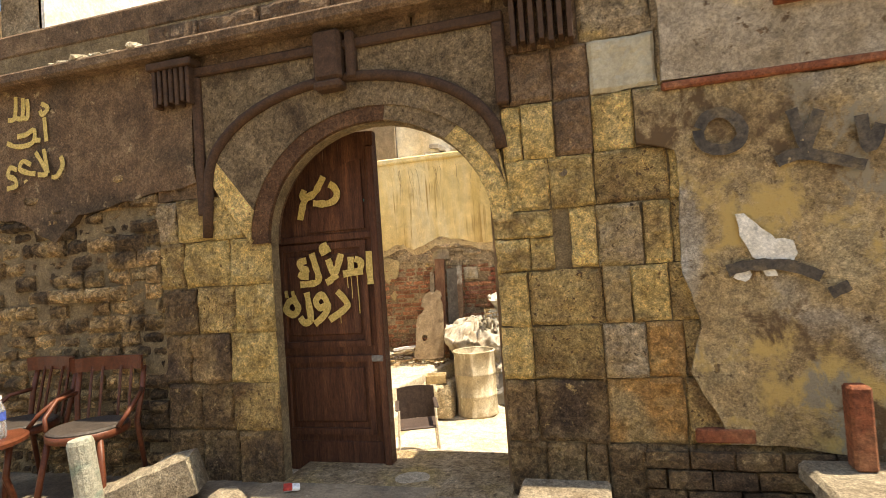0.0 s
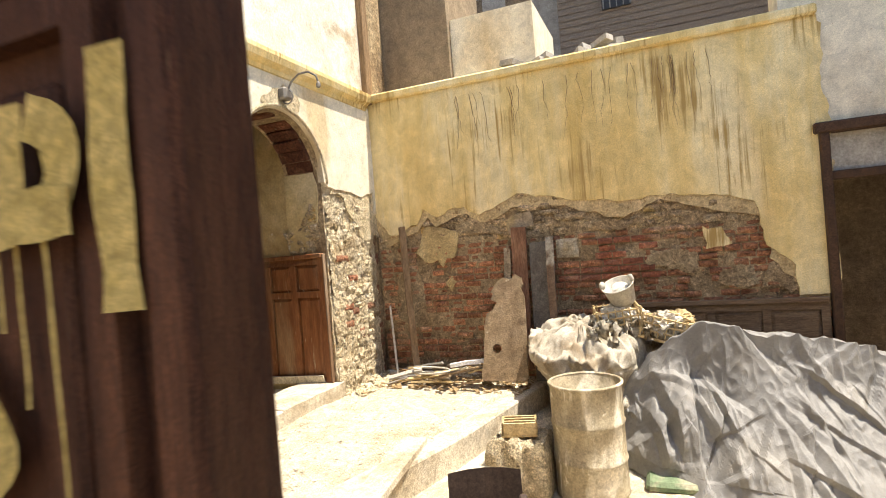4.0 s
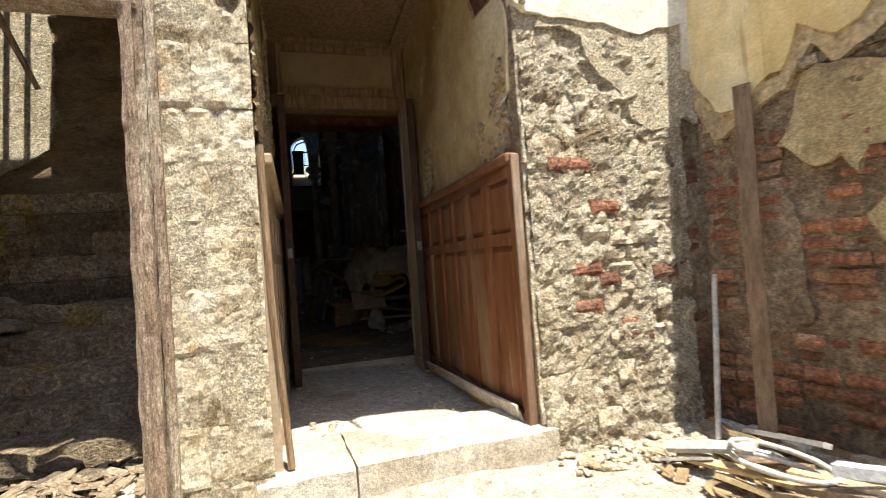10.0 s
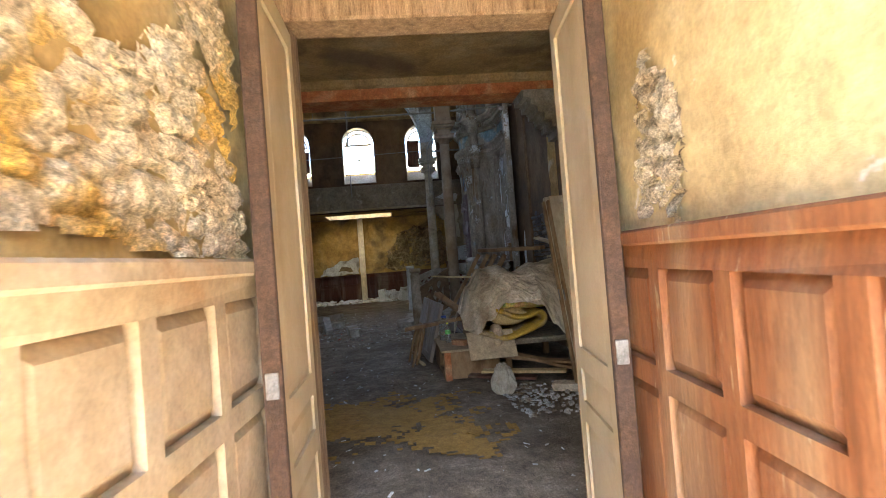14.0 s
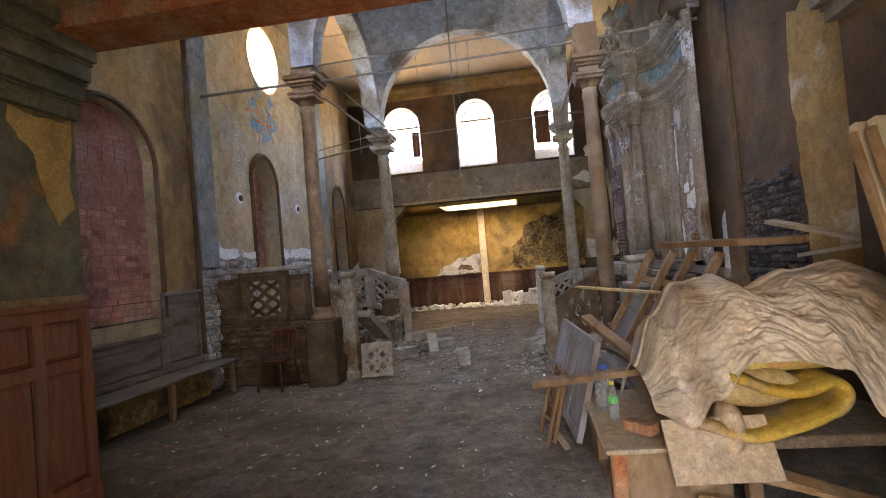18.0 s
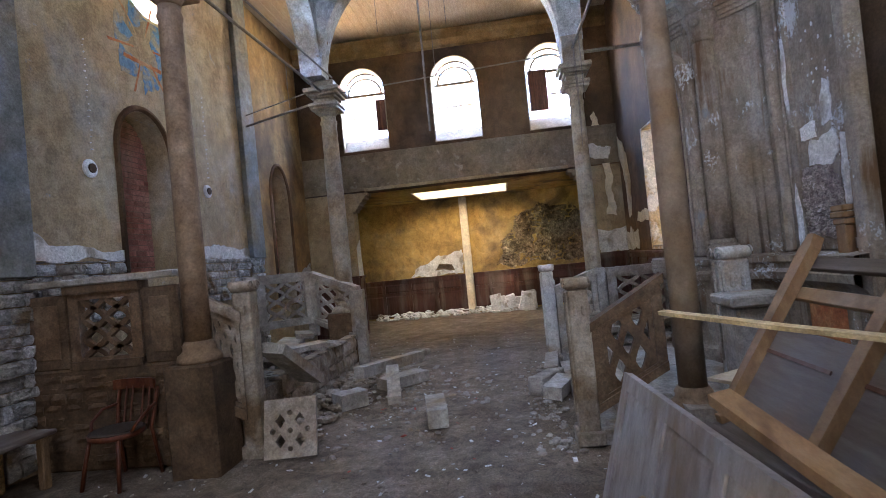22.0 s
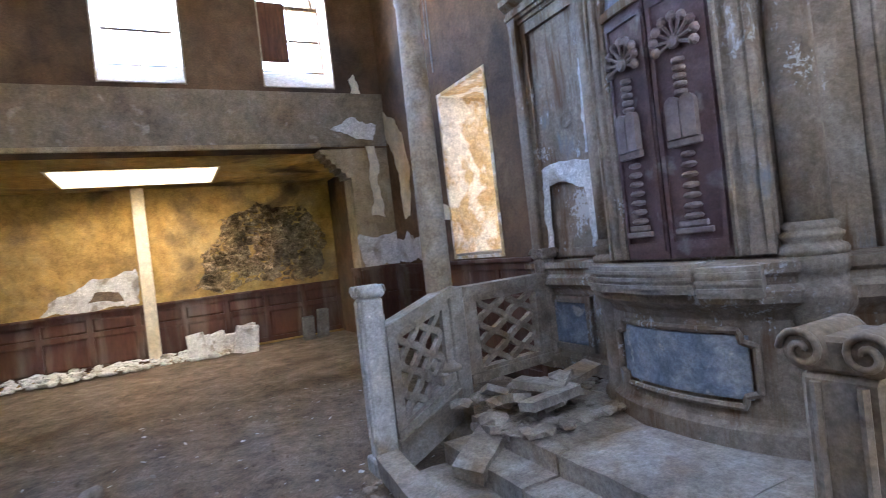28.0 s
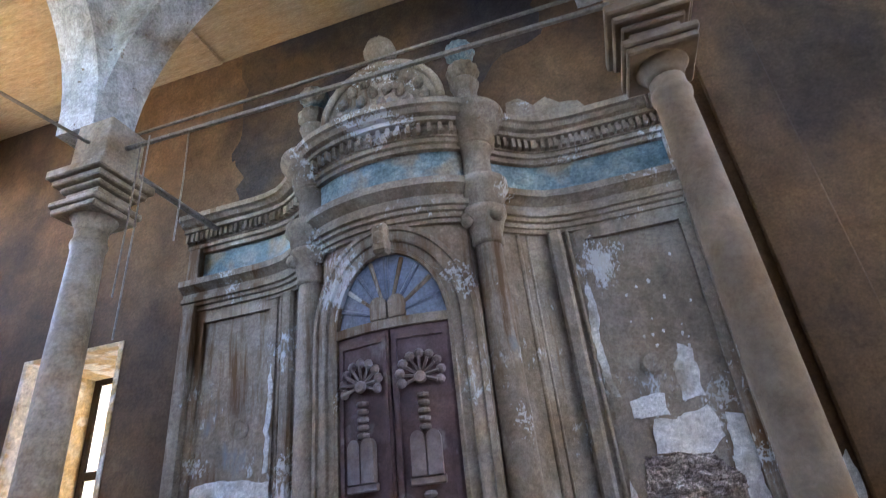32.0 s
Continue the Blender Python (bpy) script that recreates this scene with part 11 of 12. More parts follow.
# ---- north wall ----
NWALL = bpy.data.objects["hall_wall_north"]
streaked(CARVED, (0.5, 0.5, 0.49), 40.0, 1.56, 1.62, (1, 1, 0.8), 2.1, 1.6)
# near-black navy with brown patches, darker than the wall round it
NAVY = mat("very_dark_navy_brown", [(0.025, 0.022, 0.026), (0.04, 0.034, 0.036), (0.07, 0.052, 0.04)], 2, 0.9, 0.3, 45, stain=(0.1, 0.064, 0.036), stain_scale=0.7, stain_lo=0.45, stain_hi=0.6)
sheet_on("navy_field", south_face(NYH), ragged([(-19.2, 4.64), (-16.6, 4.64), (-16.9, 5.3), (-16.3, 5.7), (-16.0, 6.3), (-15.6, 6.94), (-19.4, 6.94), (-19.3, 5.6)], 0.16, 0.12, 163, lambda u, v: v > 6.5), 0.0, 0.012, NAVY, "very dark navy-brown field on the wall above the shrine")
structure("north_pilaster", bx(-14.96, -14.5, NYH - 0.05, NYH, 0.0, 6.92, 0.012), BROWNIN, "brown plaster pilaster", "pilaster")
courses(NWALL, "slate_stone", south_face(NYH), -14.48, -13.25, 0.9, 2.27, (0.05, 0.09), (0.08, 0.2), 0.0, 0.03, 0.03, mat("dark_slate_rubble", [(0.085, 0.078, 0.078), (0.17, 0.158, 0.158)], 5, 0.9, 0.8, 40, vary=0.3, grit=0.3), seed=161, nu=4, nv=3, pit=0.01, keep=lambda u, v, r: v < 2.2 + 0.12 * noise.noise(Vector((u * 3, 0, 2))))
gold = ragged([(-13.2, 1.3), (-11.98, 1.35), (-11.98, 3.7), (-12.6, 3.9), (-13.0, 3.5), (-13.15, 3.6), (-13.2, 3.0)], 0.06, 0.1, 162, lambda u, v: u > -12)
sheet_on("ochre_sheet", south_face(NYH), gold, 0.0, 0.015, mat("warm_stained_plaster", [(0.3, 0.18, 0.06), (0.42, 0.27, 0.1), (0.5, 0.37, 0.18)], 1.5, 0.9, 0.3, 45, stain=(0.6, 0.52, 0.38), stain_scale=1.6, stain_lo=0.6, stain_hi=0.68), "warm ochre plaster with pale flaking")
for order, (pts, mt) in enumerate((
        ([(-23.58, 1.46), (-22.62, 1.46), (-22.55, 1.62), (-22.56, 1.86), (-22.85, 1.8), (-23.1, 1.92), (-23.3, 1.8), (-23.58, 1.9)], WHITEPL),
        ([(-23.56, 3.98), (-23.2, 3.78), (-22.9, 3.42), (-22.8, 2.95), (-22.84, 2.5), (-22.92, 2.2), (-23.14, 2.16), (-23.18, 2.7), (-23.3, 3.2), (-23.56, 3.6)], CREAM),
        ([(-22.48, 2.02), (-22.1, 2.0), (-21.68, 2.02), (-21.68, 2.15), (-22.05, 2.2), (-22.4, 2.18)], CREAM))):
    sheet_on("lime_patch", south_face(NYH), ragged(pts, 0.05, 0.05, 171 + order), 0.0, 0.012, mt, "flaked patch showing pale plaster")
part("bare_rubble", rubble_skin(ragged([(-22.52, 1.46), (-21.68, 1.46), (-21.68, 2.0), (-22.1, 1.98), (-22.48, 2.0)], 0.04, 0.05, 175), south_face(NYH + 0.02), 3.5), bpy.data.materials["dark_bare_rubble"], NWALL, "bare rubble where plaster fell")
nd = thing("north_wainscot", "dark wooden wainscot under the side window", "panelling")
panel_work(nd, south_face(NYH), -23.5, -19.85, 0.1, 1.38, 5, (1.0, 0.4), DARKWAINS, 0.03, 0.08)
REVEAL = mat("whitewashed_ochre_reveal", [(0.4, 0.26, 0.11), (0.56, 0.42, 0.22), (0.66, 0.58, 0.44)], 3, 0.9, 0.3, 40, stain=(0.76, 0.72, 0.64), stain_scale=2.2, stain_lo=0.5, stain_hi=0.56)
wi = thing("side_window", "tall side window with a deep ochre plastered reveal and an iron grille", "window")
part("reveal", slab(rect(-21.64, -20.43, 1.45, 3.68), [rect(-21.59, -20.48, 1.49, 3.64)], -0.95, 0.01, south_face(NYH)), REVEAL, wi)
part("sill_board", bx(-21.59, -20.48, NYH + 0.0, NYH + 0.9, 1.49, 1.52), SILLPL, wi)
part("frame", slab(rect(-21.59, -20.48, 1.53, 3.64), [rect(-21.52, -21.08, 1.6, 2.6), rect(-20.99, -20.55, 1.6, 2.6), rect(-21.52, -21.08, 2.68, 3.58), rect(-20.99, -20.55, 2.68, 3.58)], -0.85, -0.78, south_face(NYH)), TRIM, wi)
# same diffuser dims the glare on the window reveal
for u_ in (-21.52, -20.99):
    for v_ in (1.6, 2.68):
        part("dusty_pane", bx(u_, u_ + 0.44, NYH + 0.81, NYH + 0.816, v_, v_ + (1.0 if v_ < 2 else 0.9)), pane_mat, wi)
for k in range(6):
    part("grille_bar", tube([(-21.48 + k * 0.18, NYH + 0.9, 1.6), (-21.48 + k * 0.18, NYH + 0.9, 3.58)], 0.01, 5), STEEL, wi)
for k in range(3):
    part("grille_ring", tube([(-21.03 + 0.18 * math.cos(a * math.pi / 6), NYH + 0.91, 2.0 + k * 0.5 + 0.18 * math.sin(a * math.pi / 6)) for a in range(13)], 0.01, 5), STEEL, wi)
# small high window lit at the right of the shrine
sm = thing("small_vent_window", "small bright vent opening high on the wall", "vent")
part("frame", slab(rect(-13.6, -13.0, 4.4, 4.75), [rect(-13.55, -13.05, 4.45, 4.7)], 0.0, 0.04, south_face(NYH)), CREAM, sm)


# ---- heap of furniture and boards at the entrance ----
PEWWOOD = mat("dusty_dark_pew_wood", [(0.1, 0.075, 0.06), (0.15, 0.12, 0.1), (0.18, 0.15, 0.13)], 1.6, 0.75, 0.12, 60, stretch=(0.7, 7, 7), stain=(0.22, 0.19, 0.165), stain_scale=0.6, grit=0.1)
RAWWOOD = mat("raw_brown_timber", [(0.19, 0.105, 0.045), (0.27, 0.16, 0.075), (0.32, 0.21, 0.11)], 1.8, 0.7, 0.15, 60, stretch=(3, 6, 3), stain=(0.13, 0.07, 0.035), stain_scale=0.7, grit=0.12)
PALEWOOD = mat("dusty_pale_joinery", [(0.36, 0.28, 0.18), (0.46, 0.37, 0.25), (0.52, 0.44, 0.32)], 2.0, 0.75, 0.12, 60, stretch=(5, 5, 1.2), stain=(0.2, 0.13, 0.07), stain_scale=0.6, stain_lo=0.58, stain_hi=0.75, grit=0.1)
GREYWOOD = mat("dusty_grey_brown_board", [(0.2, 0.17, 0.15), (0.29, 0.255, 0.235), (0.36, 0.33, 0.31)], 2.0, 0.75, 0.12, 60, stretch=(5, 5, 1.2), stain=(0.2, 0.14, 0.09), stain_scale=0.7, stain_lo=0.56, stain_hi=0.74, grit=0.1)
SHEET = mat("dusty_beige_dust_sheet", [(0.38, 0.3, 0.21), (0.5, 0.41, 0.3), (0.62, 0.53, 0.41)], 3.0, 0.8, 0.4, 60, stain=(0.25, 0.175, 0.105), stain_scale=1.6, stain_lo=0.48, stain_hi=0.7, grit=0.12)
FOAM = mat("yellow_foam", [(0.42, 0.26, 0.03), (0.52, 0.35, 0.06)], 6, 0.9, 0.3, 80, stain=(0.34, 0.24, 0.12), stain_scale=3, stain_lo=0.48, stain_hi=0.62)
TANFOAM = mat("tan_foam", [(0.36, 0.25, 0.1), (0.45, 0.33, 0.15)], 5, 0.9, 0.3, 80)
CARD = mat("brown_cardboard", [(0.36, 0.26, 0.15), (0.44, 0.33, 0.21)], 4, 0.9, 0.1, 60)
# door leaves leaning on the pier
for k, (dy, dx, mt) in enumerate(((0.0, 0.0, PALEWOOD), (-0.02, -0.12, PALEWOOD))):
    e1 = Vector((-0.13, 0.61, 0)).normalized()
    e2 = Vector((-0.7, -0.02, 2.16)).normalized()
    e3 = e1.cross(e2)
    M = Matrix(((e1.x, e2.x, e3.x, -10.3 + dx), (e1.y, e2.y, e3.y, 9.2 + dy), (e1.z, e2.z, e3.z, 0.02), (0, 0, 0, 1)))
    t = thing("leaning_door", "dusty pale panelled door leaf leaning on the pier", "door", "leaning door leaves")
    part("leaf_core", bx(0.0, 0.68, 0.0, 2.25, -0.03, 0.0, 0.0, M), mt, t)
    panel_work(t, M, 0.0, 0.68, 0.0, 2.25, 1, (1.15, 0.45, 0.55), mt, 0.022, 0.085, cap=False)
    part("edge_strip", bx(-0.03, -0.002, 0.0, 2.2, -0.03, 0.02, 0.003, M), RAWWOOD, t)
    part("latch", bx(-0.034, -0.03, 1.0, 1.12, -0.015, 0.005, 0.0, M), STEEL, t)
# the sheet over the heap
def draped_sheet():
    """A sheet thrown over the heap: from behind over the ridge to a raised hem."""
    ridge = [(8.02, 0.78), (8.16, 1.12), (8.34, 1.33), (8.58, 1.37), (8.8, 1.27), (9.05, 1.36), (9.35, 1.41), (9.6, 1.3), (9.75, 1.1)]
    hem = [(8.02, 0.62), (8.15, 0.6), (8.32, 0.72), (8.5, 0.9), (8.75, 0.95), (8.95, 0.88), (9.08, 0.62), (9.2, 0.5), (9.5, 0.45), (9.75, 0.4)]
    hemx = [(8.02, -11.45), (8.15, -11.2), (8.5, -11.26), (8.8, -11.2), (9.2, -11.12), (9.75, -11.1)]
    nu, nv = 230, 210
    bm = bmesh.new()
    grid = []
    for i in range(nu + 1):
        y = 8.02 + 1.73 * i / nu
        zr, zh, xh = lerp_table(ridge, y), lerp_table(hem, y), lerp_table(hemx, y)
        row = []
        for j in range(nv + 1):
            v = j / nv
            if v < 0.4:
                f = v / 0.4
                x, z = -12.75 + 0.75 * f, zr - 0.42 * (1 - f) ** 1.6
            else:
                f = (v - 0.4) / 0.6
                x, z = -12.0 + (xh + 12.0) * f ** 0.75, zr + (zh - zr) * f ** 1.7
            # wrinkles fan out from the low corner of the hem
            du, dv = y - 7.7, v - 1.15
            ang, rad = math.atan2(dv, du), math.hypot(du, dv * 1.4)
            q = Vector((ang * 13.0, rad * 1.8, 2.0))
            q += noise.noise_vector(q * 0.7) * 0.45
            w = (1 - abs(noise.noise(q)) * 2.2) * 0.017 + (1 - abs(noise.noise(q * 2.3)) * 2) * 0.013 + (1 - abs(noise.noise(Vector((q.x * 3.6, q.y * 3.0, 7)))) * 2) * 0.009
            q2 = Vector((y * 5 + v * 4, v * 17 - y * 6, 3)) + noise.noise_vector(Vector((y * 5, v * 6, 1))) * 1.3
            w = 0.3 * w + 0.008 * (1 - abs(noise.noise(q2)) * 3) + 0.006 * (1 - abs(noise.noise(q2 * 2.6)) * 3)
            w += 0.035 * (1 - abs(noise.noise(Vector((y * 1.6 + v * 3.4, v * 2.2 - y * 2.0, 4)))) * 2.5)
            w *= min(1.0, 0.35 + 3 * min(f if v >= 0.4 else 1, 1 - 0.2 * v))
            row.append(bm.verts.new((x + w * 0.7, y + 0.11 - w * 0.4, z + w * 0.8)))
        grid.append(row)
    for a, b in zip(grid, grid[1:]):
        for j in range(nv):
            bm.faces.new((a[j], a[j + 1], b[j + 1], b[j]))
    return bm


tagged(finish("dust_sheet", draped_sheet(), SHEET, True), "wrinkled dusty beige sheet draped over the furniture heap", "sheet")
# low cabinet under it with bottles
cb = thing("low_cabinet", "low dusty wooden cabinet lying on its back", "cabinet")
part("body", slab(rect(-12.95, -11.55, 0.02, 0.36), [rect(-12.2, -11.6, 0.08, 0.3)], -0.35, 0.35, flatm("y", 8.2)), RAWWOOD, cb)
part("lid", bx(-12.98, -11.5, 7.82, 8.55, 0.361, 0.39, 0.006), CARD, cb)
part("back_board", bx(-12.95, -11.58, 8.5, 8.54, 0.02, 0.355), DARKROOM, cb)
part("side_board", slab([(-12.9, 0.391), (-11.45, 0.391), (-11.45, 0.52), (-12.9, 0.82)], [], 0.0, 0.03, flatm("y", 8.28)), RAWWOOD, cb)
part("foot", bx(-11.62, -11.54, 7.86, 7.94, 0.0, 0.36, 0.006), REDBEAM, cb)
big = bottle(pose(-12.4, 7.96, 0.392), "large clear plastic bottle with a blue cap on the cabinet", WATER, 0.34, 0.075, "large_bottle", LABELBLUE)
GREENL = mat("green_printed_label", [(0.08, 0.4, 0.08), (0.2, 0.55, 0.15)], 20, 0.4, 0, 50)
YCAP = mat("yellow_cap", [(0.6, 0.5, 0.03), (0.66, 0.56, 0.06)], 9, 0.4, 0, 50)
bottle(pose(-12.15, 7.98, 0.392), "small clear bottle with a green label and yellow cap", GREENL, 0.27, 0.036, "soda_bottle", YCAP)
br_ = thing("loose_brick", "loose orange-brown brick on the cabinet", "brick", m=pose(-11.83, 8.1, 0.392, 0, 0, 40))
part("brick", bx(-0.11, 0.11, -0.05, 0.05, 0, 0.07, 0.006), mat("orange_brown_brick", [(0.3, 0.14, 0.06), (0.4, 0.2, 0.1)], 8, 0.9, 0.4, 60), br_)
# folded foam mattress
fm = thing("folded_mattress", "folded yellow foam mattress with a patterned blanket", "mattress")
def folded_foam():
    """One thick sheet of foam folded over itself, its cut edges facing the entrance."""
    line = []
    for i in range(41):
        f = i / 40
        line.append((8.3 + 0.62 * f + 0.1 * f * f, 0.6 - 0.1 * math.sin(f * math.pi) + 0.03 * f))
    for i in range(1, 12):
        a = -math.pi / 2 + math.pi * i / 12
        line.append((9.02 + 0.09 * math.cos(a), 0.71 + 0.08 * math.sin(a)))
    for i in range(31):
        f = i / 30
        line.append((9.0 - 0.5 * f, 0.79 - 0.05 * math.sin(f * math.pi * 1.5)))
    bm = bmesh.new()
    rows = []
    for i, (y, z) in enumerate(line):
        ya, za = line[max(0, i - 1)]
        yb, zb = line[min(len(line) - 1, i + 1)]
        d = Vector((yb - ya, zb - za)).normalized()
        row = []
        for x, t in ((-12.2, 0.0), (-11.34, 0.0), (-11.27, 0.012), (-11.25, 0.035), (-11.27, 0.058), (-11.34, 0.07), (-12.2, 0.07)):
            w = 0.02 * noise.noise(Vector((x * 3, y * 4, z * 4)))
            row.append(bm.verts.new((x + 0.05 * noise.noise(Vector((y * 3, z * 5, 1))), y - d.y * (t - 0.035) + w, z + d.x * (t - 0.035) + w)))
        rows.append(row)
    for a, b in zip(rows, rows[1:]):
        for j in range(7):
            bm.faces.new((a[j], a[(j + 1) % 7], b[(j + 1) % 7], b[j]))
    bm.faces.new(rows[0][::-1])
    bm.faces.new(rows[-1])
    return bm


part("foam_sheet", folded_foam(), FOAM, fm, smooth=True)
core = lathe([(0.0, -0.5), (0.1, -0.5), (0.15, -0.4), (0.15, 0.3), (0.1, 0.34), (0.0, 0.34)], 18, pose(-11.7, 8.68, 0.76, 90, 0, 90) @ Matrix.Diagonal((1.6, 0.75, 1.0, 1.0)), close=False)
part("padding", core, TANFOAM, fm, "tan padding inside the fold", smooth=True)
PATT = mat("patterned_blanket", [(0.5, 0.2, 0.1), (0.55, 0.4, 0.1), (0.15, 0.35, 0.12)], 7, 0.9, 0.3, 80)
part("blanket_roll", lathe([(0.0, -0.35), (0.08, -0.35), (0.1, -0.2), (0.1, 0.3), (0.07, 0.36), (0.0, 0.36)], 18, pose(-11.5, 8.95, 0.93, 90, 0, 6), close=False), PATT, fm, "multicoloured patterned blanket", smooth=True)
tagged(finish("cardboard_sheet", bx(-0.02, 0.0, -0.29, 0.29, 0.0, 0.36, 0.003, pose(-11.2, 8.43, 0.3, 0, -32, 3)), CARD), "stiff brown cardboard sheet under the mattress", "cardboard")
tagged(finish("patterned_cushion", lathe([(0.0, -0.06), (0.16, -0.05), (0.19, 0.0), (0.16, 0.05), (0.0, 0.06)], 18, pose(-11.45, 8.5, 0.5, 80, 20, 0), close=False), CARD, True), "flattened brown cushion in the heap", "cushion")
tagged(finish("plank_support", bx(-12.9, -11.4, 8.5, 9.6, 0.4, 0.47, 0.01), DARKROOM), "dark board carrying the heap", "board")
for x, y in ((-12.8, 8.6), (-12.8, 9.5), (-11.5, 9.5), (-11.5, 8.65)):
    tagged(finish("trestle_leg", bx(x - 0.04, x + 0.04, y - 0.04, y + 0.04, 0.0, 0.4, 0.006), RAWWOOD), "rough timber leg under the heap", "timber", "heap supports")
# pews thrown together
def pew(m, label, L=1.7):
    t = thing("pew", label, "pew", "heaped pews", m)
    part("seat", bx(0.0, L, -0.2, 0.2, 0.42, 0.45, 0.006), PEWWOOD, t)
    part("backrest", bx(0.0, L, 0.19, 0.22, 0.46, 0.98, 0.006, None), PEWWOOD, t)
    for z in (0.6, 0.9):
        part("back_rail", bx(0.0, L, 0.175, 0.189, z, z + 0.05, 0.003), PEWWOOD, t)
    part("top_rail", bx(-0.02, L + 0.02, 0.17, 0.24, 0.981, 1.03, 0.008), PEWWOOD, t)
    for x in (0.05, L / 2, L - 0.05):
        part("front_leg", bx(x - 0.03, x + 0.03, -0.18, -0.12, 0.0, 0.419, 0.005), RAWWOOD, t)
        part("back_leg", bx(x - 0.03, x + 0.03, 0.225, 0.28, 0.0, 0.95, 0.005), RAWWOOD, t)
        part("leg_brace", bx(x - 0.02, x + 0.02, -0.12, 0.225, 0.3, 0.36, 0.004), RAWWOOD, t)
    return t


pw1 = pew(pose(-13.4, 9.6, 1.3, 170, 0, 172), "upturned dark wooden pew on top of the heap")
copy_thing(pw1, pose(-14.9, 9.35, 0.5, 105, 0, 8))
# a pew on its face, its back panel sloping up and its legs in the air
e1 = Vector((1.0, 0.04, -0.02)).normalized()
e2 = Vector((0.0, 0.5, 0.82)).normalized()
e3 = e1.cross(e2)
M = Matrix(((e1.x, e2.x, e3.x, -14.42), (e1.y, e2.y, e3.y, 8.36), (e1.z, e2.z, e3.z, 0.72), (0, 0, 0, 1)))
t = thing("overturned_pew", "overturned dusty pew with its four legs in the air", "pew")
part("back_panel", bx(0.0, 2.2, -0.06, 0.46, -0.04, 0.0, 0.005, M), PEWWOOD, t)
for k in range(3):
    part("panel_fillet", bx(0.14 + k * 0.68, 0.66 + k * 0.68, 0.3, 0.32, 0.001, 0.008, 0.0, M), DARKWAINS, t)
for u in (0.1, 0.84, 1.36, 1.96):
    part("leg", slab([(u - 0.03, 0.0), (u + 0.03, 0.0), (u + 0.05, 0.9), (u + 0.03, 0.97), (u - 0.02, 0.97), (u - 0.04, 0.88)], [], 0.001, 0.06, M), RAWWOOD, t)
for v, w in ((0.62, -0.05), (0.8, -0.06)):
    part("stretcher", bx(0.0, 2.1, v, v + 0.07, w, w + 0.045, 0.004, M), RAWWOOD if v < 0.7 else PEWWOOD, t)
part("seat_board", bx(-0.02, 2.2, 0.2, 0.24, -0.44, -0.045, 0.004, M), PEWWOOD, t)
SMX, SMY = -15.56, 9.74
wb = thing("wooden_stand", "small brown wooden stand with a moulded top on the plinth", "stand")
part("shaft", bx(SMX - 0.06, SMX + 0.06, SMY - 0.06, SMY + 0.06, 1.38, 1.6, 0.008), RAWWOOD, wb)
for k, (r, z) in enumerate(((0.07, 1.601), (0.08, 1.651), (0.075, 1.701))):
    part("top_moulding", bx(SMX - r, SMX + r, SMY - r, SMY + r, z, z + 0.045, 0.008), RAWWOOD, wb)
# large panel on edge
e1 = Vector((1.79, 0.13, 0.0)).normalized()
e2 = Vector((0.0, 0.24, 0.87)).normalized()
e3 = e1.cross(e2)
M = Matrix(((e1.x, e2.x, e3.x, -14.5), (e1.y, e2.y, e3.y, 7.61), (e1.z, e2.z, e3.z, 0.05), (0, 0, 0, 1)))
t = thing("panelled_door", "dusty pale panelled door standing on its long edge", "door")
part("leaf_core", bx(0.0, 1.85, 0.0, 0.85, -0.03, 0.0, 0.0, M), GREYWOOD, t)
panel_work(t, M, 0.0, 1.85, 0.0, 0.85, 3, (1,), GREYWOOD, 0.018, 0.09, cap=False)
# bent chair frames before it
for k, (x, y, a) in enumerate(((-13.3, 7.56, 10), (-13.12, 7.53, -6), (-12.98, 7.5, 18), (-13.6, 7.54, 4), (-12.85, 7.52, -12))):
    t = thing("chair_frame", "bare bentwood chair back leaning on the door", "chair frame", "chair frames", pose(x, y, 0.0, -16, 0, a))
    part("hoop", tube([(-0.17, 0, 0.0), (-0.17, 0, 0.36), (-0.14, 0, 0.47), (-0.06, 0, 0.53), (0.06, 0, 0.53), (0.14, 0, 0.47), (0.17, 0, 0.36), (0.17, 0, 0.0)], 0.018, 8), RAWWOOD, t, smooth=True)
    part("cross_bar", tube([(-0.17, 0, 0.16), (0.17, 0, 0.16)], 0.014, 6), RAWWOOD, t)
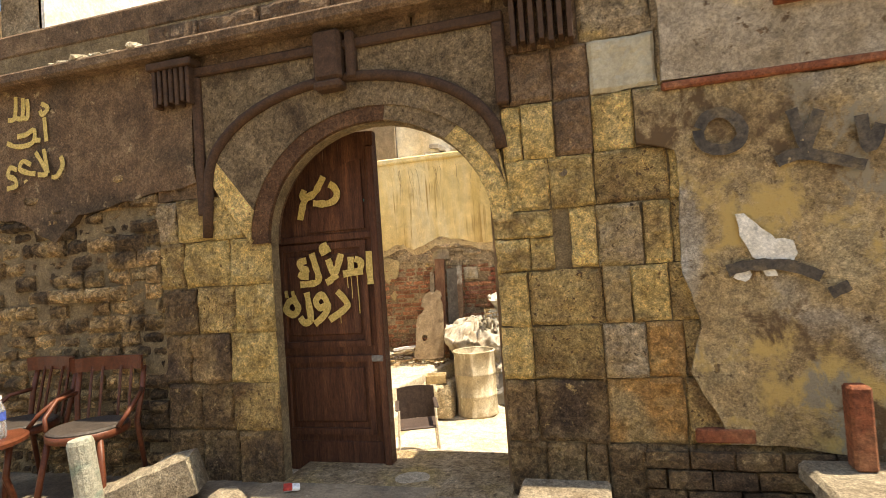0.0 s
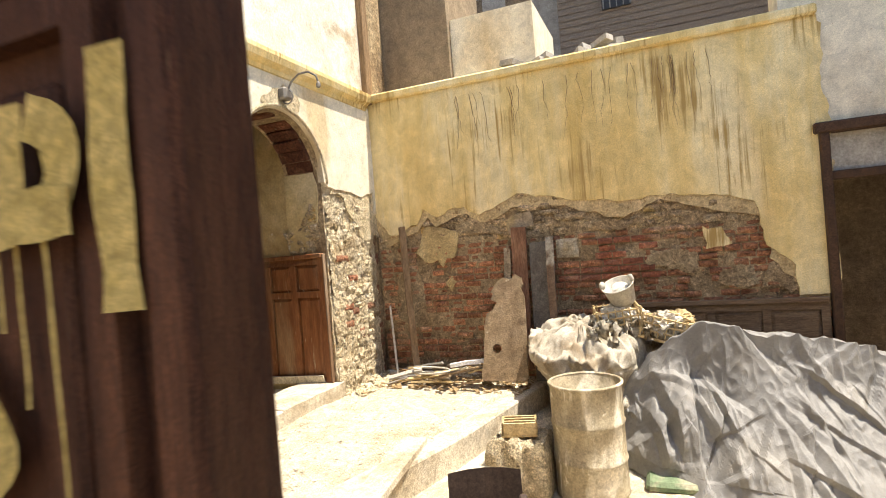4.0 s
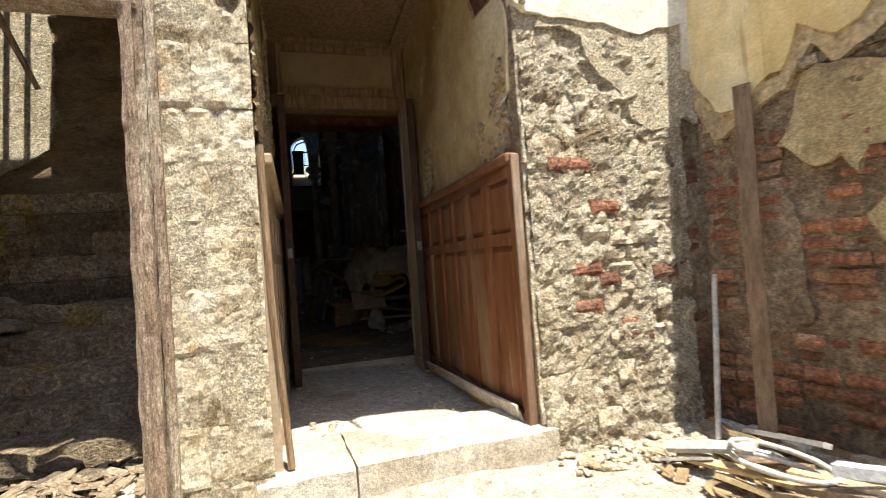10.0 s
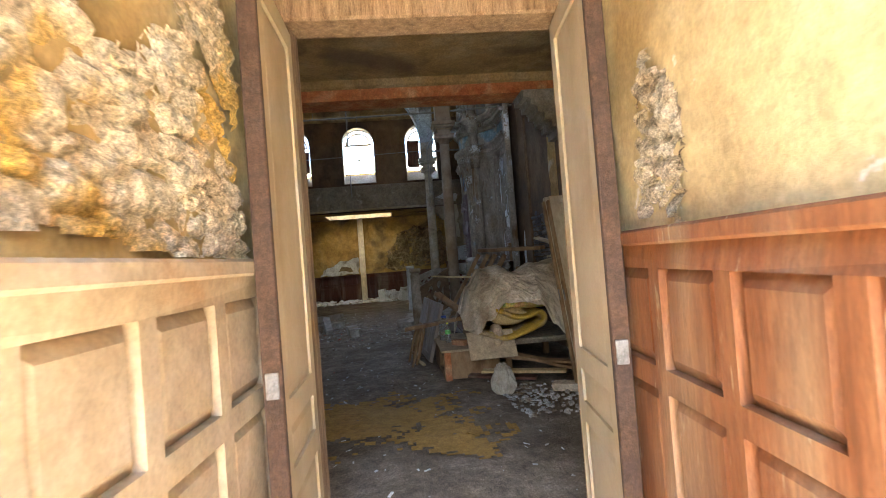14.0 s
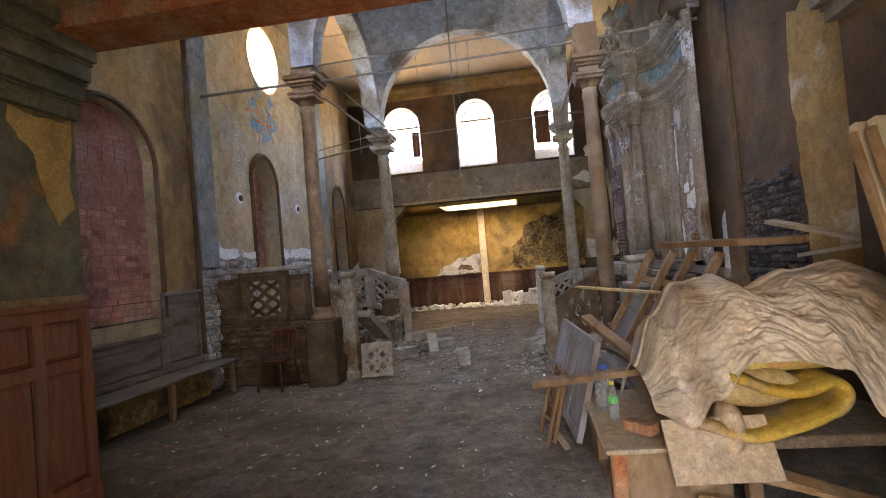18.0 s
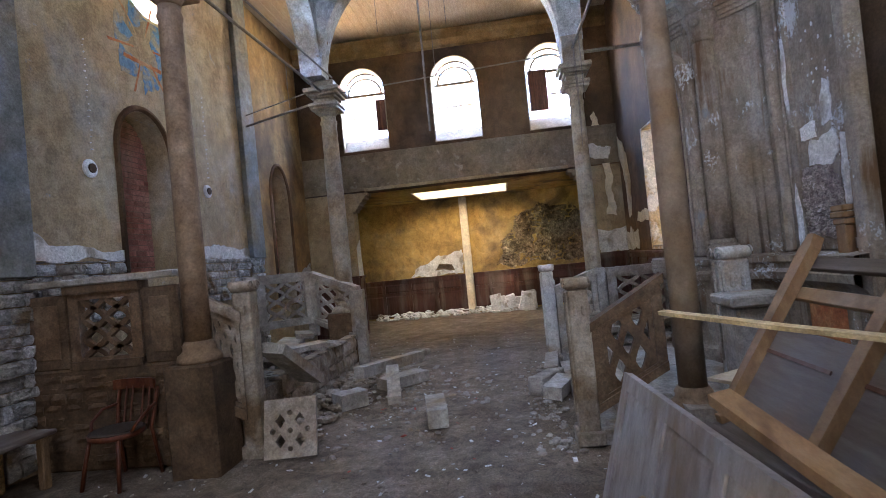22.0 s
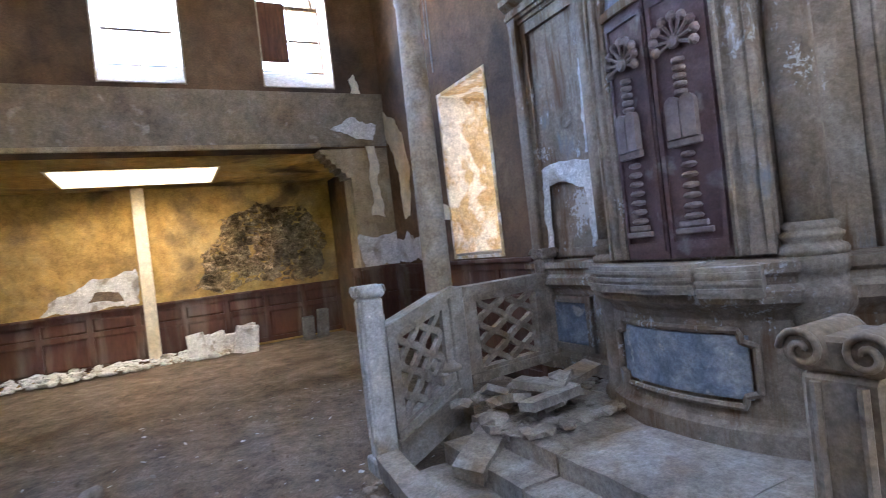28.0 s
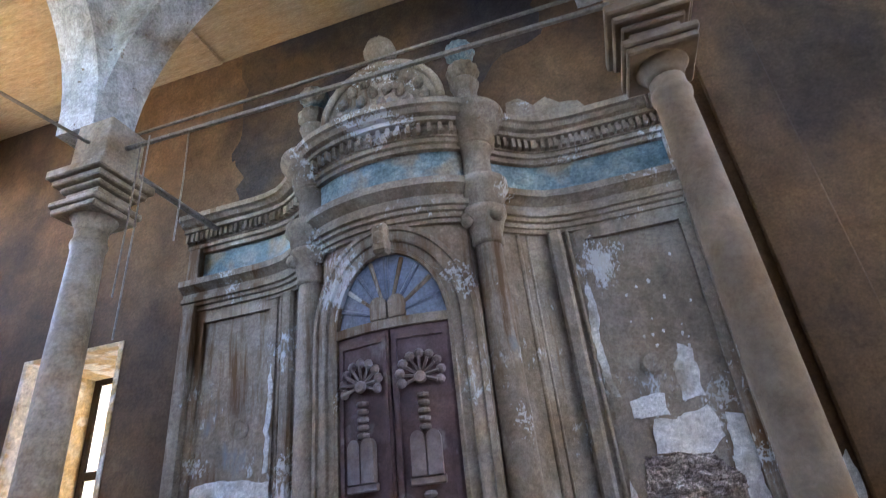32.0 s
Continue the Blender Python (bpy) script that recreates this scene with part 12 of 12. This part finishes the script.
# loose planks
for p, q, w, th, mt, lb in (((-14.2, 7.98, 1.24), (-12.6, 8.75, 1.2), 0.045, 0.02, CANE, "long thin pale batten across the heap"), ((-12.62, 7.42, 0.56), (-12.34, 8.35, 0.7), 0.1, 0.05, RAWWOOD, "brown timber lying on the chair frames"), ((-13.5, 7.98, 0.98), (-12.35, 8.34, 0.66), 0.1, 0.045, RAWWOOD, "orange-brown timber sloping down the heap"),
                            ((-14.8, 8.5, 0.75), (-13.6, 8.9, 0.85), 0.3, 0.02, PALEWOOD, "pale slatted board on the heap"), ((-14.75, 8.7, 0.8), (-13.7, 9.1, 0.85), 0.25, 0.02, PALEWOOD, "pale slatted board on the heap"), ((-14.9, 8.05, 0.55), (-14.2, 7.9, 0.56), 0.1, 0.04, RAWWOOD, "timber end sticking out of the heap"),
                            ((-13.2, 9.6, 1.75), (-12.1, 9.9, 1.5), 0.09, 0.03, PALEWOOD, "white-painted board leaning on the wall"), ((-12.9, 9.75, 1.45), (-11.9, 9.95, 1.55), 0.2, 0.03, PALEWOOD, "wide board on top of the heap"), ((-13.4, 8.72, 1.62), (-12.2, 9.4, 1.58), 0.1, 0.05, RAWWOOD, "timber beam across the pew legs"), ((-11.4, 8.3, 0.12), (-10.9, 9.2, 0.14), 0.1, 0.03, CANE, "pale plank on the floor by the heap"), ((-11.3, 8.7, 0.3), (-10.95, 9.5, 0.1), 0.12, 0.03, RAWWOOD, "plank sloping out of the heap"), ((-11.45, 8.5, 0.28), (-10.85, 9.4, 0.22), 0.09, 0.025, RAWWOOD, "plank sloping out of the heap"),
                            ((-11.5, 8.15, 0.06), (-11.1, 8.9, 0.05), 0.12, 0.03, DARKWAINS, "dark plank under the heap"), ((-10.6, 8.95, 0.06), (-10.35, 9.35, 0.06), 0.12, 0.08, CONCRETE, "pale timber offcut on the floor"), ((-13.2, 7.55, 0.03), (-12.6, 7.65, 0.03), 0.05, 0.02, CANE, "thin lath on the floor"),
                            ((-14.4, 8.2, 0.4), (-12.9, 8.6, 0.35), 0.5, 0.03, PEWWOOD, "dark board under the heap"), ((-14.2, 8.9, 0.6), (-12.9, 9.3, 0.65), 0.5, 0.03, PEWWOOD, "dark board in the heap")):
    plank("loose_plank", p, q, w, th, mt, lb, "plank", 0.1, "heap planks")
box_ = thing("wooden_crate", "dark open wooden crate under the heap", "crate")
part("body", slab(rect(-14.6, -13.0, 0.02, 0.4), [rect(-14.5, -13.1, 0.1, 0.32)], -0.4, 0.4, flatm("y", 8.7)), DARKWAINS, box_)
sack("cement_sack", pose(-10.72, 8.42, 0.0, 0, 0, 0), 0.13, 0.26, "small dusty pale cement sack on the floor", 9, tied=True)
scatter("entrance_rubble", GREYRUB, 420, in_rect(-11.0, -9.7, 8.4, 9.7), lambda x, y: 0.01, (0.01, 0.05), 171, "broken concrete lumps by the leaning doors", "rubble", 0.8)
tagged(finish("brick_lump", block(bmesh.new(), pose(-10.15, 9.65, 0.0, 0, 0, 30), -0.1, 0.1, -0.05, 0.05, 0.0, 0.09, 0.01, 2), BRICK), "loose brick beside the leaning doors", "brick")
# ochre dust on the floor
ochre = mat("ochre_dust", [(0.26, 0.15, 0.035), (0.36, 0.22, 0.06)], 4, 0.95, 0.4, 60)
for cx, cy, rx, ry, sd in ((-10.2, 7.0, 1.1, 1.2, 1), (-9.4, 7.7, 0.6, 0.6, 2), (-9.3, 6.2, 0.7, 0.6, 3)):
    bm = bmesh.new()
    st_ = 0.045
    grid = {}

    def corner(i, j):
        if (i, j) not in grid:
            x, y = cx + i * st_, cy + j * st_
            grid[i, j] = bm.verts.new((x, y, bumpy(x, y, 0.025, 1.2) + 0.012))
        return grid[i, j]
    for i in range(-int(rx / st_), int(rx / st_)):
        for j in range(-int(ry / st_), int(ry / st_)):
            q = Vector((i * st_ * 2.2, j * st_ * 2.2, sd))
            f = 1 - math.hypot(i * st_ / rx, j * st_ / ry) + 0.5 * noise.noise(q) + 0.4 * noise.noise(q * 4) + 0.3 * noise.noise(q * 11)
            if f > 0.32:
                bm.faces.new((corner(i, j), corner(i + 1, j), corner(i + 1, j + 1), corner(i, j + 1)))
    structure("ochre_dust_patch", bm, ochre, "spilled ochre dust on the floor", "stain", True)
# floor litter of the hall
scatter("floor_chips", WHITEPL, 900, in_rect(-22.5, -8.0, 3.3, 8.6), lambda x, y: bumpy(x, y, 0.025, 1.2) + 0.004, (0.006, 0.03), 191, "pale plaster chips scattered over the floor", "litter", chips=True)
scatter("floor_stones", FLOORIN, 900, in_rect(-22.5, -8.0, 3.2, 8.8), lambda x, y: bumpy(x, y, 0.025, 1.2), (0.008, 0.035), 192, "small stones and clods on the floor", "gravel")
scatter("mid_floor_rubble", GREYSTONE, 300, lambda r: (r.gauss(-17.6, 0.9), r.gauss(5.9, 0.6)), lambda x, y: 0.0, (0.012, 0.06), 193, "broken stone between the platforms", "rubble")
scatter("step_foot_rubble", GREYSTONE, 220, lambda r: (r.uniform(-19.0, -15.6), r.gauss(7.5, 0.12)), lambda x, y: 0.0, (0.012, 0.06), 194, "stone crumbs along the foot of the steps", "rubble")
scatter("red_scraps", mat("red_scrap", [(0.3, 0.06, 0.04), (0.4, 0.1, 0.07)], 9, 0.8, 0.1, 60), 26, in_rect(-17.5, -12.5, 3.6, 6.8), lambda x, y: 0.02, (0.012, 0.04), 195, "red plastic scraps on the floor", "litter", chips=True)
bm = bmesh.new()
for k in range(24):
    rock(bm, (-14.9 + random.Random(k).gauss(0, 0.45), 3.9 + random.Random(k + 99).gauss(0, 0.35), 0.015), random.Random(k + 7).uniform(0.008, 0.022), k, 0.5, 1)
tagged(finish("paper_scraps", bm, CONCRETE), "pale paper scraps below the bench", "litter", "", "stuff")
